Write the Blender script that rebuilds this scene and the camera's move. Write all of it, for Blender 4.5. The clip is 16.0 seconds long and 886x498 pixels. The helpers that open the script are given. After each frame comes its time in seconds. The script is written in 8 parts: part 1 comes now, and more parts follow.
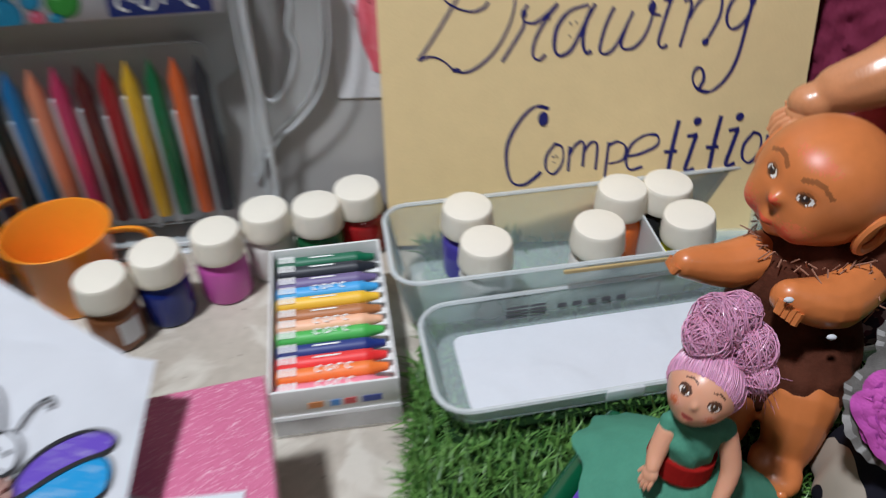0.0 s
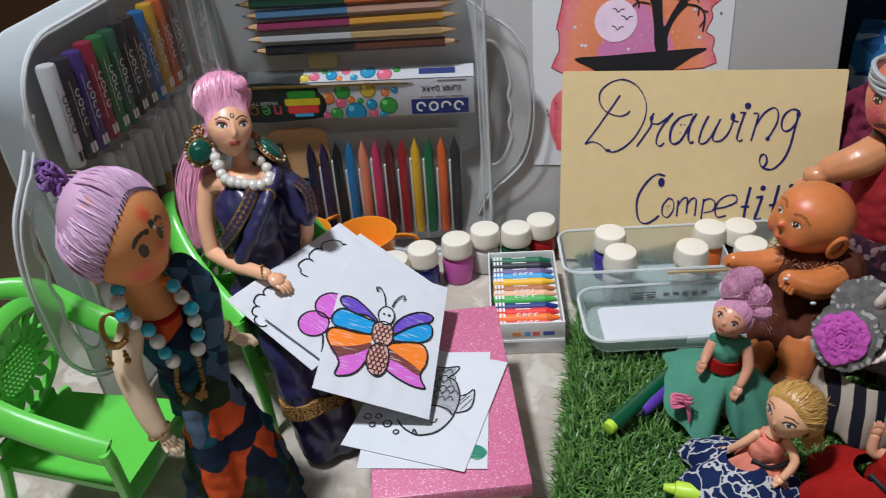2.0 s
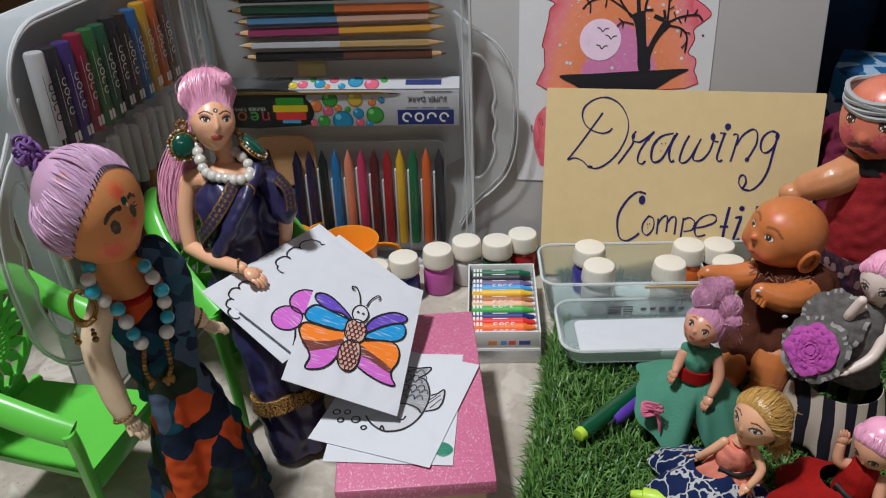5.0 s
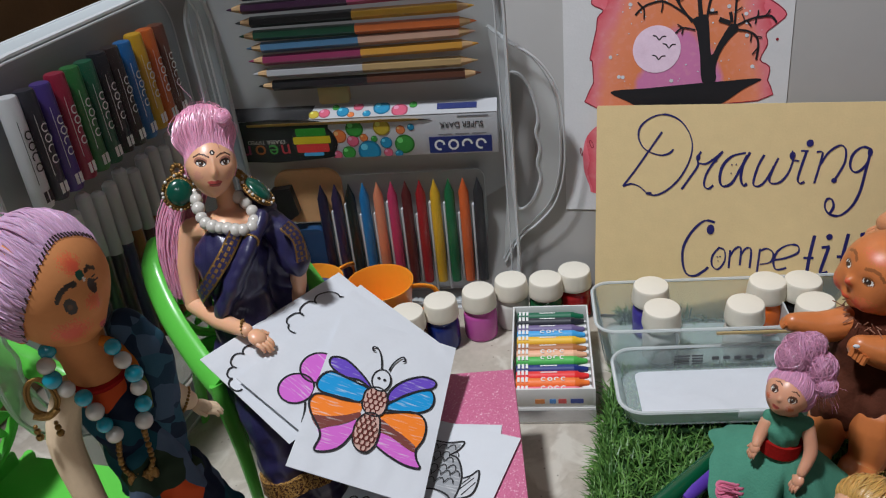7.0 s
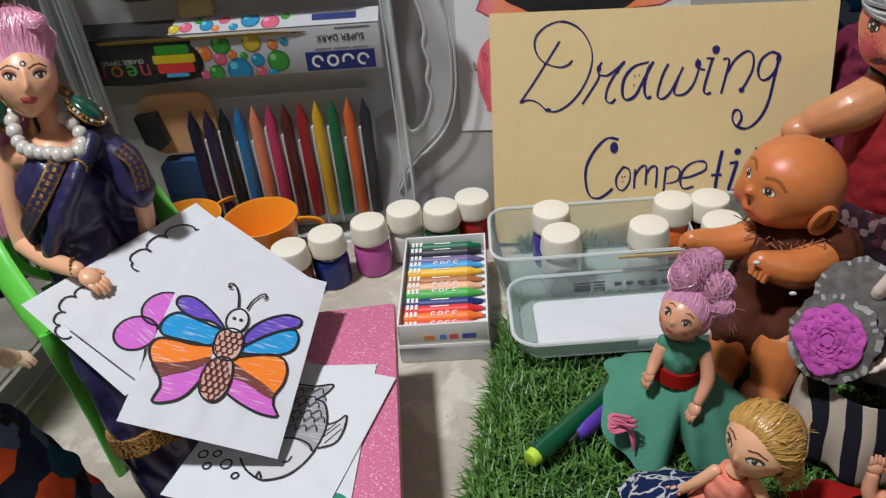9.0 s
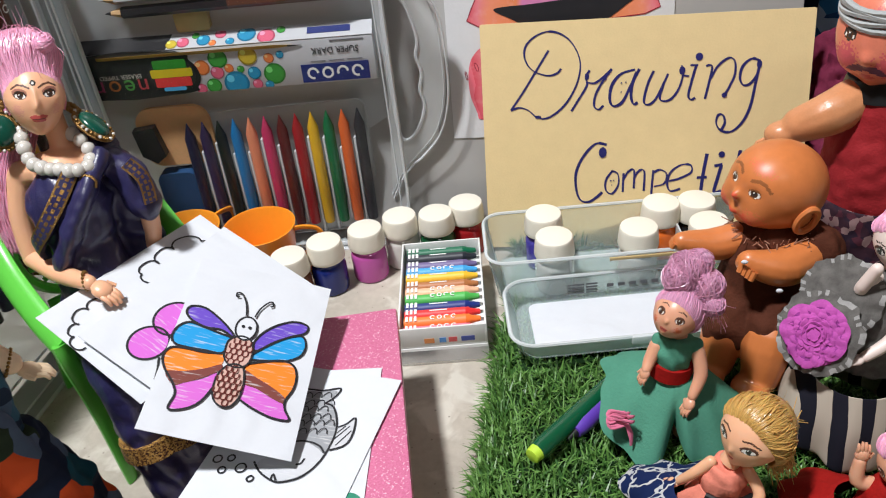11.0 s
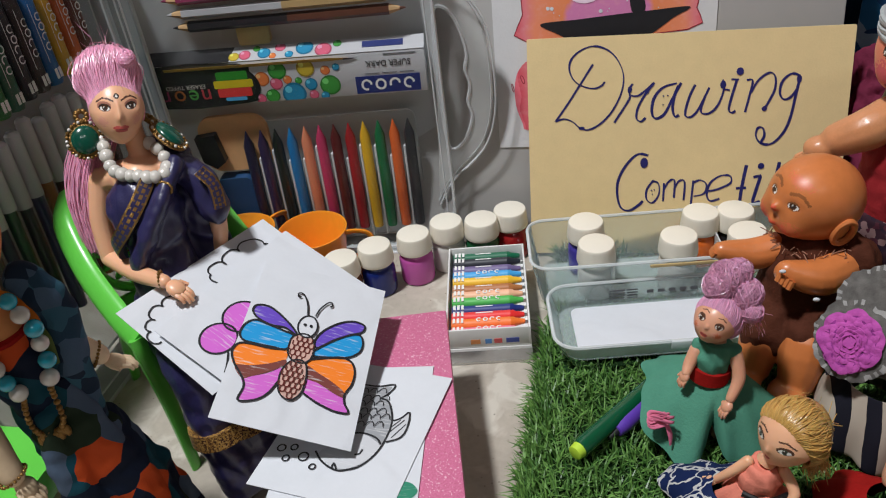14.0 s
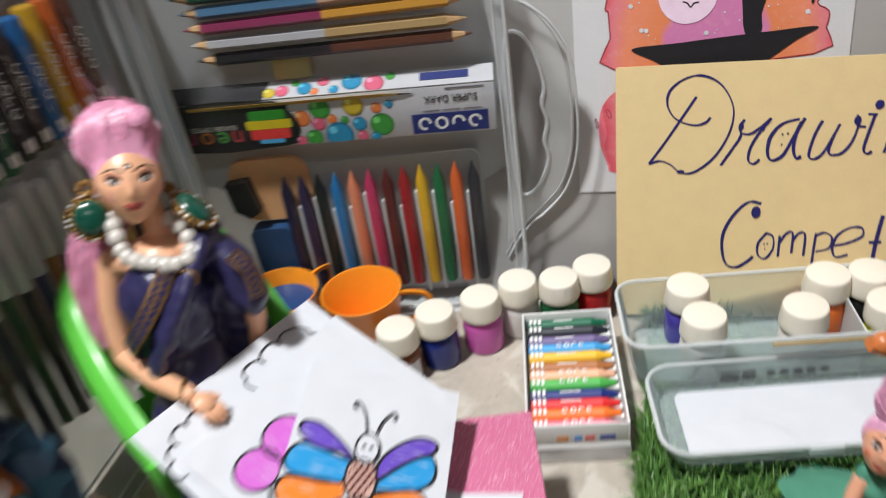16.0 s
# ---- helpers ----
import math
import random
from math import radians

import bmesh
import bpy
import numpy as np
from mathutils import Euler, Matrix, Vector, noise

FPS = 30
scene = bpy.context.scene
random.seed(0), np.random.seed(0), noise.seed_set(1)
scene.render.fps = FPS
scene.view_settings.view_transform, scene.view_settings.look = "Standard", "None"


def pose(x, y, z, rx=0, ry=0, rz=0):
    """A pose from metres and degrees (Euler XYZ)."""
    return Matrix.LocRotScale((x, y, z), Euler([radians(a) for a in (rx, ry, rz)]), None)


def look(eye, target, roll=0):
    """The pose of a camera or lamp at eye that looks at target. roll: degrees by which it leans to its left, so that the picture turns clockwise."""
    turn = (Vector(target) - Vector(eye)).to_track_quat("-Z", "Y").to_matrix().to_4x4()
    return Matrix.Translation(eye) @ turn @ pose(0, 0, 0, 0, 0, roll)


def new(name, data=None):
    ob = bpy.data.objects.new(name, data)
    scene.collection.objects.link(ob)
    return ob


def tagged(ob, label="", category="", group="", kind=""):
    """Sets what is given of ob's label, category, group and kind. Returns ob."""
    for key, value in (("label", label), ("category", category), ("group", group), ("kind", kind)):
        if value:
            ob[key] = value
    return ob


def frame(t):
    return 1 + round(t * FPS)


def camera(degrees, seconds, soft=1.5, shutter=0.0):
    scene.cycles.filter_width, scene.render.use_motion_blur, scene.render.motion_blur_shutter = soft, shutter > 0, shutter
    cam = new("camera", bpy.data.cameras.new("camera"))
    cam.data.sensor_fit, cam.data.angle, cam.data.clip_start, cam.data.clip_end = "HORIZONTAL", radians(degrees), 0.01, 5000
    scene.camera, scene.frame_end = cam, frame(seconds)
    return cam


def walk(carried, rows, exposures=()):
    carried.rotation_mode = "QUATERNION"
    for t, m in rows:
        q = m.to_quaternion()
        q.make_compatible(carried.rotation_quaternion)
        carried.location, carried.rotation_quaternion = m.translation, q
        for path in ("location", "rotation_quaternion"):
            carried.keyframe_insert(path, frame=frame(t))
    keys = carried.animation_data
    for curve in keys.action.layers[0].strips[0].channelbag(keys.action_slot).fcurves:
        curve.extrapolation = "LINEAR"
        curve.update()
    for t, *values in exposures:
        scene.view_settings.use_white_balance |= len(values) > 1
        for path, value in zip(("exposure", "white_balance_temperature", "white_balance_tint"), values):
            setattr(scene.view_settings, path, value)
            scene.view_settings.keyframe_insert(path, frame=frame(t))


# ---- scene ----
cam = camera(57.9, 16.0, soft=1.1, shutter=0.5)
PATH = [
    (0, (0.003, 0.065, 0.275), (-0.063, 1.598, -1.008), -1.5),
    (0.5, (-0.012, -0.035, 0.338), (-0.231, 1.558, -0.85), -0.9),
    (1, (-0.002, -0.098, 0.387), (-0.294, 1.495, -0.786), -2.7),
    (1.5, (0.005, -0.149, 0.385), (-0.335, 1.466, -0.744), -3.3),
    (2, (0.003, -0.164, 0.392), (-0.406, 1.444, -0.724), -4.8),
    (2.2, (-0.001, -0.158, 0.392), (-0.428, 1.449, -0.72), -5.1),
    (2.5, (0.01, -0.153, 0.391), (-0.451, 1.46, -0.697), -5.8),
    (3, (0.011, -0.157, 0.376), (-0.454, 1.472, -0.687), -5.8),
    (3.2, (0.018, -0.163, 0.371), (-0.455, 1.469, -0.683), -5.8),
    (5.3, (0.018, -0.177, 0.377), (-0.392, 1.492, -0.645), -2.2),
    (5.5, (0.001, -0.164, 0.384), (-0.435, 1.513, -0.615), -1.9),
    (6, (-0.015, -0.111, 0.369), (-0.532, 1.595, -0.538), -3.7),
    (6.5, (0.019, -0.093, 0.36), (-0.539, 1.554, -0.628), -6.4),
    (7, (0.02, -0.104, 0.36), (-0.548, 1.527, -0.65), -6.8),
    (7.5, (0.019, -0.106, 0.359), (-0.544, 1.512, -0.673), -6.8),
    (8, (0.028, -0.098, 0.348), (-0.488, 1.534, -0.687), -6.8),
    (8.5, (0.043, -0.069, 0.327), (-0.414, 1.542, -0.767), -6.6),
    (9, (0.046, -0.063, 0.322), (-0.386, 1.525, -0.815), -6.5),
    (9.2, (0.055, -0.06, 0.325), (-0.375, 1.516, -0.829), -6.7),
    (11.3, (0.037, -0.081, 0.335), (-0.347, 1.521, -0.799), -6.7),
    (11.5, (0.036, -0.085, 0.338), (-0.35, 1.508, -0.809), -6.8),
    (12, (0.034, -0.087, 0.34), (-0.379, 1.501, -0.803), -7.3),
    (12.5, (0.033, -0.087, 0.338), (-0.392, 1.503, -0.798), -7.3),
    (13, (0.031, -0.092, 0.34), (-0.394, 1.491, -0.806), -7.1),
    (13.5, (0.031, -0.091, 0.339), (-0.429, 1.496, -0.787), -7.5),
    (14, (0.034, -0.094, 0.347), (-0.428, 1.496, -0.775), -7.4),
    (14.5, (0.032, -0.093, 0.344), (-0.454, 1.507, -0.752), -7.9),
    (15, (0.031, -0.094, 0.343), (-0.491, 1.502, -0.743), -8.5),
    (15.5, (0.028, -0.093, 0.341), (-0.589, 1.469, -0.746), -10.8),
    (15.7, (0.017, -0.08, 0.355), (-0.614, 1.471, -0.74), -11.1),
    (16, (-0.012, -0.006, 0.341), (-0.542, 1.551, -0.796), -9.3),
]
EXPOSURE = [(0, -0.15, 5850, 10), (0.5, 0.12, 5980, 10), (1, 0, 6150, 10), (1.5, -0.08, 6220, 10), (2, -0.1, 5900, 10), (2.5, -0.15, 5800, 10), (3, -0.28, 5800, 10), (3.2, -0.28, 5820, 10), (5.3, -0.22, 6120, 10), (5.5, -0.2, 6120, 10), (6, -0.2, 6100, 10), (6.5, -0.34, 5950, 10), (7, -0.34, 5990, 10), (8, -0.34, 6170, 10), (8.5, -0.28, 6190, 10), (9, -0.17, 6190, 10), (9.2, -0.12, 6190, 10), (11.3, 0.3, 6190, 10), (12.5, 0.3, 6190, 10), (13, 0.12, 6190, 10), (13.5, -0.08, 6190, 10), (14, -0.18, 6190, 10), (14.5, -0.05, 6190, 10), (15, 0.14, 6190, 10), (15.5, 0.22, 6190, 10), (16, 0.2, 6270, 10)]
walk(cam, [(t, look(eye, target, roll)) for t, eye, target, roll in PATH], EXPOSURE)

# ---- world and lamps ----
world = bpy.data.worlds.new("room_dusk")
world.use_nodes = True
world.node_tree.nodes["Background"].inputs[0].default_value = (0.75, 0.82, 1.0, 1)
world.node_tree.nodes["Background"].inputs[1].default_value = 0.004
scene.world = world


def area_lamp(name, eye, target, power, sx, sy, colour):
    data = bpy.data.lights.new(name, "AREA")
    data.shape, data.size, data.size_y, data.energy, data.color = "RECTANGLE", sx, sy, power, colour
    ob = new(name, data)
    ob.matrix_world = look(eye, target)
    return ob


area_lamp("ceiling_lamp", (-0.47, -0.10, 1.80), (-0.05, 0.25, 0.0), 38, 0.15, 0.15, (0.985, 0.97, 0.945))
# added fill from the front, not a lamp of the room; lifts faces and blacks
area_lamp("front_fill", (0.7, -1.2, 2.0), (0.0, 0.25, 0.0), 3.6, 0.9, 0.08, (0.985, 0.97, 0.945))


# ---- materials ----
def nodes_of(name):
    m = bpy.data.materials.new(name)
    m.use_nodes = True
    nt = m.node_tree
    return m, nt, nt.nodes["Principled BSDF"]


def mat(name, colour, rough=0.5, metal=0.0, vary=0.12, grain=120.0, bump=0.1, coarse=None, spec=None, dark=None, sheen=0.0, coat=0.0, rand=0.0, sss=0.0):
    """A surface with a fine grain and a coarse stain over its base colour."""
    m, nt, b = nodes_of(name)
    n, l = nt.nodes, nt.links
    b.inputs["Roughness"].default_value = rough
    b.inputs["Metallic"].default_value = metal
    b.inputs["Specular IOR Level"].default_value = spec if spec is not None else (0.5 if rough < 0.6 else 0.12)
    b.inputs["Coat Weight"].default_value = coat
    b.inputs["Coat Roughness"].default_value = 0.12
    b.inputs["Sheen Weight"].default_value = sheen
    if sss:
        b.inputs["Subsurface Weight"].default_value = sss
        b.inputs["Subsurface Radius"].default_value = (0.004, 0.002, 0.001)
        b.inputs["Subsurface Scale"].default_value = 0.5
    tc = n.new("ShaderNodeTexCoord")
    fine, big = n.new("ShaderNodeTexNoise"), n.new("ShaderNodeTexNoise")
    fine.inputs["Scale"].default_value, fine.inputs["Detail"].default_value = grain * 8, 4
    big.inputs["Scale"].default_value, big.inputs["Detail"].default_value = coarse or grain, 5
    for t in (fine, big):
        l.new(tc.outputs["Object"], t.inputs["Vector"])
    ramp = n.new("ShaderNodeMix")
    ramp.data_type = "RGBA"
    lo = dark or tuple(c * (1 - 2 * vary) for c in colour)
    hi = tuple(min(1, c * (1 + vary)) for c in colour)
    ramp.inputs[6].default_value, ramp.inputs[7].default_value = (*lo, 1), (*hi, 1)
    mix = n.new("ShaderNodeMath")
    mix.operation = "MULTIPLY_ADD"
    mix.inputs[1].default_value = 0.35
    l.new(fine.outputs["Fac"], mix.inputs[0])
    half = n.new("ShaderNodeMath")
    half.operation = "MULTIPLY"
    half.inputs[1].default_value = 0.75
    l.new(big.outputs["Fac"], half.inputs[0])
    l.new(half.outputs[0], mix.inputs[2])
    l.new(mix.outputs[0], ramp.inputs[0])
    out = ramp.outputs[2]
    if rand:
        info, hsv, add = n.new("ShaderNodeObjectInfo"), n.new("ShaderNodeHueSaturation"), n.new("ShaderNodeMath")
        add.operation = "MULTIPLY_ADD"
        add.inputs[1].default_value, add.inputs[2].default_value = rand, 1 - rand / 2
        l.new(info.outputs["Random"], add.inputs[0])
        l.new(add.outputs[0], hsv.inputs["Value"])
        l.new(out, hsv.inputs["Color"])
        out = hsv.outputs[0]
    l.new(out, b.inputs["Base Color"])
    if bump:
        bp = n.new("ShaderNodeBump")
        bp.inputs["Strength"].default_value, bp.inputs["Distance"].default_value = bump, 0.001
        l.new(fine.outputs["Fac"], bp.inputs["Height"])
        l.new(bp.outputs[0], b.inputs["Normal"])
    return m


def clear(name, colour, milk=0.3, rough=0.25, wrinkle=0.0, scale=60.0, ior=1.3):
    """Clear or milky plastic: part of the light goes straight through, the rest meets a glossy sheet."""
    m, nt, b = nodes_of(name)
    n, l = nt.nodes, nt.links
    b.inputs["Base Color"].default_value = (*colour, 1)
    b.inputs["Roughness"].default_value = rough
    tr, mx = n.new("ShaderNodeBsdfTransparent"), n.new("ShaderNodeMixShader")
    tr.inputs[0].default_value = (0.97, 0.98, 0.98, 1)
    lw = n.new("ShaderNodeFresnel")
    lw.inputs["IOR"].default_value = ior
    add = n.new("ShaderNodeMath")
    add.operation = "ADD"
    add.use_clamp = True
    add.inputs[1].default_value = milk
    l.new(lw.outputs[0], add.inputs[0])
    l.new(add.outputs[0], mx.inputs[0])
    l.new(tr.outputs[0], mx.inputs[1])
    l.new(b.outputs[0], mx.inputs[2])
    l.new(mx.outputs[0], n["Material Output"].inputs[0])
    if wrinkle:
        tc, t, bp = n.new("ShaderNodeTexCoord"), n.new("ShaderNodeTexNoise"), n.new("ShaderNodeBump")
        t.inputs["Scale"].default_value, t.inputs["Detail"].default_value, t.inputs["Distortion"].default_value = scale, 2, 1.5
        bp.inputs["Strength"].default_value, bp.inputs["Distance"].default_value = wrinkle, 0.004
        l.new(tc.outputs["Object"], t.inputs["Vector"])
        l.new(t.outputs["Fac"], bp.inputs["Height"])
        l.new(bp.outputs[0], b.inputs["Normal"])
        l.new(bp.outputs[0], lw.inputs["Normal"])
    return m


def felt_fill(name, colour, angle=0.0):
    """Felt-pen colouring: strokes side by side with paler paper between."""
    m, nt, b = nodes_of(name)
    n, l = nt.nodes, nt.links
    tc, mp, t = n.new("ShaderNodeTexCoord"), n.new("ShaderNodeMapping"), n.new("ShaderNodeTexNoise")
    mp.inputs["Rotation"].default_value = (0, 0, angle)
    mp.inputs["Scale"].default_value = (90, 900, 1)
    t.inputs["Scale"].default_value, t.inputs["Detail"].default_value = 1.0, 2
    mx, rp = n.new("ShaderNodeMix"), n.new("ShaderNodeValToRGB")
    mx.data_type = "RGBA"
    rp.color_ramp.elements[0].position, rp.color_ramp.elements[1].position = 0.56, 0.72
    mx.inputs[6].default_value = (*colour, 1)
    mx.inputs[7].default_value = (*[0.45 * c + 0.4 for c in colour], 1)
    l.new(tc.outputs["Object"], mp.inputs[0])
    l.new(mp.outputs[0], t.inputs["Vector"])
    l.new(t.outputs["Fac"], rp.inputs[0])
    l.new(rp.outputs[0], mx.inputs[0])
    l.new(mx.outputs[2], b.inputs["Base Color"])
    b.inputs["Roughness"].default_value = 0.6
    return m


M_PAPER = mat("paper", (0.66, 0.68, 0.72), 0.75, vary=0.03, grain=60, bump=0.05, spec=0.2)
nt = M_PAPER.node_tree
tc, nz, bp = (nt.nodes.new(q) for q in ("ShaderNodeTexCoord", "ShaderNodeTexNoise", "ShaderNodeBump"))
nz.inputs["Scale"].default_value, nz.inputs["Detail"].default_value, nz.inputs["Distortion"].default_value = 26, 2, 0.8
bp.inputs["Strength"].default_value, bp.inputs["Distance"].default_value = 0.5, 0.006
nt.links.new(tc.outputs["Object"], nz.inputs["Vector"])
nt.links.new(nz.outputs["Fac"], bp.inputs["Height"])
pb = nt.nodes["Principled BSDF"]
nt.links.new(pb.inputs["Normal"].links[0].from_socket, bp.inputs["Normal"])
nt.links.new(bp.outputs[0], pb.inputs["Normal"])
M_CARD = mat("cream_card", (0.84, 0.65, 0.34), 0.55, vary=0.05, grain=90, bump=0.12, spec=0.3)
M_INK = mat("black_ink", (0.012, 0.012, 0.016), 0.5, vary=0.2, bump=0)
M_BLUE_INK = mat("blue_ink", (0.022, 0.022, 0.16), 0.45, vary=0.35, grain=200, bump=0)
M_FLOOR = mat("cement_floor", (0.50, 0.45, 0.38), 0.5, vary=0.2, grain=25, coarse=16, bump=0.3, dark=(0.20, 0.17, 0.14))
nt = M_FLOOR.node_tree
tc, n1, n2, r1, r2, m1, m2 = (nt.nodes.new(q) for q in ("ShaderNodeTexCoord", "ShaderNodeTexNoise", "ShaderNodeTexVoronoi", "ShaderNodeValToRGB", "ShaderNodeValToRGB", "ShaderNodeMix", "ShaderNodeMix"))
n1.inputs["Scale"].default_value, n1.inputs["Detail"].default_value, n1.inputs["Distortion"].default_value = 34, 7, 1.2
n2.inputs["Scale"].default_value = 150
r1.color_ramp.elements[0].position, r1.color_ramp.elements[1].position = 0.50, 0.62
r2.color_ramp.elements[0].position, r2.color_ramp.elements[1].position = 0.06, 0.12
r2.color_ramp.elements[0].color, r2.color_ramp.elements[1].color = (0.6, 0.6, 0.6, 1), (0, 0, 0, 1)
for q, c in ((m1, (0.57, 0.53, 0.46, 1)), (m2, (0.09, 0.07, 0.055, 1))):
    q.data_type = "RGBA"
    q.inputs[7].default_value = c
nt.links.new(tc.outputs["Object"], n1.inputs["Vector"])
nt.links.new(tc.outputs["Object"], n2.inputs["Vector"])
nt.links.new(n1.outputs["Fac"], r1.inputs[0])
nt.links.new(n2.outputs["Distance"], r2.inputs[0])
nt.links.new(r1.outputs[0], m1.inputs[0])
nt.links.new(r2.outputs[0], m2.inputs[0])
pb = nt.nodes["Principled BSDF"]
nt.links.new(pb.inputs["Base Color"].links[0].from_socket, m1.inputs[6])
nt.links.new(m1.outputs[2], m2.inputs[6])
nt.links.new(m2.outputs[2], pb.inputs["Base Color"])
M_GREEN = mat("green_plastic", (0.13, 0.57, 0.065), 0.32, vary=0.05, grain=40, bump=0.03, coat=0.2)
M_SKIN = mat("doll_vinyl", (0.70, 0.35, 0.22), 0.35, vary=0.04, grain=40, bump=0.02, sss=0.15)
M_PALE = mat("pale_doll_cloth", (0.80, 0.62, 0.42), 0.7, vary=0.06, grain=80, bump=0.12)
M_ORANGE = mat("orange_cloth_skin", (0.66, 0.27, 0.10), 0.65, vary=0.08, grain=60, bump=0.1)
M_RUBBER = mat("brown_rubber", (0.62, 0.195, 0.055), 0.36, vary=0.14, grain=30, bump=0.03, coat=0.15)
M_CAP = mat("ivory_cap", (0.82, 0.77, 0.66), 0.35, vary=0.03, grain=60, bump=0.03)
M_CUP = mat("orange_plastic", (0.86, 0.30, 0.02), 0.3, vary=0.05, grain=40, bump=0.03, sss=0.2)
M_GREY = mat("grey_board", (0.46, 0.45, 0.44), 0.5, vary=0.05, grain=10, coarse=6, bump=0.05)
M_WOOD = mat("brown_wood", (0.17, 0.095, 0.045), 0.4, vary=0.2, grain=30, bump=0.1)
M_WALL = mat("room_wall", (0.22, 0.19, 0.16), 0.8, vary=0.08, grain=8, bump=0.2)
M_CREAM = mat("cream_board", (0.66, 0.50, 0.33), 0.6, vary=0.08, grain=60)
M_WHITE = mat("white_plastic", (0.78, 0.78, 0.77), 0.4, vary=0.03, grain=50, bump=0.03)
M_BLACK = mat("black_plastic", (0.008, 0.008, 0.009), 0.35, vary=0.2, bump=0.03)
M_PVC = clear("milky_plastic", (0.77, 0.80, 0.82), 0.58, 0.3, ior=1.15)
# same plastic, dimmer: the side half's shade is put into its colour and milk
M_PVCLEAF = clear("shaded_milky_plastic", (0.62, 0.72, 0.78), 0.36, 0.3, ior=1.15)
M_WEB = clear("milky_web", (0.70, 0.77, 0.81), 0.42, 0.3, ior=1.15)
M_TRAY = clear("milky_tray", (0.72, 0.74, 0.74), 0.55, 0.3, ior=1.2)
M_RIM = clear("plastic_edge", (0.84, 0.87, 0.89), 0.62, 0.25)
M_FILM = clear("clear_film", (0.74, 0.77, 0.79), 0.004, 0.06, 0.24, 24, 1.12)
M_BLUECLOTH = mat("dark_blue_cloth", (0.012, 0.035, 0.085), 0.8, vary=0.2, grain=60, bump=0.3)
M_MAROON = mat("maroon_cloth", (0.16, 0.02, 0.05), 0.8, vary=0.2, grain=60, bump=0.3)


# ---- building helpers ----
def finish(bm, ob_name, mats, smooth=True):
    bmesh.ops.recalc_face_normals(bm, faces=bm.faces[:])
    me = bpy.data.meshes.new(ob_name)
    bm.to_mesh(me)
    bm.free()
    for m in mats if isinstance(mats, (list, tuple)) else [mats]:
        me.materials.append(m)
    if smooth:
        me.shade_smooth()
        me.set_sharp_from_angle(angle=radians(40))
    return me


def part(name, bm, material, parent, label="", smooth=True):
    ob = new(name, finish(bm, name, material, smooth))
    ob.parent = parent
    return tagged(ob, label)


def thing(name, bm, material, label, category, group="", kind="", at=None, smooth=True):
    ob = new(name, finish(bm, name, material, smooth))
    if at is not None:
        ob.matrix_world = at
    return tagged(ob, label, category, group, kind)


def base(name, at, label, category, group="", kind=""):
    ob = new(name)
    ob.empty_display_size = 0.01
    ob.matrix_world = at
    return tagged(ob, label, category, group, kind)


def spread(pts, per=6, closed=False):
    """A smooth line through the points."""
    pts = [Vector(p) for p in pts]
    n, out = len(pts), []
    for i in range(n if closed else n - 1):
        if closed:
            a, b, c, d = pts[i - 1], pts[i], pts[(i + 1) % n], pts[(i + 2) % n]
        else:
            a, b, c, d = pts[max(i - 1, 0)], pts[i], pts[i + 1], pts[min(i + 2, n - 1)]
        for k in range(per):
            t = k / per
            out.append(0.5 * (2 * b + (c - a) * t + (2 * a - 5 * b + 4 * c - d) * t * t + (3 * b - a - 3 * c + d) * t ** 3))
    if not closed:
        out.append(pts[-1])
    return out


def ball(bm, c, r, mi=0, turn=None, seg=16):
    r = (r, r, r) if isinstance(r, (int, float)) else r
    m = Matrix.Translation(c) @ (turn or Matrix()) @ Matrix.Diagonal((*r, 1))
    rows = max(5, seg * 3 // 5)
    lo, hi = bm.verts.new(m @ Vector((0, 0, -1))), bm.verts.new(m @ Vector((0, 0, 1)))
    rings = []
    for j in range(1, rows):
        b = math.pi * (j / rows - 0.5)
        rings.append([bm.verts.new(m @ Vector((math.cos(b) * math.cos(2 * math.pi * i / seg), math.cos(b) * math.sin(2 * math.pi * i / seg), math.sin(b)))) for i in range(seg)])
    for i in range(seg):
        n = (i + 1) % seg
        bm.faces.new((rings[0][n], rings[0][i], lo)).material_index = mi
        bm.faces.new((rings[-1][i], rings[-1][n], hi)).material_index = mi
        for p, q in zip(rings, rings[1:]):
            bm.faces.new((p[i], p[n], q[n], q[i])).material_index = mi


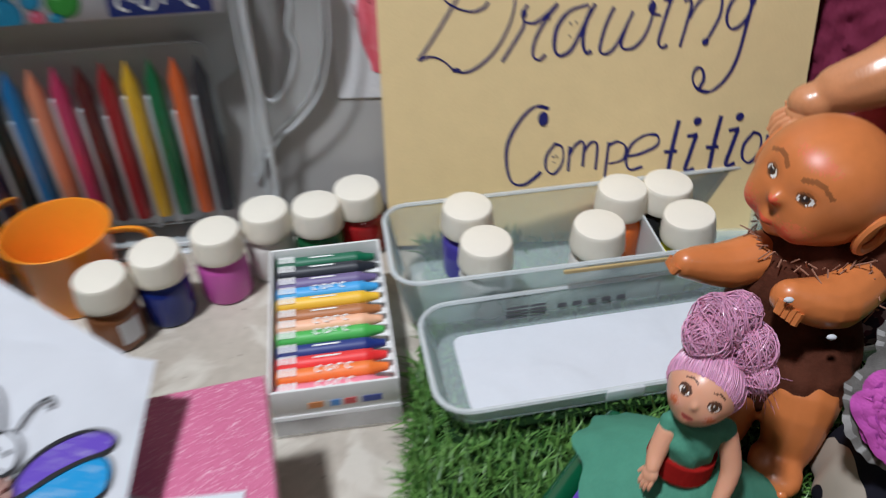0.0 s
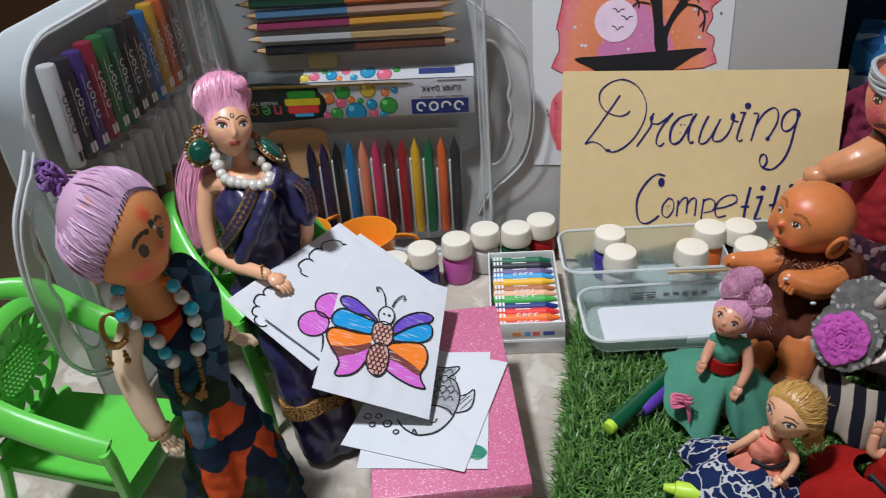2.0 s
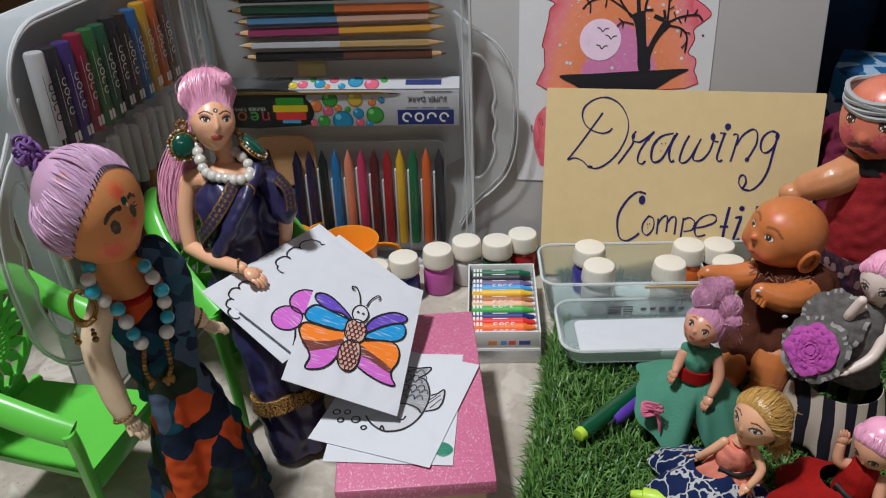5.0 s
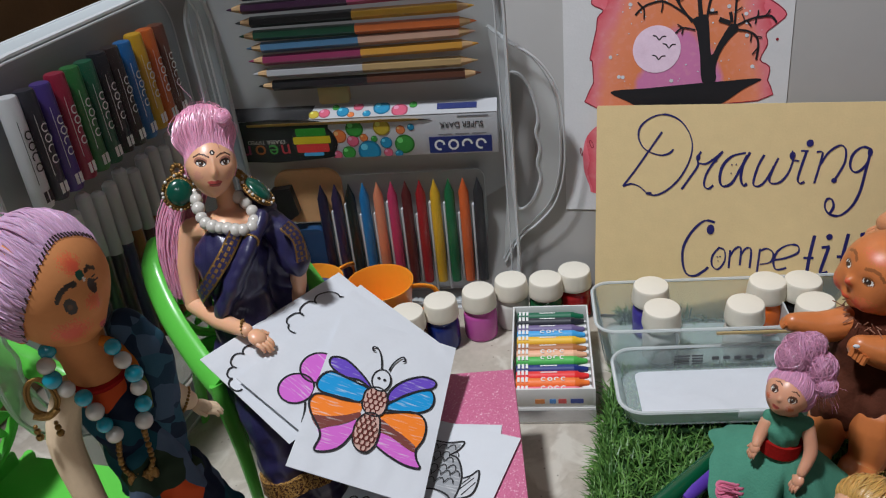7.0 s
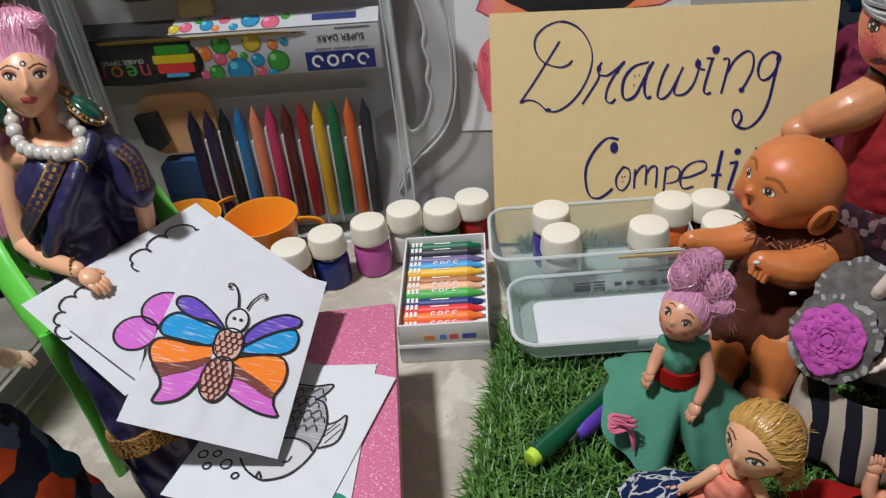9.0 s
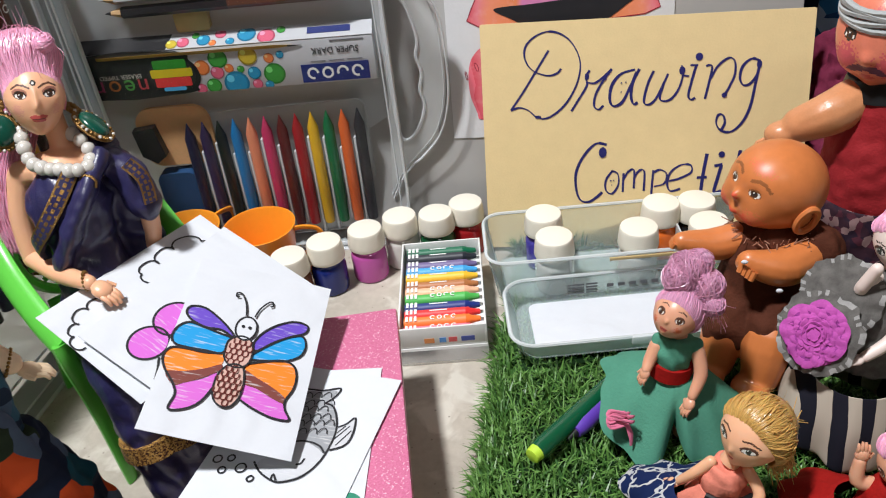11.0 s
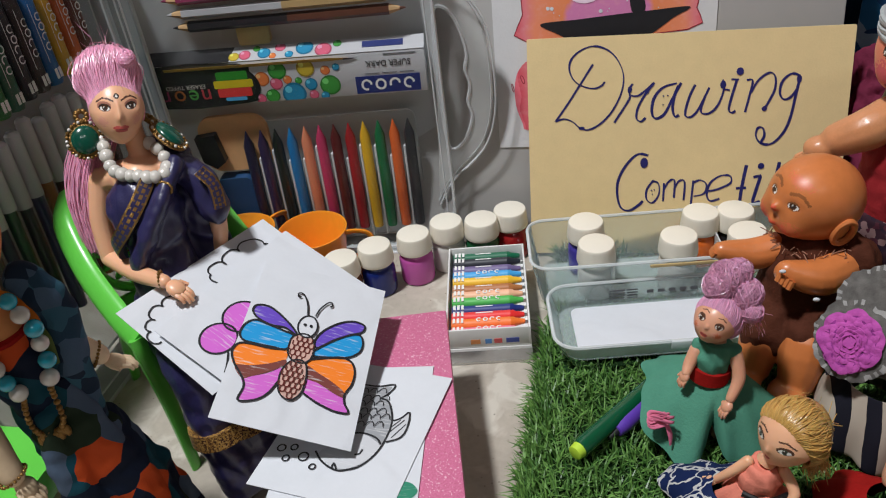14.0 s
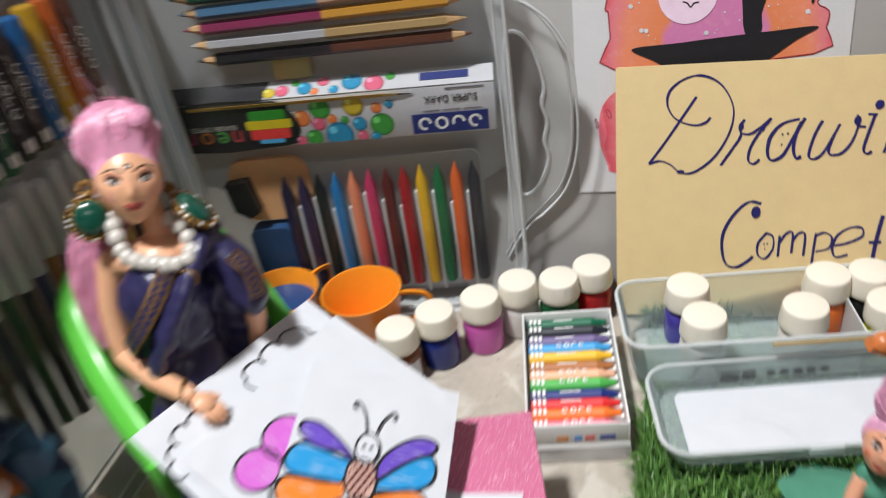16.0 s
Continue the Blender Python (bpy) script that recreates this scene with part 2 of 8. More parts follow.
def tube(bm, pts, radii, mi=0, seg=10, per=4, closed=False, oval=1.0):
    """A round bar of changing thickness along a smooth line."""
    if per > 1:
        n = len(pts)
        rr = radii if isinstance(radii, (list, tuple)) else [radii] * n
        line = spread(pts, per, closed)
        rad = []
        for i in range(n if closed else n - 1):
            for k in range(per):
                rad.append(rr[i] + (rr[(i + 1) % n] - rr[i]) * k / per)
        if not closed:
            rad.append(rr[-1])
    else:
        line = [Vector(p) for p in pts]
        rad = list(radii) if isinstance(radii, (list, tuple)) else [radii] * len(line)
    count, rings, side = len(line), [], None
    for i, p in enumerate(line):
        a, b = line[i - 1] if (i or closed) else line[i], line[(i + 1) % count] if (closed or i + 1 < count) else line[i]
        d = (b - a).normalized() if (b - a).length > 1e-9 else Vector((0, 0, 1))
        if side is None:
            side = d.orthogonal().normalized()
        side = (side - d * side.dot(d)).normalized()
        up = d.cross(side)
        rings.append([bm.verts.new(p + rad[i] * (math.cos(2 * math.pi * k / seg) * side + oval * math.sin(2 * math.pi * k / seg) * up)) for k in range(seg)])
    for i in range(count if closed else count - 1):
        p, q = rings[i], rings[(i + 1) % count]
        for k in range(seg):
            bm.faces.new((p[k], p[(k + 1) % seg], q[(k + 1) % seg], q[k])).material_index = mi
    if not closed:
        bm.faces.new(rings[0][::-1]).material_index = mi
        bm.faces.new(rings[-1]).material_index = mi


def limb(bm, pts, radii, mi=0, seg=12):
    tube(bm, pts, radii, mi, seg, 4)
    ball(bm, pts[0], radii[0], mi, seg=seg)
    ball(bm, pts[-1], radii[-1], mi, seg=seg)


def lathe(bm, profile, mi=0, seg=28, m=None, wave=0, amp=0.0, squash=1.0, cap=True, rnd=None):
    """Turns (radius, height) pairs round z; wave and amp pleat it."""
    m = m or Matrix()
    rings = []
    top = max(h for _, h in profile)
    low = min(h for _, h in profile)
    for r, h in profile:
        ring = []
        for k in range(seg):
            a = 2 * math.pi * k / seg
            f = 1 + amp * math.sin(wave * a + (rnd or 0)) * (1 - (h - low) / max(1e-6, top - low)) if wave else 1
            ring.append(bm.verts.new(m @ Vector((r * f * math.cos(a), squash * r * f * math.sin(a), h))))
        rings.append(ring)
    for p, q in zip(rings, rings[1:]):
        for k in range(seg):
            bm.faces.new((p[k], p[(k + 1) % seg], q[(k + 1) % seg], q[k])).material_index = mi
    if cap:
        if profile[0][0] > 1e-6:
            bm.faces.new(rings[0][::-1]).material_index = mi
        if profile[-1][0] > 1e-6:
            bm.faces.new(rings[-1]).material_index = mi


def brick(bm, sx, sy, sz, m=None, bevel=0.0, mi=0, segs=2):
    """A box standing on its base, with rounded edges."""
    out = bmesh.ops.create_cube(bm, size=1, matrix=Matrix.Diagonal((sx, sy, sz, 1)) @ Matrix.Translation((0, 0, 0.5)))
    vs = out["verts"]
    if bevel:
        es = list({e for v in vs for e in v.link_edges})
        vs = bmesh.ops.bevel(bm, geom=es, offset=bevel, segments=segs, profile=0.5, affect="EDGES")["verts"]
    faces = {f for v in vs for f in v.link_faces}
    for f in faces:
        f.material_index = mi
    if m is not None:
        bmesh.ops.transform(bm, matrix=m, verts=list({v for f in faces for v in f.verts}))


def rounded(w, h, r, n=6, x0=0.0, y0=0.0):
    """The outline of a rectangle with round corners."""
    out = []
    for cx, cy, a in ((w - r, r, -90), (w - r, h - r, 0), (r, h - r, 90), (r, r, 180)):
        for k in range(n + 1):
            t = radians(a + 90 * k / n)
            out.append((x0 + cx + r * math.cos(t), y0 + cy + r * math.sin(t)))
    return out


def slab(bm, outline, z0, z1, mi=0, m=None):
    """A flat plate of that outline from z0 to z1."""
    m = m or Matrix()
    lo = [bm.verts.new(m @ Vector((x, y, z0))) for x, y in outline]
    hi = [bm.verts.new(m @ Vector((x, y, z1))) for x, y in outline]
    n = len(lo)
    fs = [bm.faces.new(lo[::-1]), bm.faces.new(hi)]
    for k in range(n):
        fs.append(bm.faces.new((lo[k], lo[(k + 1) % n], hi[(k + 1) % n], hi[k])))
    for f in fs:
        f.material_index = mi
    big = [f for f in fs[:2] if len(f.verts) > 4]
    if big:
        bmesh.ops.triangulate(bm, faces=big)


def pan(bm, rim, foot, z_foot, z_rim, wall, mi=0):
    """An open dish between two outlines with as many points each."""
    def ring(pts, z, inset):
        cx, cy = sum(p[0] for p in pts) / len(pts), sum(p[1] for p in pts) / len(pts)
        out = []
        for x, y in pts:
            d = math.hypot(x - cx, y - cy)
            k = (d - inset) / d
            out.append(bm.verts.new((cx + (x - cx) * k, cy + (y - cy) * k, z)))
        return out
    loops = [ring(foot, z_foot, 0), ring(rim, z_rim, 0), ring(rim, z_rim, wall), ring(foot, z_foot + wall, wall)]
    n = len(rim)
    for p, q in zip(loops, loops[1:]):
        for k in range(n):
            bm.faces.new((p[k], p[(k + 1) % n], q[(k + 1) % n], q[k])).material_index = mi
    bmesh.ops.triangulate(bm, faces=[bm.faces.new(loops[0][::-1]), bm.faces.new(loops[-1])])


def stroke(bm, pts, width, z=0.0004, per=8, mi=0, closed=False, taper=0.0):
    """A pen line on a sheet."""
    line = spread([(p[0], p[1], 0) for p in pts], per, closed) if per > 1 else [Vector((p[0], p[1], 0)) for p in pts]
    n, left, right = len(line), [], []
    for i, p in enumerate(line):
        a = line[i - 1] if (i or closed) else p
        b = line[(i + 1) % n] if (closed or i + 1 < n) else p
        d = (b - a).normalized() if (b - a).length > 1e-9 else Vector((1, 0, 0))
        w = width * 0.5 * (1 + taper * math.sin(2.4 * math.atan2(d.y, d.x)))
        s = Vector((-d.y, d.x, 0)) * w
        left.append(bm.verts.new((p + s).xy.to_3d() + Vector((0, 0, z))))
        right.append(bm.verts.new((p - s).xy.to_3d() + Vector((0, 0, z))))
    for i in range(n if closed else n - 1):
        k = (i + 1) % n
        bm.faces.new((left[i], right[i], right[k], left[k])).material_index = mi


def blot(bm, pts, z=0.0003, per=6, mi=0):
    """A filled shape on a sheet."""
    line = spread([(p[0], p[1], 0) for p in pts], per, True) if per > 1 else [Vector((p[0], p[1], 0)) for p in pts]
    f = bm.faces.new([bm.verts.new((p.x, p.y, z)) for p in line])
    f.material_index = mi
    bmesh.ops.triangulate(bm, faces=[f])


def disc(bm, x, y, r, z=0.0005, mi=0, n=14, ry=None):
    f = bm.faces.new([bm.verts.new((x + r * math.cos(2 * math.pi * k / n), y + (ry or r) * math.sin(2 * math.pi * k / n), z)) for k in range(n)])
    f.material_index = mi


def frame_of(origin, ex, ey):
    """A pose whose x and y run along ex and ey."""
    ex = Vector(ex).normalized()
    ez = ex.cross(Vector(ey)).normalized()
    ey = ez.cross(ex)
    m = Matrix((ex, ey, ez)).transposed().to_4x4()
    return Matrix.Translation(origin) @ m


def writing(text, size, m, parent, material, name="lettering", squeeze=1.0):
    cu = bpy.data.curves.new(name, "FONT")
    cu.body, cu.size, cu.extrude, cu.align_x, cu.align_y = text, size, 0.0001, "CENTER", "CENTER"
    tmp = bpy.data.objects.new(name, cu)
    scene.collection.objects.link(tmp)
    bpy.context.view_layer.update()
    me = bpy.data.meshes.new_from_object(tmp.evaluated_get(bpy.context.evaluated_depsgraph_get()))
    bpy.data.objects.remove(tmp)
    ob = new(name, me)
    me.materials.clear()
    me.materials.append(material)
    ob.parent = parent
    ob.matrix_basis = m @ Matrix.Diagonal((squeeze, 1, 1, 1))
    return ob

# ---- the room ----
def wall(name, sx, sy, sz, x, y, z, material, label, category="wall"):
    bm = bmesh.new()
    brick(bm, sx, sy, sz)
    return thing(name, bm, material, label, category, kind="structure", at=pose(x, y, z), smooth=False)


wall("floor", 3.6, 3.6, 0.05, 0, 0, -0.05, M_FLOOR, "stained grey-beige cement floor with scuffs", "floor")
wall("wall_north", 3.6, 0.08, 2.4, 0, 0.95, 0, M_WOOD, "dark brown wooden panel wall behind the display")
wall("wall_south", 3.6, 0.08, 2.4, 0, -1.84, 0, M_WALL, "plain beige plastered wall behind the camera")
wall("wall_east", 0.08, 3.44, 2.4, 1.76, 0, 0, M_WALL, "plain beige plastered side wall")
wall("wall_west", 0.08, 3.44, 2.4, -1.76, 0, 0, M_WALL, "plain beige plastered side wall")
wall("ceiling", 3.6, 3.6, 0.06, 0, 0, 2.4, M_WALL, "plain beige plastered ceiling", "ceiling")

# brown wooden cupboard doors close behind the case
cupboard = base("wooden_cupboard", pose(-0.33, 0.56, 0), "dark brown wooden cupboard doors behind the plastic case", "cupboard")
for k, (x, w) in enumerate(((-0.28, 0.42), (0.16, 0.44))):
    bm = bmesh.new()
    brick(bm, w, 0.03, 0.8, pose(x, 0, 0), 0.004)
    part("door_leaf", bm, M_WOOD, cupboard)
bm = bmesh.new()
brick(bm, 0.03, 0.70, 0.47, pose(-0.115, -0.30, 0), 0.004)
part("side_panel", bm, M_WOOD, cupboard)
bm = bmesh.new()
brick(bm, 0.012, 0.036, 0.8, pose(-0.064, -0.002, 0), 0.002)
part("stile", bm, mat("dark_stile", (0.07, 0.035, 0.018), 0.45), cupboard)

# grey board that the painting leans on
bm = bmesh.new()
brick(bm, 0.302, 0.012, 0.46, None, 0.0015)
thing("grey_board", bm, M_GREY, "grey laminated board leaning behind the painting", "board", at=frame_of((0.012, 0.4168, 0), (1, 0.05, 0), (-0.05, 1, -0.22)))

# dark blue curtain and maroon cloth beyond the board
bm = bmesh.new()
n = 60
rows = [[bm.verts.new((0.10 + 0.9 * i / n, 0.60 + 0.012 * math.sin(i * 0.9) + 0.006 * math.sin(i * 2.3), z)) for i in range(n + 1)] for z in (0.0, 0.3, 0.6, 0.9)]
for p, q in zip(rows, rows[1:]):
    for i in range(n):
        bm.faces.new((p[i], p[i + 1], q[i + 1], q[i]))
curtain = thing("blue_curtain", bm, M_BLUECLOTH, "dark blue cloth hanging in folds behind the board", "curtain")
sol = curtain.modifiers.new("thick", "SOLIDIFY")
sol.thickness = 0.004


# ---- the display: card sign ----
sign_at = frame_of((-0.039, 0.391, 0.004), (1, 0.05, 0), (0, 0.27, 1))
bm = bmesh.new()
slab(bm, rounded(0.208, 0.154, 0.0012, 2), -0.0012, 0)
sign = thing("card_sign", bm, M_CARD, "cream card sign with handwritten blue ink words, leaning upright", "sign", at=sign_at, smooth=False)


def letter(name, x, y, strokes, width=0.0013, dots=(), taper=0.3):
    """One handwritten letter; strokes in tenths of a millimetre from its lower left."""
    bm = bmesh.new()
    for i, s in enumerate(strokes):
        stroke(bm, [(x + a / 1e4, y + b / 1e4) for a, b in s], width, 0.0003 + i * 0.00005, 6, taper=taper)
    for a, b, r, q in dots:
        disc(bm, x + a / 1e4, y + b / 1e4, r, 0.0005, n=14, ry=q)
    return part(name, bm, M_BLUE_INK, sign, smooth=False)


DOT = 0.0021
letter("letter_d", 0.0187, 0.0912, [[(257, 445), (175, 318), (86, 182), (0, 62)],
       [(0, 62), (58, 79), (117, 59), (170, 13), (229, 0), (309, 41), (387, 125), (445, 244), (460, 359), (425, 459), (361, 531), (270, 565),
        (181, 543), (115, 487), (99, 419), (124, 351), (175, 307), (256, 283), (312, 298), (336, 325)]], 0.0011, [(180, 12, 0.0022, 0.0011)])
letter("letter_r", 0.0588, 0.0956, [[(120, 262), (95, 218), (102, 167), (50, 78), (0, 0)], [(102, 185), (153, 179), (207, 215), (261, 265)],
       [(256, 257), (199, 181), (157, 98), (149, 27), (179, 5), (209, 30)]], 0.0012, [(102, 224, 0.0014, 0.0022), (215, 205, 0.0013, 0.0013)])
letter("letter_a", 0.0838, 0.0978, [[(158, 233), (70, 208), (12, 137), (0, 44), (26, 0), (82, 28), (132, 129), (186, 236)],
       [(170, 217), (142, 141), (136, 59), (153, 10), (179, 19)]], 0.0016, [(73, 151, 0.0005, 0.0005), (101, 154, 0.0005, 0.0005), (72, 92, 0.0005, 0.0004)])
letter("letter_w", 0.1059, 0.0981, [[(56, 216), (25, 148), (2, 62), (0, 11), (31, 0), (70, 32), (111, 113), (146, 194)],
       [(121, 138), (98, 52), (113, 21), (166, 29), (214, 92), (240, 190), (229, 244)], [(238, 180), (277, 173)]], 0.0013, [(233, 211, 0.0019, 0.0027)])
letter("letter_i", 0.1336, 0.1003, [[(6, 221), (53, 218)], [(41, 216), (12, 97), (0, 23), (20, 0), (43, 12)]], 0.0013, [(58, 272, 0.0023, 0.0025)])
letter("letter_n", 0.1439, 0.1004, [[(0, 211), (37, 205), (21, 98), (1, 0)], [(32, 129), (73, 208), (138, 255), (175, 229), (179, 151), (152, 78), (123, 21)]],
       0.0012, [(121, 21, 0.0017, 0.0017)])
letter("letter_g", 0.1519, 0.0786, [[(249, 445), (198, 462), (145, 418), (131, 345), (154, 298), (195, 305), (234, 361), (249, 445)],
       [(249, 445), (229, 312), (206, 164), (165, 63), (99, 0), (32, 8), (0, 57), (9, 108), (39, 109), (54, 60), (33, 10)]], 0.0014, [(244, 425, 0.0016, 0.0026)])
letter("letter_c", 0.0616, 0.0324, [[(205, 397), (134, 407), (56, 330), (2, 216), (0, 101), (27, 18), (83, 0), (141, 35), (175, 69)]], 0.0015, [(178, 346, 0.0026, 0.0037)])
LOW_O = [[(43, 162), (0, 97), (0, 26), (41, 0), (82, 61), (78, 138), (37, 160)]]
letter("letter_o", 0.0817, 0.0380, LOW_O, 0.0012, [(32, 92, 0.0005, 0.0005), (50, 95, 0.0005, 0.0005), (38, 62, 0.0004, 0.0004)])
letter("letter_m", 0.0929, 0.0391, [[(4, 132), (0, 0)], [(1, 77), (33, 139), (73, 149), (73, 23)], [(72, 87), (103, 144), (141, 139), (139, 6)]], 0.0012)
letter("letter_p", 0.1116, 0.0315, [[(13, 224), (5, 103), (0, 0)], [(8, 202), (56, 226), (100, 195), (88, 131), (18, 110)]], 0.0012)
letter("letter_e", 0.1222, 0.0391, [[(10, 70), (73, 84), (152, 125), (148, 175), (88, 179), (23, 133), (0, 56), (22, 0), (86, 14)]], 0.0013)
LOW_T, LOW_I = [[(60, 275), (39, 127), (29, 0)], [(0, 113), (65, 115)]], [[(0, 181), (51, 191)], [(45, 185), (21, 83), (6, 0), (52, 9)]]
letter("letter_t", 0.1412, 0.0367, LOW_T, 0.0018)
letter("letter_i", 0.1522, 0.0376, LOW_I, 0.0017, [(43, 259, DOT, DOT)])
letter("letter_t", 0.1622, 0.0384, LOW_T, 0.0018)
letter("letter_i", 0.1728, 0.0400, LOW_I, 0.0017, [(46, 252, DOT, DOT)])
letter("letter_o", 0.1815, 0.0410, LOW_O, 0.0014)
letter("letter_n", 0.1925, 0.0420, [[(4, 132), (0, 0)], [(1, 77), (33, 139), (73, 149), (73, 3)]], 0.0014)

# ---- painting taped to the board ----
paint_at = frame_of((-0.066, 0.4222, 0.075), (1, 0.05, 0), (0, 0.22, 1))
bm = bmesh.new()
slab(bm, [(0.003, 0), (0.149, 0), (0.151, 0.212), (0, 0.212)], -0.0006, 0)
painting = thing("painting", bm, mat("painting_paper", (0.66, 0.66, 0.67), 0.8, vary=0.04, grain=60, bump=0.15, spec=0.2), "watercolour of a black tree and pale moon on pink and orange", "painting", at=paint_at, smooth=False)


def wash(name, colour, dark):
    return mat(name, colour, 0.75, vary=0.3, grain=90, coarse=75, bump=0.05, dark=dark, spec=0.2)


rng = random.Random(4)


def ragged(cx, cy, rx, ry, n, jag, square=3.0):
    out = []
    for k in range(n):
        a = 2 * math.pi * k / n
        c, s = math.cos(a), math.sin(a)
        f = (abs(c) ** square + abs(s) ** square) ** (-1 / square) * (1 + rng.uniform(-jag, jag))
        out.append((cx + rx * f * c, cy + ry * f * s))
    return out


M_REDINK = mat("red_ink", (0.30, 0.03, 0.05), 0.6, bump=0)
EDGE = ((25.1, 75.2), (22.6, 93.1), (21.9, 107.2), (19.3, 108.9), (23.5, 128), (24.8, 136.6), (28.8, 141.7), (21, 145), (23.2, 152.6), (28.9, 156.8), (28.3, 168.4), (36.3, 173.3), (39.8, 184.6), (46.1, 187.8), (56.1, 182.8), (59.6, 178.7), (67.4, 182.6), (75.5, 181.7), (76.7, 186.5), (86.1, 187.1), (98.9, 184.5), (105.6, 178.9), (119.6, 177.1), (124.4, 167.5), (129.9, 165.9), (128.6, 163.5), (125.7, 161.1), (128.5, 148.3), (140.1, 140.2), (145.4, 133.7), (139.8, 127.1), (134.1, 122.1), (134.7, 115.5), (131.7, 105.4), (137, 100.4), (137, 91.9), (131.9, 78.1))
edge = [(x / 1000 + rng.uniform(-0.0006, 0.0006), y / 1000 + rng.uniform(-0.0006, 0.0006)) for x, y in EDGE]
m_wash, nt, b = nodes_of("arched_wash")
n, l = nt.nodes, nt.links
tc, nz, sv, grain, ramp, tint = (n.new(q) for q in ("ShaderNodeTexCoord", "ShaderNodeTexNoise", "ShaderNodeVectorMath", "ShaderNodeTexNoise", "ShaderNodeValToRGB", "ShaderNodeMix"))
# nested arches of pink, orange and rose run into one another, crimson at the rim
mp = n.new("ShaderNodeMapping")
mp.inputs["Location"].default_value, mp.inputs["Scale"].default_value = (-0.080 / 0.0690, -0.070 / 0.1360, 0), (1 / 0.0690, 1 / 0.1360, 0)
nz.inputs["Scale"].default_value, nz.inputs["Detail"].default_value = 60, 4
sv.operation = "LENGTH"
grain.inputs["Scale"].default_value, grain.inputs["Detail"].default_value = 220, 5
jit = n.new("ShaderNodeMath")
jit.operation, jit.inputs[1].default_value = "MULTIPLY_ADD", 0.16
ramp.color_ramp.elements[0].position, ramp.color_ramp.elements[0].color = 0.47, (0.62, 0.20, 0.42, 1)
ramp.color_ramp.elements[1].position, ramp.color_ramp.elements[1].color = 1.0, (0.66, 0.075, 0.11, 1)
for pos, c in ((0.53, (0.76, 0.23, 0.085, 1)), (0.80, (0.80, 0.26, 0.14, 1)), (0.90, (0.74, 0.21, 0.24, 1)), (1.0, (0.76, 0.15, 0.20, 1))):
    e = ramp.color_ramp.elements.new(pos)
    e.color = c
tint.data_type = "RGBA"
tint.inputs[7].default_value = (0.80, 0.45, 0.45, 1)
off = n.new("ShaderNodeMath")
off.operation, off.inputs[1].default_value = "SUBTRACT", 0.52
off.use_clamp = True
l.new(tc.outputs["Object"], mp.inputs[0])
l.new(tc.outputs["Object"], nz.inputs["Vector"])
l.new(tc.outputs["Object"], grain.inputs["Vector"])
l.new(mp.outputs[0], sv.inputs[0])
l.new(nz.outputs["Fac"], jit.inputs[0])
l.new(sv.outputs["Value"], jit.inputs[2])
l.new(jit.outputs[0], ramp.inputs[0])
l.new(grain.outputs["Fac"], off.inputs[0])
l.new(off.outputs[0], tint.inputs[0])
l.new(ramp.outputs[0], tint.inputs[6])
l.new(tint.outputs[2], b.inputs["Base Color"])
b.inputs["Roughness"].default_value = 0.75
bm = bmesh.new()
blot(bm, edge, 0.0002, 3)
blot(bm, [(0.028, 0.062), (0.019, 0.056), (0.0155, 0.045), (0.016, 0.030), (0.020, 0.018), (0.022, 0.013), (0.032, 0.016), (0.040, 0.050)], 0.00025)
part("wash", bm, m_wash, painting, "arches of pink, orange and crimson wash", False)
bm = bmesh.new()
stroke(bm, edge, 0.0007, 0.0003, 3, closed=True)
for k in range(10):
    a, x, y = rng.uniform(0, 6.3), rng.uniform(0.02, 0.14), rng.choice((rng.uniform(0.185, 0.205), rng.uniform(0.02, 0.19)))
    if 0.022 < x < 0.126 and y < 0.182:
        x = rng.choice((0.014, 0.136))
    stroke(bm, [(x + 0.003 * math.cos(t) * math.cos(a), y + 0.0022 * math.sin(t) + 0.002 * math.cos(t) * math.sin(a)) for t in (0, 1.2, 2.4, 3.6, 4.8)], 0.0005, 0.0003, 3, closed=True)
part("wash_outline", bm, M_REDINK, painting, smooth=False)
bm = bmesh.new()
for x, y, r in ((0.010, 0.186, 0.0011), (0.044, 0.196, 0.0013), (0.012, 0.15, 0.0006), (0.128, 0.2, 0.0012), (0.141, 0.118, 0.0009), (0.005, 0.17, 0.0006), (0.14, 0.15, 0.0008)):
    disc(bm, x, y, r, 0.0003)
tagged(part("splash_dots", bm, M_REDINK, painting, smooth=False), kind="stuff")
bm = bmesh.new()
disc(bm, 0.0645, 0.114, 0.0158, 0.0005, n=36)
part("moon", bm, wash("moon_wash", (0.80, 0.62, 0.74), (0.70, 0.50, 0.64)), painting, smooth=False)
bm = bmesh.new()
for x, y in ((0.066, 0.121), (0.0725, 0.1155), (0.066, 0.108)):
    stroke(bm, [(x - 0.0042, y + 0.0022), (x - 0.0018, y + 0.0014), (x, y - 0.0008), (x + 0.002, y + 0.0012), (x + 0.0045, y + 0.0014)], 0.0008, 0.0006)
part("birds", bm, M_INK, painting, smooth=False)
bm = bmesh.new()
for _ in range(110):
    x, y = rng.uniform(0.030, 0.132), rng.uniform(0.085, 0.182)
    if math.hypot(x - 0.0645, y - 0.113) > 0.018:
        disc(bm, x, y, rng.choice((0.0003, 0.0004, 0.0005, 0.0006, 0.0013)), 0.00045, n=10)
tagged(part("snow_dots", bm, M_PAPER, painting, smooth=False), kind="stuff")
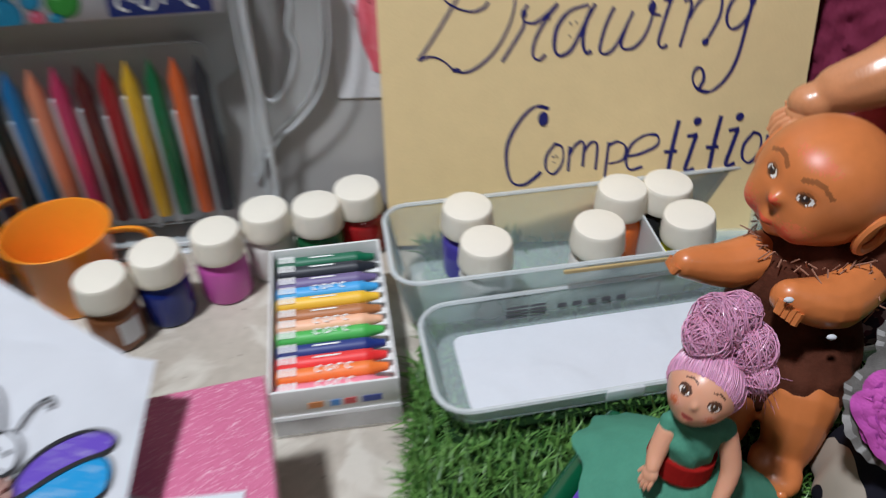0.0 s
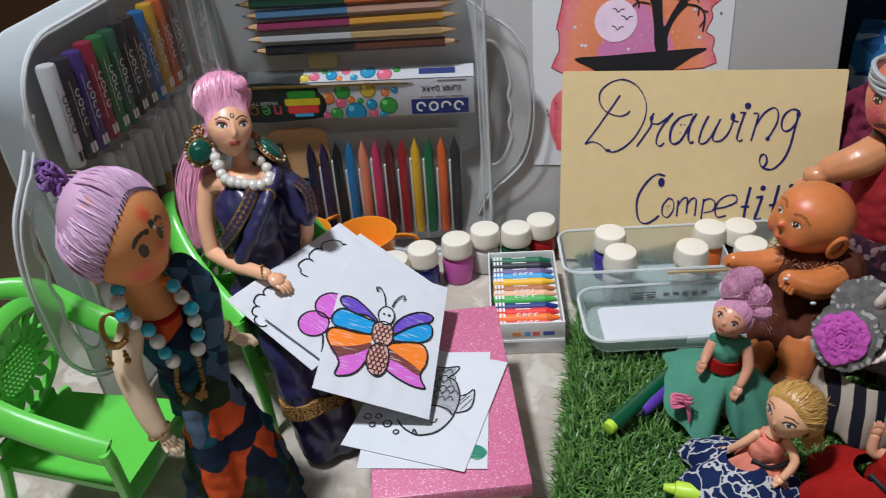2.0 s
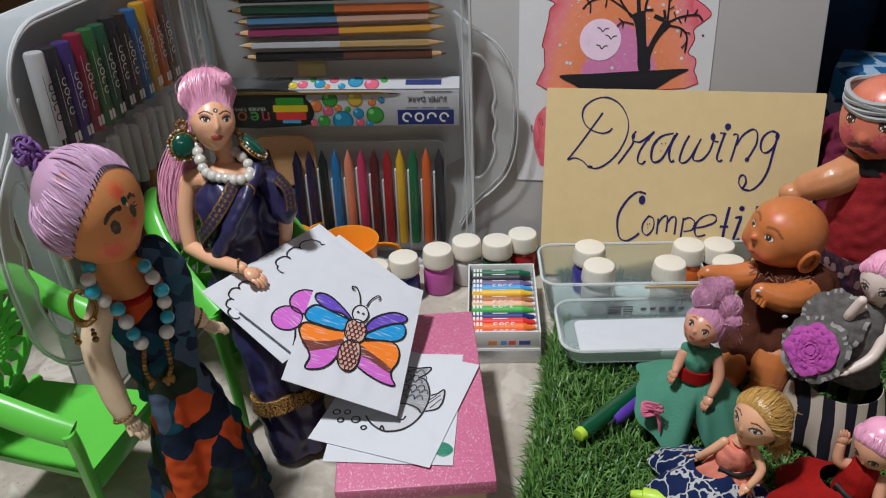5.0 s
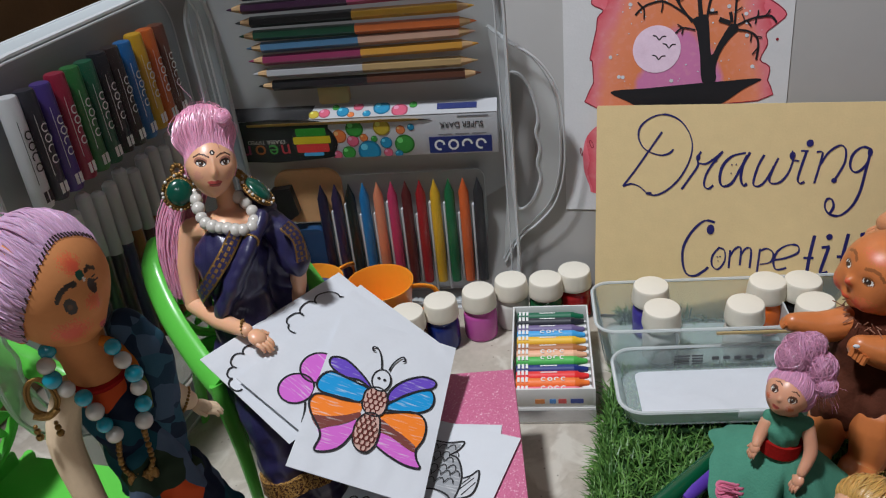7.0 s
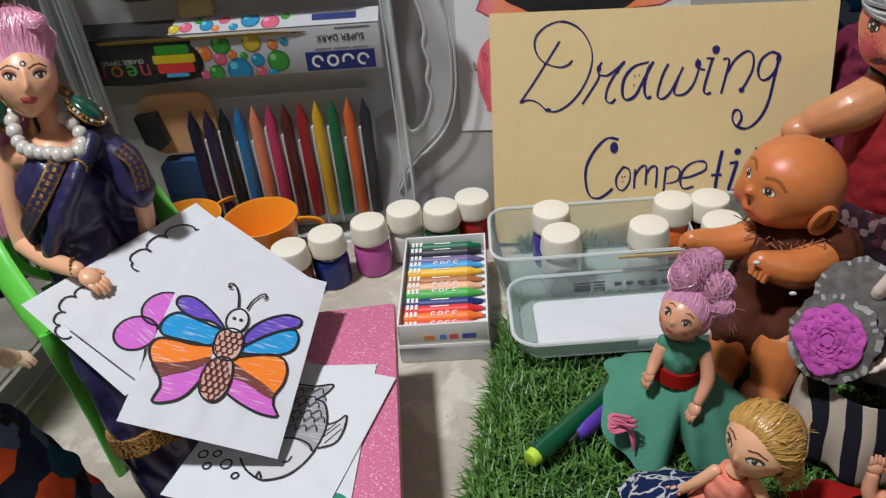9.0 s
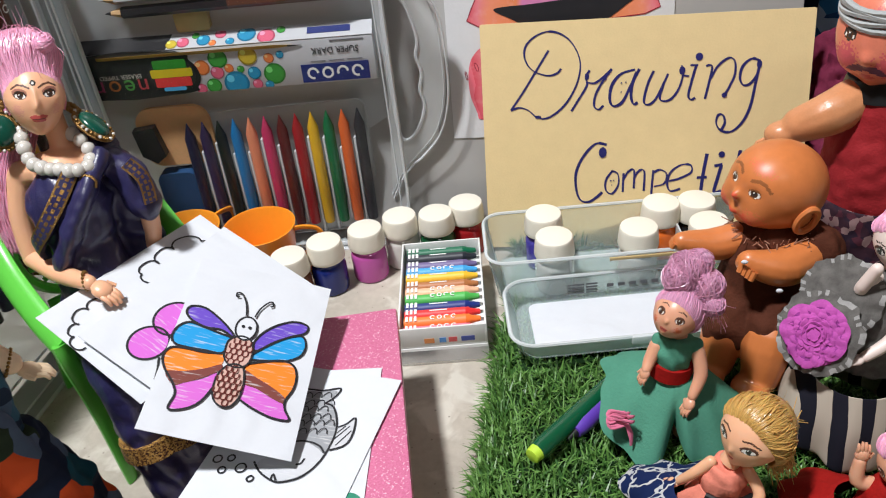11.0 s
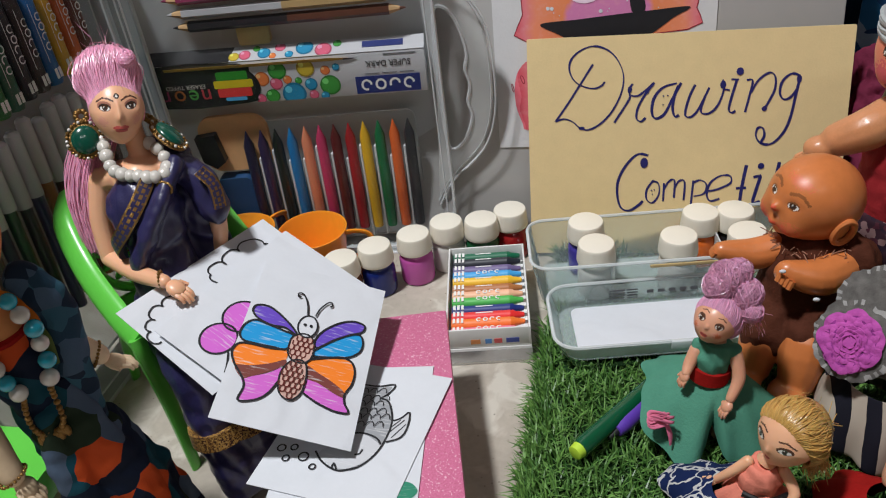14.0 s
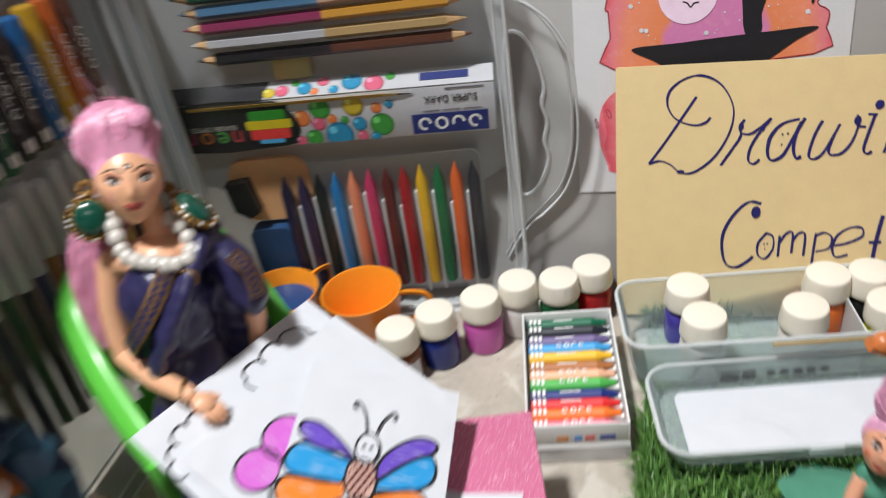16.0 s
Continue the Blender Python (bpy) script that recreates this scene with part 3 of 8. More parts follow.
TRUNK = ((95.1, 91.4), (93, 108.2), (90.1, 125.1), (87.1, 132.1), (91.7, 134.8), (96.6, 134.8), (98.3, 123.5), (100.2, 109.1), (104.4, 116.8), (110, 126.9), (113, 128.9), (116.8, 125.3), (112.1, 120.2), (106.5, 111.8), (103.3, 101.5), (103.6, 91.9))
BOUGHS = (
    (1.5, ((87.2, 130.9), (80.1, 140.1), (75.5, 147.5), (70.9, 155), (66.9, 162.4))),
    (1.33, ((88, 131.8), (78.5, 139.2), (68.3, 145), (60.2, 144.2), (54.6, 141.7), (49.9, 137))),
    (1.83, ((91.9, 132.6), (90.8, 143.4), (89, 154.1))),
    (1.5, ((93.5, 132.6), (91.8, 145), (93.3, 156.5), (93.6, 167.8))),
    (1, ((94.3, 163.8), (100.2, 168.6), (107.3, 168))),
    (1.5, ((96.3, 133.5), (98.1, 145), (103.6, 155.6), (110.2, 161.3), (114.5, 165.2), (121.4, 166.8), (124.4, 162.8))),
    (1.33, ((104.6, 153.2), (112.6, 151.5), (114, 145), (114, 135.2), (113.9, 127.7))),
    (3, ((104, 132.2), (108.1, 130.5), (111.4, 129.4))),
    (2, ((110.8, 136.5), (111.5, 133.5), (112.1, 129.9))),
    (1.33, ((113.9, 127.2), (122.3, 131.1), (130, 132.8), (136.2, 132.8), (139.7, 128.7))),
    (1.33, ((114.1, 125.3), (122.9, 123.7), (128.1, 119.6), (129.4, 113.7), (128.6, 105.3))),
    (1, ((89.2, 125.9), (81, 127.5), (76.3, 124.1))),
    (1.5, ((96.7, 136.8), (99.6, 136.5), (102.8, 136.8))),
)
TWIGS = ((70.9, 155, 67.7, 155), (71.2, 155, 74.3, 157.6), (77.3, 145, 80.7, 146.4), (78.2, 143, 77.6, 147), (54.6, 141.7, 51.1, 145.4), (55.4, 141.7, 55.6, 134.1), (67.5, 145, 65.6, 149.7), (67.6, 144.7, 66.8, 138.4), (90.5, 146.7, 94.3, 147.5), (94.4, 158.1, 99.9, 162.9), (110.4, 158.8, 116.6, 159.6), (108.7, 160.1, 107.7, 162.9), (113.1, 163.3, 113.5, 167.6), (114, 145, 108.2, 147.5), (114.1, 143.4, 117.7, 147.5), (114.2, 136.8, 117.9, 139.3), (120, 130.3, 118, 135.2), (126.9, 132.3, 126.5, 128.3), (127.7, 132.3, 128, 136.9), (132.3, 132.6, 135.3, 137.2), (121.6, 130.3, 124.3, 126.7), (124.6, 122.8, 124.3, 117), (127.2, 120.4, 131.5, 119.6), (129.4, 113.7, 125.9, 108.7), (81, 127.5, 77.5, 130), (81, 127.5, 80.5, 123.3))
bm = bmesh.new()
blot(bm, [(0.0345, 0.0860), (0.060, 0.0880), (0.085, 0.0900), (0.108, 0.0915), (0.1325, 0.0927), (0.122, 0.086), (0.104, 0.074), (0.085, 0.069), (0.060, 0.072), (0.046, 0.079)], 0.00055)
blot(bm, [(x / 1000, y / 1000) for x, y in TRUNK], 0.0006, 3)
for i, (w, pts) in enumerate(BOUGHS):
    stroke(bm, [(x / 1000, y / 1000) for x, y in pts], w / 1000, 0.0006 + 0.00002 * i, 5)
for x, y, u, v in TWIGS:
    stroke(bm, [(x / 1000, y / 1000), ((x + u) / 2000 + 0.0002, (y + v) / 2000), (u / 1000, v / 1000)], 0.0009, 0.0009, 3)
part("tree", bm, M_INK, painting, "black silhouetted tree on a dark mound", False)

# ---- glitter table ----
tbl = frame_of((-0.1097, 0.086, 0), (0.963, 0.27, 0), (-0.27, 0.963, 0))
table = base("glitter_table", tbl, "low cream box table topped with pink glitter foam", "table")
bm = bmesh.new()
brick(bm, 0.076, 0.140, 0.050, pose(0.0405, 0.0745, 0), 0.001)
part("body", bm, M_CREAM, table)
m_glit, nt, b = nodes_of("pink_glitter")
vo, tc = nt.nodes.new("ShaderNodeTexVoronoi"), nt.nodes.new("ShaderNodeTexCoord")
vo.inputs["Scale"].default_value = 2100
rp = nt.nodes.new("ShaderNodeValToRGB")
rp.color_ramp.elements[0].color, rp.color_ramp.elements[1].color = (0.56, 0.13, 0.25, 1), (0.68, 0.20, 0.35, 1)
nt.links.new(tc.outputs["Object"], vo.inputs["Vector"])
sp = nt.nodes.new("ShaderNodeSeparateColor")
nt.links.new(vo.outputs["Color"], sp.inputs[0])
nt.links.new(sp.outputs[0], rp.inputs[0])
# the glitter's glints are painted: a few cells get a pale base colour
gt = nt.nodes.new("ShaderNodeMath")
gt.operation = "GREATER_THAN"
gt.inputs[1].default_value = 0.955
nt.links.new(sp.outputs[1], gt.inputs[0])
pale = nt.nodes.new("ShaderNodeMix")
pale.data_type = "RGBA"
pale.inputs["B"].default_value = (0.88, 0.60, 0.70, 1)
nt.links.new(gt.outputs[0], pale.inputs["Factor"])
nt.links.new(rp.outputs[0], pale.inputs["A"])
nt.links.new(pale.outputs["Result"], b.inputs["Base Color"])
b.inputs["Roughness"].default_value = 0.38
bp = nt.nodes.new("ShaderNodeBump")
bp.inputs["Strength"].default_value, bp.inputs["Distance"].default_value = 0.22, 0.0006
nt.links.new(sp.outputs[2], bp.inputs["Height"])
nt.links.new(bp.outputs[0], b.inputs["Normal"])
bm = bmesh.new()
brick(bm, 0.0835, 0.150, 0.0095, pose(0.0418, 0.0750, 0.0502), 0.0012)
part("tabletop", bm, m_glit, table, "pink glitter foam sheet")

# ---- plastic box with compartments, and its lid ----
M_BOXCLEAR = clear("box_plastic", (0.76, 0.88, 0.88), 0.19, 0.2, ior=1.2)
M_BOXRIM = clear("box_edge", (0.86, 0.89, 0.90), 0.50, 0.15)
TURN = frame_of((-0.029, 0.3195, 0.0070), (0.982, 0.186, 0), (-0.186, 0.982, 0))
bm = bmesh.new()
pan(bm, rounded(0.200, 0.058, 0.012), rounded(0.188, 0.046, 0.009, x0=0.006, y0=0.006), 0, 0.0335, 0.0012)
tray = thing("plastic_box", bm, M_BOXCLEAR, "translucent plastic pencil box holding paint jars, standing on the grass", "box", at=TURN)
bm = bmesh.new()
tube(bm, [(x, y, 0.0335) for x, y in rounded(0.200, 0.058, 0.012)], 0.0011, per=1, closed=True, seg=6)
part("rim", bm, M_BOXRIM, tray)
for x in (0.052, 0.125):
    bm = bmesh.new()
    brick(bm, 0.001, 0.050, 0.027, pose(x, 0.029, 0.002))
    part("divider", bm, M_BOXRIM, tray)
bm = bmesh.new()
brick(bm, 0.050, 0.0014, 0.0020, pose(0.10, -0.0012, 0.0300), 0.0004)
part("hinge", bm, mat("tan_strip", (0.50, 0.36, 0.16), 0.5, grain=200), tray, "tan printed strip along the hinge")
LID = frame_of((-0.0082, 0.2610, 0.0110), (0.978, 0.207, 0), (-0.207, 0.978, 0))
bm = bmesh.new()
pan(bm, rounded(0.203, 0.0615, 0.014), rounded(0.193, 0.0515, 0.011, x0=0.005, y0=0.005), 0.0005, 0.015, 0.0012)
lid = part("lid", bm, M_BOXCLEAR, tray, "translucent lid lying open on the grass")
lid.matrix_world = LID
bm = bmesh.new()
tube(bm, [(x, y, 0.015) for x, y in rounded(0.203, 0.0615, 0.014)], 0.0012, per=1, closed=True, seg=6)
part("rim", bm, M_BOXRIM, lid)
bm = bmesh.new()
brick(bm, 0.016, 0.003, 0.006, pose(0.075, -0.0005, 0.010), 0.0008)
part("catch", bm, M_RIM, lid)
bm = bmesh.new()
slab(bm, rounded(0.160, 0.0435, 0.005, x0=0.0145, y0=0.009), 0.0022, 0.0028)
part("white_sheet", bm, M_PAPER, lid, "white paper sheet", False)
bm = bmesh.new()
for k in range(4):
    brick(bm, 0.010, 0.0002, 0.0012, pose(0.0455 + 0.0001 * k, 0.0572, 0.0035 + 0.0022 * k))
    brick(bm, 0.007, 0.0002, 0.0012, pose(0.0555, 0.0572, 0.0035 + 0.0022 * k))
for k in range(5):
    brick(bm, 0.0042, 0.0002, 0.0026, pose(0.067 + 0.0070 * k, 0.0572, 0.0070))
part("print_marks", bm, mat("grey_print", (0.10, 0.10, 0.11), 0.5), lid)

# ---- paint jars ----
JAR_CAP = [(0.0, 0.0392), (0.0105, 0.0392), (0.0114, 0.0389), (0.0118, 0.0381), (0.0120, 0.0370), (0.0128, 0.0290), (0.0129, 0.0268), (0.0126, 0.0258), (0.0112, 0.0255)]


def jar(x, y, z, paint, label, tilt=0, lean=0, tag=""):
    ob = base("paint_jar", pose(x, y, z, tilt, lean, random.uniform(0, 360)), label, "paint jar", "paint jars")
    bm = bmesh.new()
    lathe(bm, [(0.0, 0.0), (0.0105, 0.0), (0.0120, 0.0010), (0.0124, 0.0028), (0.0124, 0.0190), (0.0115, 0.0217), (0.0103, 0.0230), (0.0103, 0.0265), (0.0, 0.0265)][1:-1])
    part("glass", bm, paint, ob)
    bm = bmesh.new()
    lathe(bm, JAR_CAP[::-1], seg=36)
    part("cap", bm, M_CAP, ob, "ivory screw cap")
    if tag:
        bm = bmesh.new()
        for k in range(6):
            a, b2 = radians(-24 + 8 * k), radians(-16 + 8 * k)
            q = [bm.verts.new((0.0126 * math.cos(t), 0.0126 * math.sin(t), h)) for t, h in ((a, 0.005), (b2, 0.005), (b2, 0.018), (a, 0.018))]
            bm.faces.new(q)
        part("paper_label", bm, M_PAPER, ob)
    return ob


def paint(name, c):
    return mat(name, c, 0.16, vary=0.05, grain=40, bump=0.0, coat=0.15)


P = {k: paint(k + "_paint", c) for k, c in dict(brown=(0.20, 0.075, 0.03), blue=(0.010, 0.022, 0.16), pink=(0.50, 0.09, 0.36), white=(0.62, 0.60, 0.57), green=(0.012, 0.10, 0.035),
                                                   red=(0.36, 0.012, 0.015), violet=(0.06, 0.045, 0.32), orange=(0.80, 0.16, 0.02), black=(0.012, 0.012, 0.014), lemon=(0.72, 0.70, 0.03)).items()}
for x, y, c, word in ((-0.163, 0.328, "brown", "small glass jar of brown paint with ivory cap, on the floor"), (-0.1435, 0.345, "blue", "small glass jar of dark blue paint with ivory cap"),
                      (-0.119, 0.361, "pink", "small glass jar of pink paint with ivory cap"), (-0.0985, 0.378, "white", "small glass jar of white paint with ivory cap"),
                      (-0.0735, 0.382, "green", "small glass jar of dark green paint with ivory cap"), (-0.0545, 0.396, "red", "small glass jar of red paint with ivory cap")):
    j = jar(x, y, 0, P[c], word, tag="l" if c == "brown" else "")
    if c == "brown":
        j.matrix_world = pose(x, y, 0, 0, 0, -35)
for x, y, c, word in ((0.002, 0.369, "violet", "glass jar of violet paint standing in the plastic box"), (0.0105, 0.343, "white", "glass jar of white paint standing in the plastic box"),
                      (0.0625, 0.355, "white", "glass jar of white paint in the box's middle compartment"), (0.0773, 0.384, "orange", "glass jar of orange paint standing in the plastic box"),
                      (0.100, 0.388, "black", "glass jar of black paint standing in the plastic box"), (0.109, 0.363, "lemon", "glass jar of lemon yellow paint leaning in the plastic box")):
    jar(x, y, 0.0084, P[c], word, *((0, 6) if c == "lemon" else (0, 0)))

# ---- crayon boxes ----
cb_at = frame_of((-0.077, 0.2695, 0), (0.0515, 0.0093, 0), (-0.0205, 0.0878, 0))
bm = bmesh.new()
brick(bm, 0.053, 0.091, 0.0135, pose(0.0262, 0.0450, 0), 0.0005)
low_box = thing("closed_crayon_box", bm, M_WHITE, "closed white cardboard crayon box with printed side, under the open one", "crayon box", at=cb_at)
bm = bmesh.new()
brick(bm, 0.0532, 0.0001, 0.0095, pose(0.0262, -0.0006, 0.002))
part("silver_side", bm, mat("silver_print", (0.55, 0.56, 0.58), 0.25, metal=0.6), low_box)
box_at = cb_at @ Matrix.Translation((0, 0, 0.0137))
crayons = base("open_crayon_box", box_at, "open white cardboard tray filled with a row of wax crayons", "crayon box")
bm = bmesh.new()
brick(bm, 0.0525, 0.0905, 0.001, pose(0.0262, 0.0452, 0))
for x, y, sx, sy in ((0.0005, 0.0452, 0.0012, 0.0905), (0.0519, 0.0452, 0.0012, 0.0905), (0.0262, 0.0006, 0.0502, 0.0012), (0.0262, 0.0898, 0.0502, 0.0012)):
    brick(bm, sx, sy, 0.0145, pose(x, y, 0), 0.0003)
part("tray", bm, M_WHITE, crayons)
for k, (x, w, c) in enumerate(((0.018, 0.006, (0.75, 0.3, 0.1)), (0.026, 0.004, (0.1, 0.3, 0.7)), (0.032, 0.005, (0.7, 0.1, 0.1)), (0.041, 0.008, (0.05, 0.08, 0.35)))):
    bm = bmesh.new()
    brick(bm, w, 0.0002, 0.0035, pose(x, -0.0001, 0.003))
    part("print_mark", bm, mat("print_%d" % k, c, 0.5), crayons)
CRAYON = ((0.004, 0.13, 0.06), (0.016, 0.02, 0.03), (0.16, 0.12, 0.27), (0.06, 0.36, 0.75), (0.86, 0.52, 0.03), (0.42, 0.16, 0.05), (0.88, 0.48, 0.30), (0.08, 0.46, 0.08), (0.012, 0.03, 0.20), (0.78, 0.03, 0.03), (0.88, 0.20, 0.03), (0.85, 0.22, 0.30))
M_LOGO = mat("white_print", (0.85, 0.85, 0.83), 0.5, vary=0.02, bump=0)
for k, c in enumerate(CRAYON):
    y = 0.0850 - 0.00725 * k
    cm = mat("wax_%d" % k, c, 0.4, vary=0.08, grain=60, bump=0.06)
    bm = bmesh.new()
    rot = pose(0.003, y, 0.0082 + 0.0006 * math.sin(k * 2.1), 0, 90, 0)
    lathe(bm, [(0.0032, 0.0), (0.0034, 0.0005), (0.0034, 0.0395), (0.0026, 0.0405), (0.0016, 0.0462), (0.0008, 0.0466)], seg=16, m=rot)
    wax = part("crayon", bm, cm, crayons)
    bm = bmesh.new()
    lathe(bm, [(0.0035, 0.001), (0.0035, 0.0375)], seg=16, m=rot, cap=False)
    wrap = part("wrapper", bm, mat("wrap_%d" % k, tuple(min(1, v * 1.05 + 0.02) for v in c), 0.45, vary=0.05), wax)
    bm = bmesh.new()
    for j in range(3):
        brick(bm, 0.0016, 0.0045, 0.0001, pose(0.0048 + 0.0026 * j, y, 0.0117 + 0.0006 * math.sin(k * 2.1)))
    if k in (3, 6, 7, 10, 11):
        for j in range(4):
            stroke(bm, [(0.0205 + 0.0042 * j + 0.0013 * math.cos(0.5 + (5.0, 6.28, 3.5, 4.8)[j] * i / 8), y + 0.0016 * math.sin(0.5 + (5.0, 6.28, 3.5, 4.8)[j] * i / 8)) for i in range(9)], 0.0008, 0.0119 + 0.0006 * math.sin(k * 2.1), 1)
    else:
        brick(bm, 0.011, 0.0009, 0.0001, pose(0.024, y, 0.0118 + 0.0006 * math.sin(k * 2.1)))
    part("print", bm, M_LOGO, wax)

# ---- carrying case of clear plastic, opened like a book and stood on edge ----
BACK = frame_of((-0.303, 0.3765, 0.002), (1, 0.18, 0), (0, 0, 1))
SIDE = frame_of((-0.3035, 0.366, 0.2665), (0, -1, 0), (0, 0, -1))
case = base("plastic_case", Matrix(), "clear plastic art case standing open like a book", "art case")


def half_case(at, flip, plastic):
    """One half: back sheet, raised rim, handle lobe with its hole. x from the hinge, y up, z out of the case's back."""
    s = -1 if flip else 1
    body = rounded(0.204, 0.262, 0.034, 8)
    bm = bmesh.new()
    slab(bm, body, -0.014 * s, -0.0132 * s)
    sheet = part("back_sheet", bm, plastic, case)
    sheet.matrix_world = at
    bm = bmesh.new()
    n = len(body)
    lo = [bm.verts.new((x, y, -0.014 * s)) for x, y in body]
    hi = [bm.verts.new((x, y, 0.014 * s)) for x, y in rounded(0.212, 0.268, 0.036, 8, -0.004, -0.002)]
    for k in range(n):
        bm.faces.new((lo[k], lo[(k + 1) % n], hi[(k + 1) % n], hi[k]))
    w = part("side_wall", bm, M_WEB, case)
    w.matrix_world = at
    for r, z, t in ((rounded(0.212, 0.268, 0.036, 8, -0.004, -0.002), 0.014, 0.0013), (rounded(0.200, 0.258, 0.032, 8, 0.002, 0.002), 0.010, 0.0007), (body, -0.0135, 0.0009)):
        bm = bmesh.new()
        tube(bm, [(x, y, z * s) for x, y in r], t, per=1, closed=True, seg=6)
        part("rim", bm, M_RIM, case).matrix_world = at
    lobe = [(0.196, 0.215), (0.206, 0.206), (0.226, 0.190), (0.238, 0.168), (0.241, 0.140), (0.240, 0.108), (0.232, 0.082), (0.214, 0.062), (0.204, 0.050), (0.196, 0.035)]
    hole = [(0.2065, 0.176), (0.213, 0.182), (0.221, 0.172), (0.2265, 0.150), (0.2245, 0.138), (0.227, 0.126), (0.2245, 0.114), (0.2265, 0.102), (0.220, 0.085), (0.211, 0.078), (0.2065, 0.088), (0.2055, 0.130)]
    inner, outer = spread([(x, y, 0) for x, y in hole], 5, True), spread([(x, y, 0) for x, y in lobe], 6)
    bm = bmesh.new()
    tube(bm, [(p.x, p.y, 0.002 * s) for p in outer], 0.0013, per=1, seg=6)
    tube(bm, [(p.x + 0.003 * (1 if p.x > 0.215 else 0.4), p.y, 0.008 * s) for p in outer], 0.0008, per=1, seg=6)
    tube(bm, [(p.x, p.y, 0.003 * s) for p in inner], 0.0012, per=1, closed=True, seg=6)
    handle = part("handle", bm, M_RIM, case)
    handle.matrix_world = at
    # web of the handle between its outer edge and the hole
    bm = bmesh.new()
    ctr = Vector((0.2155, 0.130, 0))
    def out_at(a):
        best = max(outer, key=lambda p: (p - ctr).normalized().dot(a))
        return best
    ring_a, ring_b = [], []
    for p in inner:
        d = (p - ctr).normalized()
        q = out_at(d) if d.x > 0.05 or abs(d.y) > 0.9 else Vector((0.203, p.y, 0))
        ring_a.append(bm.verts.new((p.x, p.y, 0.003 * s)))
        ring_b.append(bm.verts.new((q.x, q.y, 0.003 * s)))
    for k in range(len(ring_a)):
        q = (k + 1) % len(ring_a)
        bm.faces.new((ring_a[k], ring_a[q], ring_b[q], ring_b[k]))
    web = part("handle_web", bm, M_TRAY, case)
    web.matrix_world = at


half_case(BACK, False, M_PVC)
half_case(SIDE, False, M_PVCLEAF)
for z in (0.05, 0.22):
    bm = bmesh.new()
    tube(bm, [(-0.306, 0.372, z), (-0.306, 0.372, z + 0.02)], 0.002, per=1, seg=8)
    part("hinge_pin", bm, M_RIM, case)
for at, w in ((BACK, 0.196), (SIDE, 0.194)):
    bm = bmesh.new()
    nx, ny = 24, 30
    g = [[bm.verts.new((0.004 + w * i / nx, 0.006 + 0.250 * j / ny, 0.0105 + 0.0012 * noise.noise((i * 0.35, j * 0.3, w * 50)))) for i in range(nx + 1)] for j in range(ny + 1)]
    for p, q in zip(g, g[1:]):
        for i in range(nx):
            bm.faces.new((p[i], p[i + 1], q[i + 1], q[i]))
    part("blister_film", bm, M_FILM, case, "crinkled clear film over the contents").matrix_world = at


# colour pencils, two colours each
M_PINEWOOD = mat("pencil_wood", (0.55, 0.35, 0.18), 0.6, vary=0.1, grain=80)
LEFT = ((0.010, 0.012, 0.04), (0.05, 0.015, 0.05), (0.012, 0.012, 0.014), (0.01, 0.07, 0.035), (0.07, 0.17, 0.30), (0.24, 0.03, 0.09), (0.40, 0.40, 0.42), (0.012, 0.012, 0.014))
RIGHT = ((0.50, 0.04, 0.06), (0.45, 0.07, 0.18), (0.55, 0.30, 0.03), (0.65, 0.16, 0.04), (0.50, 0.30, 0.22), (0.55, 0.27, 0.04), (0.40, 0.27, 0.12), (0.10, 0.035, 0.02))
for k in range(8):
    y = 0.2465 - 0.0090 * k
    x0, x1 = (0.0225, 0.0205, 0.0245, 0.0250, 0.0285, 0.0280, 0.0290, 0.0310)[k], 0.1885 + 0.0012 * math.sin(k * 3)
    pencil = base("colour_pencil", BACK @ Matrix.Translation((0, y, -0.001)) @ pose(0, 0, 0, 0, 0, 0.5 * math.sin(k * 1.7)), "two-coloured hexagonal pencil sharpened at both ends, in the case", "pencil", "colour pencils in the case")
    mid = (x0 + x1) / 2
    for name, a, b, c in (("dark_half", x0 + 0.011, mid, LEFT[k]), ("bright_half", mid, x1 - 0.011, RIGHT[k])):
        bm = bmesh.new()
        tube(bm, [(a, 0, 0), (b, 0, 0)], 0.0037, per=1, seg=6)
        part(name, bm, mat(name + "_%d" % k, c, 0.3, vary=0.06, bump=0.02, coat=0.4), pencil, smooth=False)
    for a, b, c, d, col in ((x0 + 0.011, x0 + 0.004, x0 + 0.004, x0, LEFT[k]), (x1 - 0.011, x1 - 0.004, x1 - 0.004, x1, RIGHT[k])):
        bm = bmesh.new()
        tube(bm, [(a, 0, 0), (b, 0, 0)], [0.0035, 0.0014], per=1, seg=8)
        part("wood_cone", bm, M_PINEWOOD, pencil)
        bm = bmesh.new()
        tube(bm, [(c, 0, 0), (d, 0, 0)], [0.0014, 0.0003], per=1, seg=8)
        part("lead", bm, mat("lead_%d" % k, col, 0.5), pencil)

# pencil carton, upside down
M_CARTON = mat("silver_card", (0.56, 0.56, 0.59), 0.4, vary=0.05, grain=40, coat=0.3)
pc = base("pencil_carton", BACK @ pose(0.000, 0.1294, -0.006, 0, 0, -1.0), "printed cardboard pencil carton lying upside down inside the case", "pencil box")
bm = bmesh.new()
brick(bm, 0.198, 0.030, 0.012, pose(0.099, 0.0150, 0), 0.0006)
part("carton", bm, M_CARTON, pc)
SLANT = frame_of((0, 0.0303, 0.0118), (1, 0, 0), (0, 0.0058, -0.0118))
bm = bmesh.new()
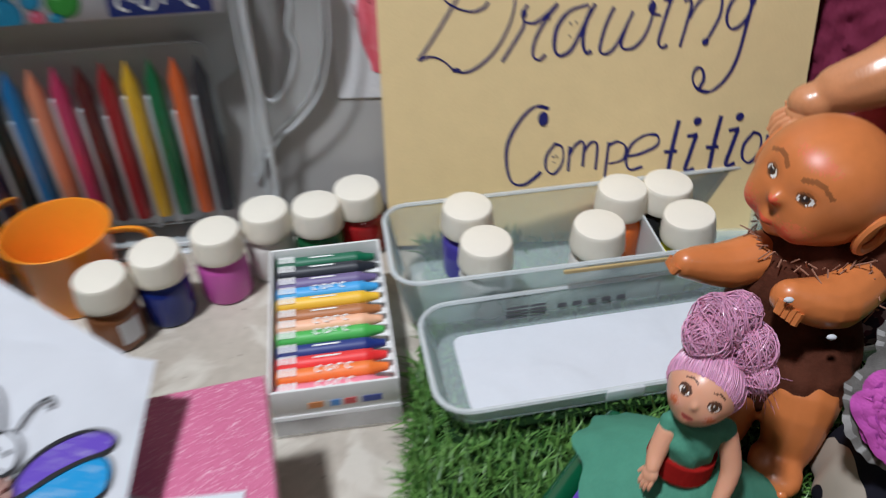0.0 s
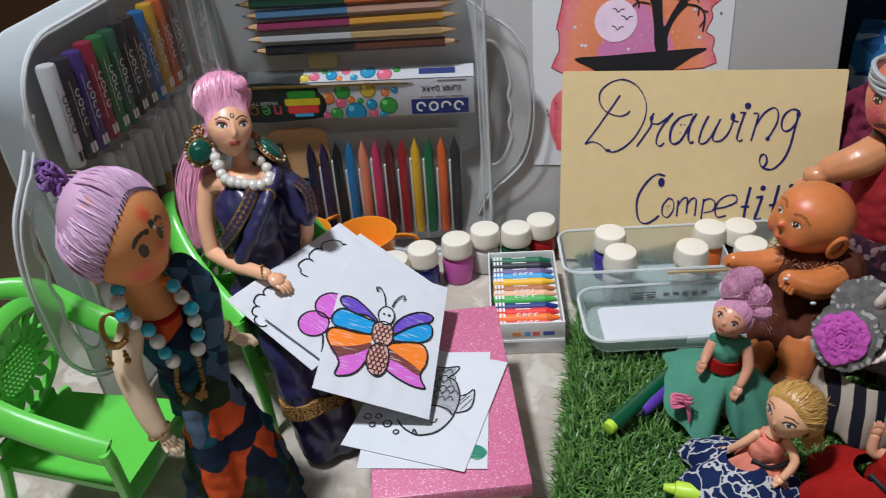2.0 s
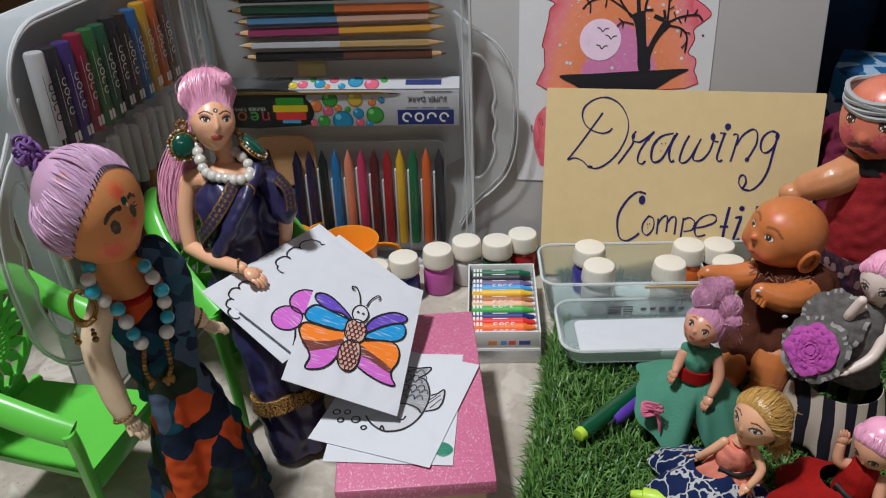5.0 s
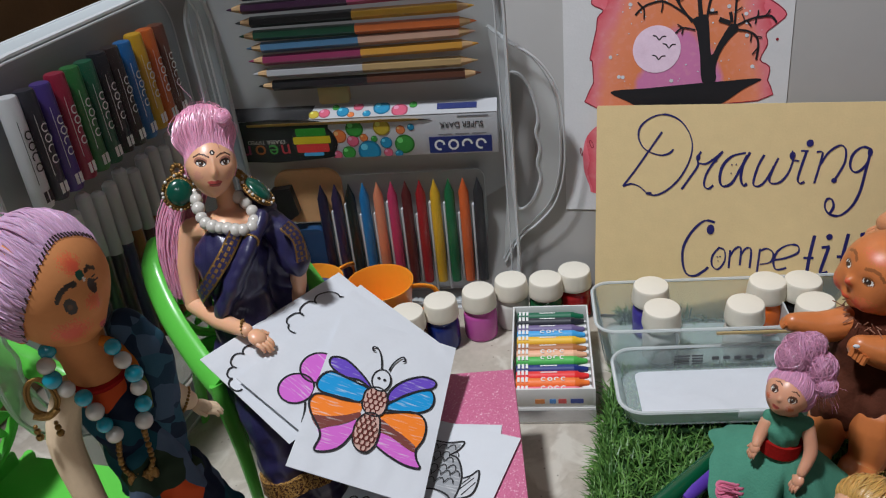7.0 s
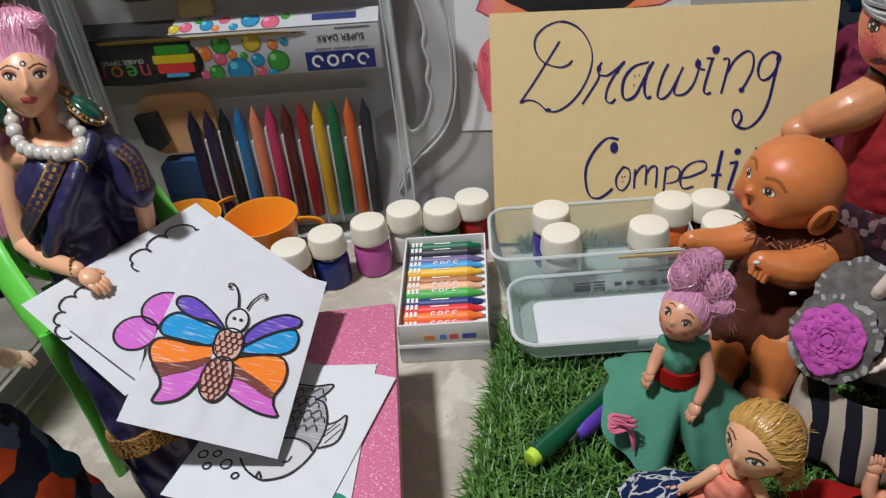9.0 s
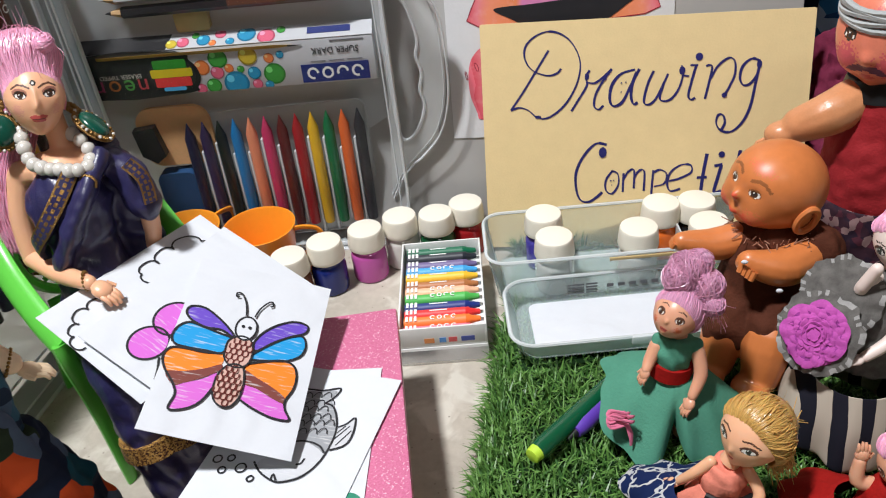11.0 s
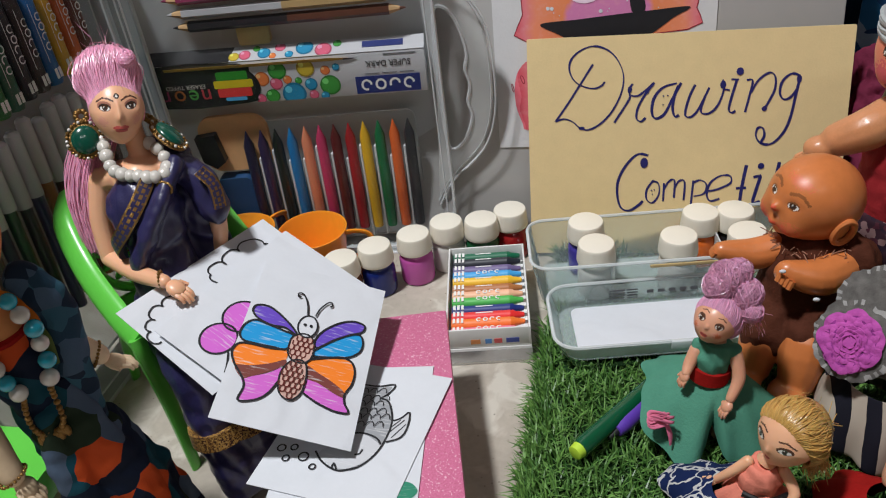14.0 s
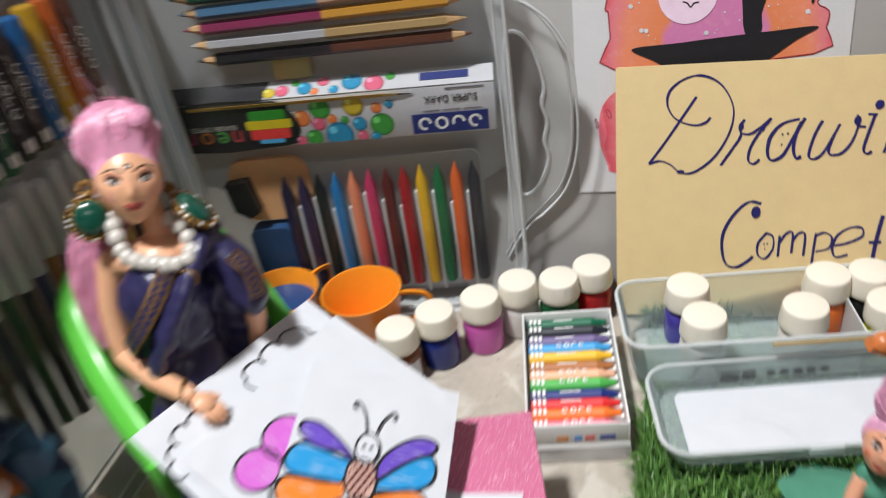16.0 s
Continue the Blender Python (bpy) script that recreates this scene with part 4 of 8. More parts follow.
slab(bm, [(0, 0), (0.198, 0), (0.198, 0.0128), (0, 0.0132)], 0.0, 0.0006, m=SLANT)
part("top_flap", bm, M_CARTON, pc, smooth=False)
M_NIGHT = mat("black_print", (0.015, 0.014, 0.016), 0.3, vary=0.2, bump=0)
bm = bmesh.new()
blot(bm, [(0.0, 0.0004), (0.072, 0.0004), (0.079, 0.004), (0.0825, 0.011), (0.081, 0.018), (0.077, 0.0235), (0.070, 0.0296), (0.0, 0.0298)], 0.0124, 2)
slab(bm, [(0.0, 0.0), (0.064, 0.0), (0.067, 0.0130), (0.0, 0.0131)], 0.0006, 0.0008, m=SLANT)
part("black_panel", bm, M_NIGHT, pc, smooth=False)
bm = bmesh.new()
blot(bm, rounded(0.031, 0.0225, 0.011, x0=0.0485, y0=0.0025), 0.0126, 1)
part("window", bm, mat("window_black", (0.03, 0.03, 0.03), 0.3), pc, smooth=False)
for k, (c, y0, y1, inset) in enumerate((((0.10, 0.42, 0.75), 0.0030, 0.0056, 0.0075), ((0.75, 0.05, 0.05), 0.0058, 0.0122, 0.0030), ((0.70, 0.55, 0.02), 0.0124, 0.0180, 0.0012), ((0.04, 0.28, 0.03), 0.0182, 0.0242, 0.0040))):
    bm = bmesh.new()
    slab(bm, rounded(0.0300 - 2 * inset, y1 - y0, 0.0010, 3, 0.049 + inset, y0), 0.0127, 0.0130)
    part("neon_pencil", bm, mat("neon_%d" % k, c, 0.3), pc)
bm = bmesh.new()
tube(bm, [(0.018, 0.0272, 0.0122), (0.134, 0.0272, 0.0122), (0.137, 0.0272, 0.0122), (0.146, 0.0272, 0.0122)], [0.0026, 0.0026, 0.0022, 0.0010], per=1, seg=8, oval=0.25)
pencil_print = part("printed_pencil", bm, mat("gold_pencil", (0.46, 0.30, 0.05), 0.4), pc)
bm = bmesh.new()
tube(bm, [(0.143, 0.0272, 0.0124), (0.152, 0.0272, 0.0124)], [0.0013, 0.0002], per=1, seg=8, oval=0.3)
part("printed_lead", bm, M_NIGHT, pencil_print)
# printed bubbles: hue, place, size; on the front and on the sloping flap
HUES = {"orange": (0.80, 0.22, 0.06), "pink": (0.72, 0.13, 0.22), "green": (0.06, 0.33, 0.05), "blue": (0.03, 0.28, 0.50), "yellow": (0.62, 0.46, 0.04)}
FRONT = {"orange": ((0.0845, 0.0170, 0.0052), (0.1021, 0.0152, 0.0031), (0.1292, 0.0200, 0.0034)), "pink": ((0.0939, 0.0130, 0.0045), (0.1188, 0.0030, 0.0034), (0.0812, 0.0026, 0.0036)), "green": ((0.1096, 0.0140, 0.0025), (0.0899, 0.0042, 0.0050), (0.1312, 0.0092, 0.0072), (0.0960, 0.0222, 0.0064)),
         "blue": ((0.1052, 0.0046, 0.0084), (0.1180, 0.0108, 0.0044), (0.1368, 0.0218, 0.0026), (0.1265, 0.0018, 0.0030)), "yellow": ((0.1158, 0.0226, 0.0062),)}
FLAP = {"pink": ((0.0750, 0.0050, 0.0042), (0.0995, 0.0100, 0.0038), (0.1295, 0.0050, 0.0060)), "yellow": ((0.0675, 0.0040, 0.0038),), "blue": ((0.0885, 0.0056, 0.0046), (0.1060, 0.0030, 0.0030), (0.1165, 0.0080, 0.0062)), "green": ((0.0830, 0.0100, 0.0026), (0.1390, 0.0095, 0.0030)), "orange": ((0.0945, 0.0028, 0.0026),)}
for i, (name, c) in enumerate(HUES.items()):
    for kind, shade, grow, up in (("bubble", 0.62, 1.0, 0.0), ("bubble_middle", 1.0, 0.82, 0.00008), ("bubble_gleam", 1.9, 0.30, 0.00016)):
        bm = bmesh.new()
        for x, y, r in FRONT[name]:
            off = 0.42 * r if kind == "bubble_gleam" else 0.0
            ring = [(x - off + grow * r * math.cos(t), min(0.0298, max(0.0003, y + off + grow * r * math.sin(t)))) for t in [2 * math.pi * j / 20 for j in range(20)]]
            bm.faces.new([bm.verts.new((a, b, 0.01215 + 0.00004 * i + up)) for a, b in ring])
        for x, y, r in FLAP.get(name, ()):
            off = 0.42 * r if kind == "bubble_gleam" else 0.0
            bm.faces.new([bm.verts.new(SLANT @ Vector((x - off + grow * r * math.cos(t), min(0.0126, max(0.0003, y + off + grow * r * math.sin(t))), 0.00065 + 0.00004 * i + up))) for t in [2 * math.pi * j / 20 for j in range(20)]])
        part(kind, bm, mat(name + "_" + kind, tuple(min(0.85, q * shade + (0.10 if shade > 1.5 else 0)) for q in c), 0.3, vary=0.1, bump=0), pc, smooth=False)
bm = bmesh.new()
slab(bm, [(0.1490, 0.0012), (0.1935, 0.0012), (0.1935, 0.0135), (0.1490, 0.0135)], 0.0121, 0.0124)
slab(bm, [(0.156, 0.0040), (0.184, 0.0040), (0.184, 0.0095), (0.156, 0.0095)], 0.0006, 0.0009, m=SLANT)
part("logo_panel", bm, mat("logo_blue", (0.012, 0.025, 0.17), 0.4), pc, smooth=False)
bm = bmesh.new()
for k, turned in enumerate((5.0, 6.28, 3.6, 5.0)):
    stroke(bm, [(0.1565 + 0.0098 * k + 0.0032 * math.cos(turned * i / 10), 0.0074 + 0.0034 * math.sin(turned * i / 10)) for i in range(11)], 0.0016, 0.0126, 1)
part("logo_bars", bm, M_LOGO, pc, smooth=False)
bm = bmesh.new()
for k in range(3):
    slab(bm, [(0.156 + 0.012 * k, 0.0150), (0.166 + 0.012 * k, 0.0150), (0.166 + 0.012 * k, 0.0156), (0.156 + 0.012 * k, 0.0156)], 0.0121, 0.0123)
slab(bm, [(0.170, 0.0280), (0.192, 0.0280), (0.192, 0.0288), (0.170, 0.0288)], 0.0121, 0.0123)
part("small_print", bm, mat("grey_text", (0.2, 0.2, 0.22), 0.5), pc, smooth=False)
writing("SUPER DARK", 0.0060, pose(0.1728, 0.0225, 0.0123, 0, 0, 180), pc, mat("dark_text", (0.03, 0.03, 0.035), 0.5), squeeze=0.9)
for glyph, x, c in (("n", 0.0435, (0.45, 0.05, 0.06)), ("e", 0.0345, (0.08, 0.30, 0.06)), ("o", 0.0245, (0.42, 0.13, 0.03)), ("n", 0.0140, (0.30, 0.03, 0.10))):
    writing(glyph, 0.0160, pose(x, 0.0078, 0.0127, 0, 0, 180), pc, mat("neon_text", c, 0.5))
writing("ERASER TIPPED", 0.0042, pose(0.0300, 0.0150, 0.0127, 0, 0, 180), pc, mat("pale_text", (0.45, 0.42, 0.38), 0.5))

# plastic crayons standing in a row
TALL = ((0.012, 0.010, 0.035), (0.030, 0.018, 0.06), (0.010, 0.014, 0.012), (0.02, 0.17, 0.42), (0.70, 0.24, 0.13), (0.50, 0.04, 0.12), (0.10, 0.015, 0.015), (0.32, 0.015, 0.02), (0.68, 0.40, 0.02), (0.012, 0.14, 0.05), (0.68, 0.13, 0.03), (0.03, 0.03, 0.035))
for k, c in enumerate(TALL):
    x = 0.0620 + 0.01075 * k
    lean = 3.0 - 0.35 * k * 0.3
    cr = base("plastic_crayon", BACK @ Matrix.Translation((x, 0.105, 0.002)) @ pose(0, 0, 0, 0, 0, -lean * 0.4), "pointed plastic crayon standing in the case's tray", "crayon", "plastic crayons in the case")
    bm = bmesh.new()
    tube(bm, [(0, 0, 0), (0, -0.002, 0), (0, -0.011, 0), (0, -0.060, 0), (0, -0.088, 0)], [0.0004, 0.0009, 0.0039, 0.0041, 0.0037], per=1, seg=10)
    part("body", bm, mat("crayon_%d" % k, c, 0.32, vary=0.06, bump=0.02), cr)
bm = bmesh.new()
for k in range(11):
    x = 0.0674 + 0.01075 * k
    brick(bm, 0.0016, 0.070 + 0.012 * math.sin(k * 1.9), 0.004, pose(x, 0.048, 0.000, 0, 0, -1), 0.0004)
part("tray_ribs", bm, M_RIM, case).matrix_world = BACK
bm = bmesh.new()
slab(bm, rounded(0.130, 0.104, 0.006, 5, 0.0545, 0.0040), -0.0075, -0.0068)
tube(bm, [(x, y, -0.0060) for x, y in rounded(0.130, 0.104, 0.006, 5, 0.0545, 0.0040)], 0.0006, per=1, closed=True, seg=6)
part("crayon_tray", bm, M_TRAY, case, "milky moulded tray behind the crayons").matrix_world = BACK

# odd things in the case's corner
bm = bmesh.new()
slab(bm, rounded(0.052, 0.044, 0.012, 6, 0.0250, 0.0720), -0.0060, -0.0025)
thing("peach_eraser_card", bm, mat("peach_card", (0.80, 0.44, 0.20), 0.5, grain=80), "peach rounded card lying inside the case", "card", at=BACK)
bm = bmesh.new()
slab(bm, [(0.024, 0.1035), (0.039, 0.1050), (0.0425, 0.083), (0.035, 0.078), (0.026, 0.084)], -0.002, 0.005)
thing("black_sharpener", bm, M_BLACK, "black plastic sharpener inside the case", "sharpener", at=BACK)
bm = bmesh.new()
slab(bm, rounded(0.028, 0.038, 0.006, 5, 0.030, 0.030), -0.008, 0.003)
thing("blue_eraser", bm, mat("navy_rubber", (0.015, 0.06, 0.16), 0.5), "dark blue rubber block inside the case", "eraser", at=BACK)
bm = bmesh.new()
slab(bm, rounded(0.022, 0.013, 0.002, 3, 0.072, 0.166), -0.010, -0.004)
thing("yellow_eraser", bm, mat("cream_rubber", (0.50, 0.40, 0.16), 0.5), "pale yellow rubber eraser inside the case", "eraser", at=BACK)

# felt markers in the side half, and pens below them
MARK = ((0.70, 0.70, 0.72), (0.03, 0.03, 0.04), (0.07, 0.04, 0.22), (0.30, 0.02, 0.05), (0.03, 0.16, 0.04), (0.015, 0.10, 0.05), (0.015, 0.015, 0.02), (0.03, 0.02, 0.02), (0.02, 0.13, 0.36), (0.60, 0.34, 0.02), (0.55, 0.12, 0.02), (0.12, 0.04, 0.025))
for k, c in enumerate(MARK):
    y = 0.1975 + 0.0118 * k
    mk = base("felt_marker", SIDE @ Matrix.Translation((0.366 - y, 0.0195 + 0.0006 * (k % 3), 0.001)) @ pose(0, 0, 0, 0, 0, 178.0 + 0.3 * k), "thick felt marker in the case with white printed marks", "marker", "felt markers in the case")
    bm = bmesh.new()
    tube(bm, [(0, 0, 0), (0, -0.001, 0), (0, -0.058, 0), (0, -0.060, 0)], [0.0048, 0.0054, 0.0054, 0.0048], per=1, seg=14)
    part("barrel", bm, mat("marker_%d" % k, c, 0.3, vary=0.06, bump=0.02), mk)
    bm = bmesh.new()
    for j, part_ring in enumerate((4.6, 6.28, 3.4, 5.2)):
        ring = [(0.0004 + 0.0021 * math.cos(0.6 + part_ring * i / 8), -0.020 - 0.0058 * j + 0.0021 * math.sin(0.6 + part_ring * i / 8)) for i in range(9)]
        stroke(bm, ring, 0.0008, 0.0056, 1)
    stroke(bm, [(-0.0030, -0.012), (-0.0030, -0.046)], 0.0004, 0.0048, 1)
    for j in range(2):
        brick(bm, 0.0022, 0.0060, 0.0002, pose(-0.0015 + 0.0032 * j, -0.0535, 0.0052))
    part("print", bm, M_INK if k == 0 else M_LOGO, mk)
SLIM = ((0.05, 0.03, 0.03), (0.02, 0.02, 0.05), (0.02, 0.06, 0.03), (0.015, 0.015, 0.02), (0.03, 0.03, 0.09), (0.30, 0.12, 0.03), (0.06, 0.02, 0.02), (0.40, 0.15, 0.03), (0.10, 0.03, 0.09), (0.35, 0.07, 0.03), (0.55, 0.25, 0.05), (0.05, 0.02, 0.02))
M_MIST = clear("clear_cap", (0.8, 0.8, 0.8), 0.55, 0.2)
for k, c in enumerate(SLIM):
    y = 0.2000 + 0.0112 * k
    pn = base("sketch_pen", SIDE @ Matrix.Translation((0.366 - y, 0.088 + 0.003 * math.sin(k * 2.3), 0.001)) @ pose(0, 0, 0, 0, 0, 177.5), "slim sketch pen with a clear cap in the case", "pen", "sketch pens in the case")
    bm = bmesh.new()
    tube(bm, [(0, 0, 0), (0, -0.002, 0), (0, -0.040, 0)], [0.0022, 0.0042, 0.0045], per=1, seg=12)
    part("cap", bm, M_MIST, pn, "clear plastic cap")
    bm = bmesh.new()
    tube(bm, [(0, -0.012, 0), (0, -0.022, 0), (0, -0.030, 0), (0, -0.118, 0)], [0.0008, 0.0022, 0.0036, 0.0038], per=1, seg=12)
    part("barrel", bm, mat("slim_%d" % k, c, 0.3, vary=0.06), pn)

# ---- cups ----
def cup(x, y, turn, label, fill=None):
    c = base("plastic_cup", pose(x, y, 0, 0, 0, turn), label, "cup", "orange cups")
    bm = bmesh.new()
    lathe(bm, [(0.0165, 0.0), (0.0185, 0.0008), (0.0250, 0.0415), (0.0256, 0.0425), (0.0248, 0.0427), (0.0238, 0.0412), (0.0172, 0.0022)], seg=40)
    part("bowl", bm, M_CUP, c)
    bm = bmesh.new()
    tube(bm, [(0.0242, 0, 0.0385), (0.032, 0, 0.0392), (0.0405, 0, 0.037), (0.0425, 0, 0.029), (0.037, 0, 0.019), (0.0215, 0, 0.0135)], 0.0017, seg=8, oval=1.9)
    part("handle", bm, M_CUP, c)
    if fill:
        bm = bmesh.new()
        lathe(bm, [(0.0238, 0.031), (0.0238, 0.0312)], seg=32)
        part("filling", bm, fill, c, "dark blue filling")
    return c


cup(-0.1935, 0.357, 8, "orange plastic cup with a loop handle, empty, on the floor")
cup(-0.248, 0.352, 60, "orange plastic cup holding something dark blue", mat("blue_contents", (0.012, 0.05, 0.17), 0.4))

# ---- garden chairs for dolls ----
def chair(at, label):
    """Moulded armchair: x across, y to the back, origin on the floor under the seat's middle."""
    c = base("garden_chair", at, label, "chair", "green doll chairs")
    W, D, H, A, T = 0.076, 0.084, 0.060, 0.114, 0.150
    bm = bmesh.new()
    nx, ny = 12, 12
    for z, flip in ((H, 0), (H - 0.004, 1)):
        g = [[bm.verts.new((W * 0.88 * (i / nx - 0.5) * (1 - 0.12 * j / ny), D * (j / ny - 0.5), z - 0.004 * math.sin(math.pi * i / nx) * math.sin(math.pi * min(1, j / ny * 1.1)))) for i in range(nx + 1)] for j in range(ny + 1)]
        for p, q in zip(g, g[1:]):
            for i in range(nx):
                bm.faces.new((p[i], p[i + 1], q[i + 1], q[i]))
        if not flip:
            top = g
    loop = lambda g: g[0] + [r[-1] for r in g[1:]] + g[-1][-2::-1] + [r[0] for r in g[-2:0:-1]]
    lo, hi = loop(g), loop(top)
    for k in range(len(lo)):
        q = (k + 1) % len(lo)
        bm.faces.new((lo[k], lo[q], hi[q], hi[k]))
    part("seat", bm, M_GREEN, c)
    bm = bmesh.new()
    brick(bm, W * 0.80, 0.004, 0.016, pose(0, -D * 0.5 + 0.004, H - 0.019), 0.0012)
    part("apron", bm, M_GREEN, c)
    for s in (-1, 1):
        bm = bmesh.new()
        tube(bm, [(s * W * 0.50, -D * 0.52, A - 0.019), (s * W * 0.50, -D * 0.52 - 0.002, A - 0.030), (s * W * 0.47, -D * 0.53, H - 0.01), (s * W * 0.48, -D * 0.60, 0.0)], [0.0068, 0.0066, 0.0062, 0.0042], seg=10, oval=0.55)
        part("leg", bm, M_GREEN, c, "front leg")
        bm = bmesh.new()
        tube(bm, [(s * W * 0.38, D * 0.44, H), (s * W * 0.40, D * 0.52, H * 0.5), (s * W * 0.42, D * 0.62, 0.0)], [0.0058, 0.0055, 0.0042], seg=10, oval=0.6)
        part("leg", bm, M_GREEN, c, "back leg")
        bm = bmesh.new()
        tube(bm, [(s * W * 0.495, -D * 0.54, A - 0.020), (s * W * 0.52, -D * 0.30, A - 0.013), (s * W * 0.53, D * 0.10, A), (s * W * 0.49, D * 0.42, A + 0.018), (s * W * 0.36, D * 0.66, T - 0.012)], [0.0070, 0.0075, 0.0075, 0.0070, 0.0055], seg=12, oval=0.45)
        part("armrest", bm, M_GREEN, c)
    # back: rim, rays and a basket-work middle
    tilt = pose(0, D * 0.50, H, -76, 0, 0) @ pose(0, 0, 0, 0, 0, 0)
    bw, bh = 0.030, 0.037
    ctr = Vector((0, -0.050, 0))
    at_back = lambda x, y, z=0.0: tilt @ Vector((x, y, z))
    bm = bmesh.new()
    tube(bm, [at_back(bw * 1.12 * math.cos(a), -0.048 + bh * 1.06 * math.sin(a)) for a in [2 * math.pi * k / 20 for k in range(20)]], 0.0050, seg=8, per=2, closed=True, oval=0.6)
    part("back_rim", bm, M_GREEN, c)
    for k in range(18):
        a = 2 * math.pi * k / 18
        bm = bmesh.new()
        pts = []
        for r, wv in ((0.50, 0.10), (0.72, 0.16), (0.98, 0.02)):
            for s in (-1, 1):
                pts.append((r, a + s * wv, ))
        order = [pts[0], pts[2], pts[4], pts[5], pts[3], pts[1]]
        lo = [bm.verts.new(at_back(bw * r * math.cos(b), -0.048 + bh * r * math.sin(b), -0.0012)) for r, b in order]
        hi = [bm.verts.new(at_back(bw * r * math.cos(b), -0.048 + bh * r * math.sin(b), 0.0012)) for r, b in order]
        bm.faces.new(lo[::-1])
        bm.faces.new(hi)
        for i in range(6):
            bm.faces.new((lo[i], lo[(i + 1) % 6], hi[(i + 1) % 6], hi[i]))
        part("petal", bm, M_GREEN, c)
    bm = bmesh.new()
    tube(bm, [at_back(bw * 0.52 * math.cos(a), -0.048 + bh * 0.52 * math.sin(a)) for a in [2 * math.pi * k / 16 for k in range(16)]], 0.0016, seg=6, per=1, closed=True)
    for k in range(-4, 5):
        u = k / 5
        h = math.sqrt(1 - u * u)
        tube(bm, [at_back(bw * 0.52 * u, -0.048 - bh * 0.52 * h, 0.0004), at_back(bw * 0.52 * u, -0.048 + bh * 0.52 * h, 0.0004)], 0.0008, per=1, seg=5)
        tube(bm, [at_back(-bw * 0.52 * h, -0.048 + bh * 0.52 * u, -0.0004), at_back(bw * 0.52 * h, -0.048 + bh * 0.52 * u, -0.0004)], 0.0008, per=1, seg=5)
    part("lattice", bm, M_GREEN, c)
    bm = bmesh.new()
    brick(bm, W * 0.66, 0.003, 0.014, pose(0, D * 0.49, H - 0.006), 0.001)
    part("back_foot", bm, M_GREEN, c)
    return c


CHAIR_A = pose(-0.2243, 0.2324, 0, 0, 0, 52)
CHAIR_B = pose(-0.2835, 0.1075, 0, 0, 0, 89)
chair(CHAIR_A, "bright green plastic armchair with a doll sitting in it")
chair(CHAIR_B, "empty bright green plastic armchair with a sunflower back")


# ---- sheets of drawings ----
def sheet(name, corners, label):
    """A sheet of paper through its lower left, lower right and upper left corner."""
    bl, br, tl = (Vector(c) for c in corners)
    w, h = (br - bl).length, (tl - bl).length
    m = frame_of(bl, br - bl, tl - bl)
    bm = bmesh.new()
    slab(bm, [(0, 0), (w, 0), (w, h), (0, h)], -0.0003, 0)
    ob = thing(name, bm, M_PAPER, label, "drawing", "sheets of drawings", at=m, smooth=False)
    return ob, w, h


def inked(ob, name, strokes, width=0.0010, z=0.0004, material=None, per=6):
    bm = bmesh.new()
    for i, (pts, closed) in enumerate(strokes):
        stroke(bm, pts, width, z + 0.00002 * i, per, closed=closed)
    return part(name, bm, material or M_INK, ob, smooth=False)


# cloud sheet, lowest
cloud, w, h = sheet("cloud_drawing", ((-0.2134, 0.1685, 0.1165), (-0.1569, 0.1446, 0.0900), (-0.1792, 0.2649, 0.1138)), "white sheet with clouds outlined in black felt pen")
mm = lambda pts: [(x / 1000, y / 1000) for x, y in pts]


def puffs(ends, bulge):
    """A row of cloud bows, each rounding out between two ends."""
    out = []
    for a, b in zip(ends, ends[1:]):
        a, b = Vector(a), Vector(b)
        n = Vector((-(b - a).y, (b - a).x)) * bulge
        out.append(([(a + (b - a) * t + n * math.sin(math.pi * t) - (b - a) * 0.18 * math.sin(2 * math.pi * t)).to_tuple() for t in (0, 0.15, 0.35, 0.5, 0.65, 0.85, 1)], False))
    return out


inked(cloud, "cloud_outline", puffs(mm([(28, 4.0), (20, 4.5), (16, 10.5), (12, 19), (15, 28)]), 0.5) + puffs(mm([(20, 54), (12, 51), (12, 62), (10, 74), (15, 88), (18, 89)]), 0.42), 0.0009)

# flower sheet, in the middle
flower, w, h = sheet("flower_drawing", ((-0.1909, 0.1637, 0.1109), (-0.1335, 0.1436, 0.0844), (-0.1584, 0.2563, 0.1084)), "white sheet with a pink felt-pen flower, half covered")
M_FPINK = felt_fill("felt_pink", (0.62, 0.13, 0.60), 0.6)
for k, (x, y, rx, ry) in enumerate(((0.0250, 0.0170, 0.0085, 0.0098), (0.0240, 0.0350, 0.0088, 0.0105))):
    bm = bmesh.new()
    disc(bm, x, y, rx, 0.0003, n=28, ry=ry)
    part("petal_fill", bm, M_FPINK, flower, smooth=False)
    inked(flower, "petal_outline", [([(x + rx * math.cos(t), y + ry * math.sin(t)) for t in [2 * math.pi * i / 12 for i in range(12)]], True)], 0.0011)
inked(flower, "stem", [([(0.034, 0.014), (0.038, 0.009), (0.041, 0.004)], False)], 0.0011)

# butterfly sheet, on top
bfly, w, h = sheet("butterfly_drawing", ((-0.1509, 0.1287, 0.0925), (-0.0899, 0.1379, 0.0672), (-0.1604, 0.2283, 0.1090)), "white sheet with a bright felt-pen butterfly, propped over the table")
FELT = dict(violet=felt_fill("felt_violet", (0.13, 0.06, 0.50), 1.0), sky=felt_fill("felt_sky", (0.01, 0.30, 0.66), 0.5), orange=felt_fill("felt_orange", (0.90, 0.22, 0.01), 0.1),
            magenta=felt_fill("felt_magenta", (0.62, 0.13, 0.58), -0.5), brown=felt_fill("felt_brown", (0.18, 0.04, 0.03), 0.2))
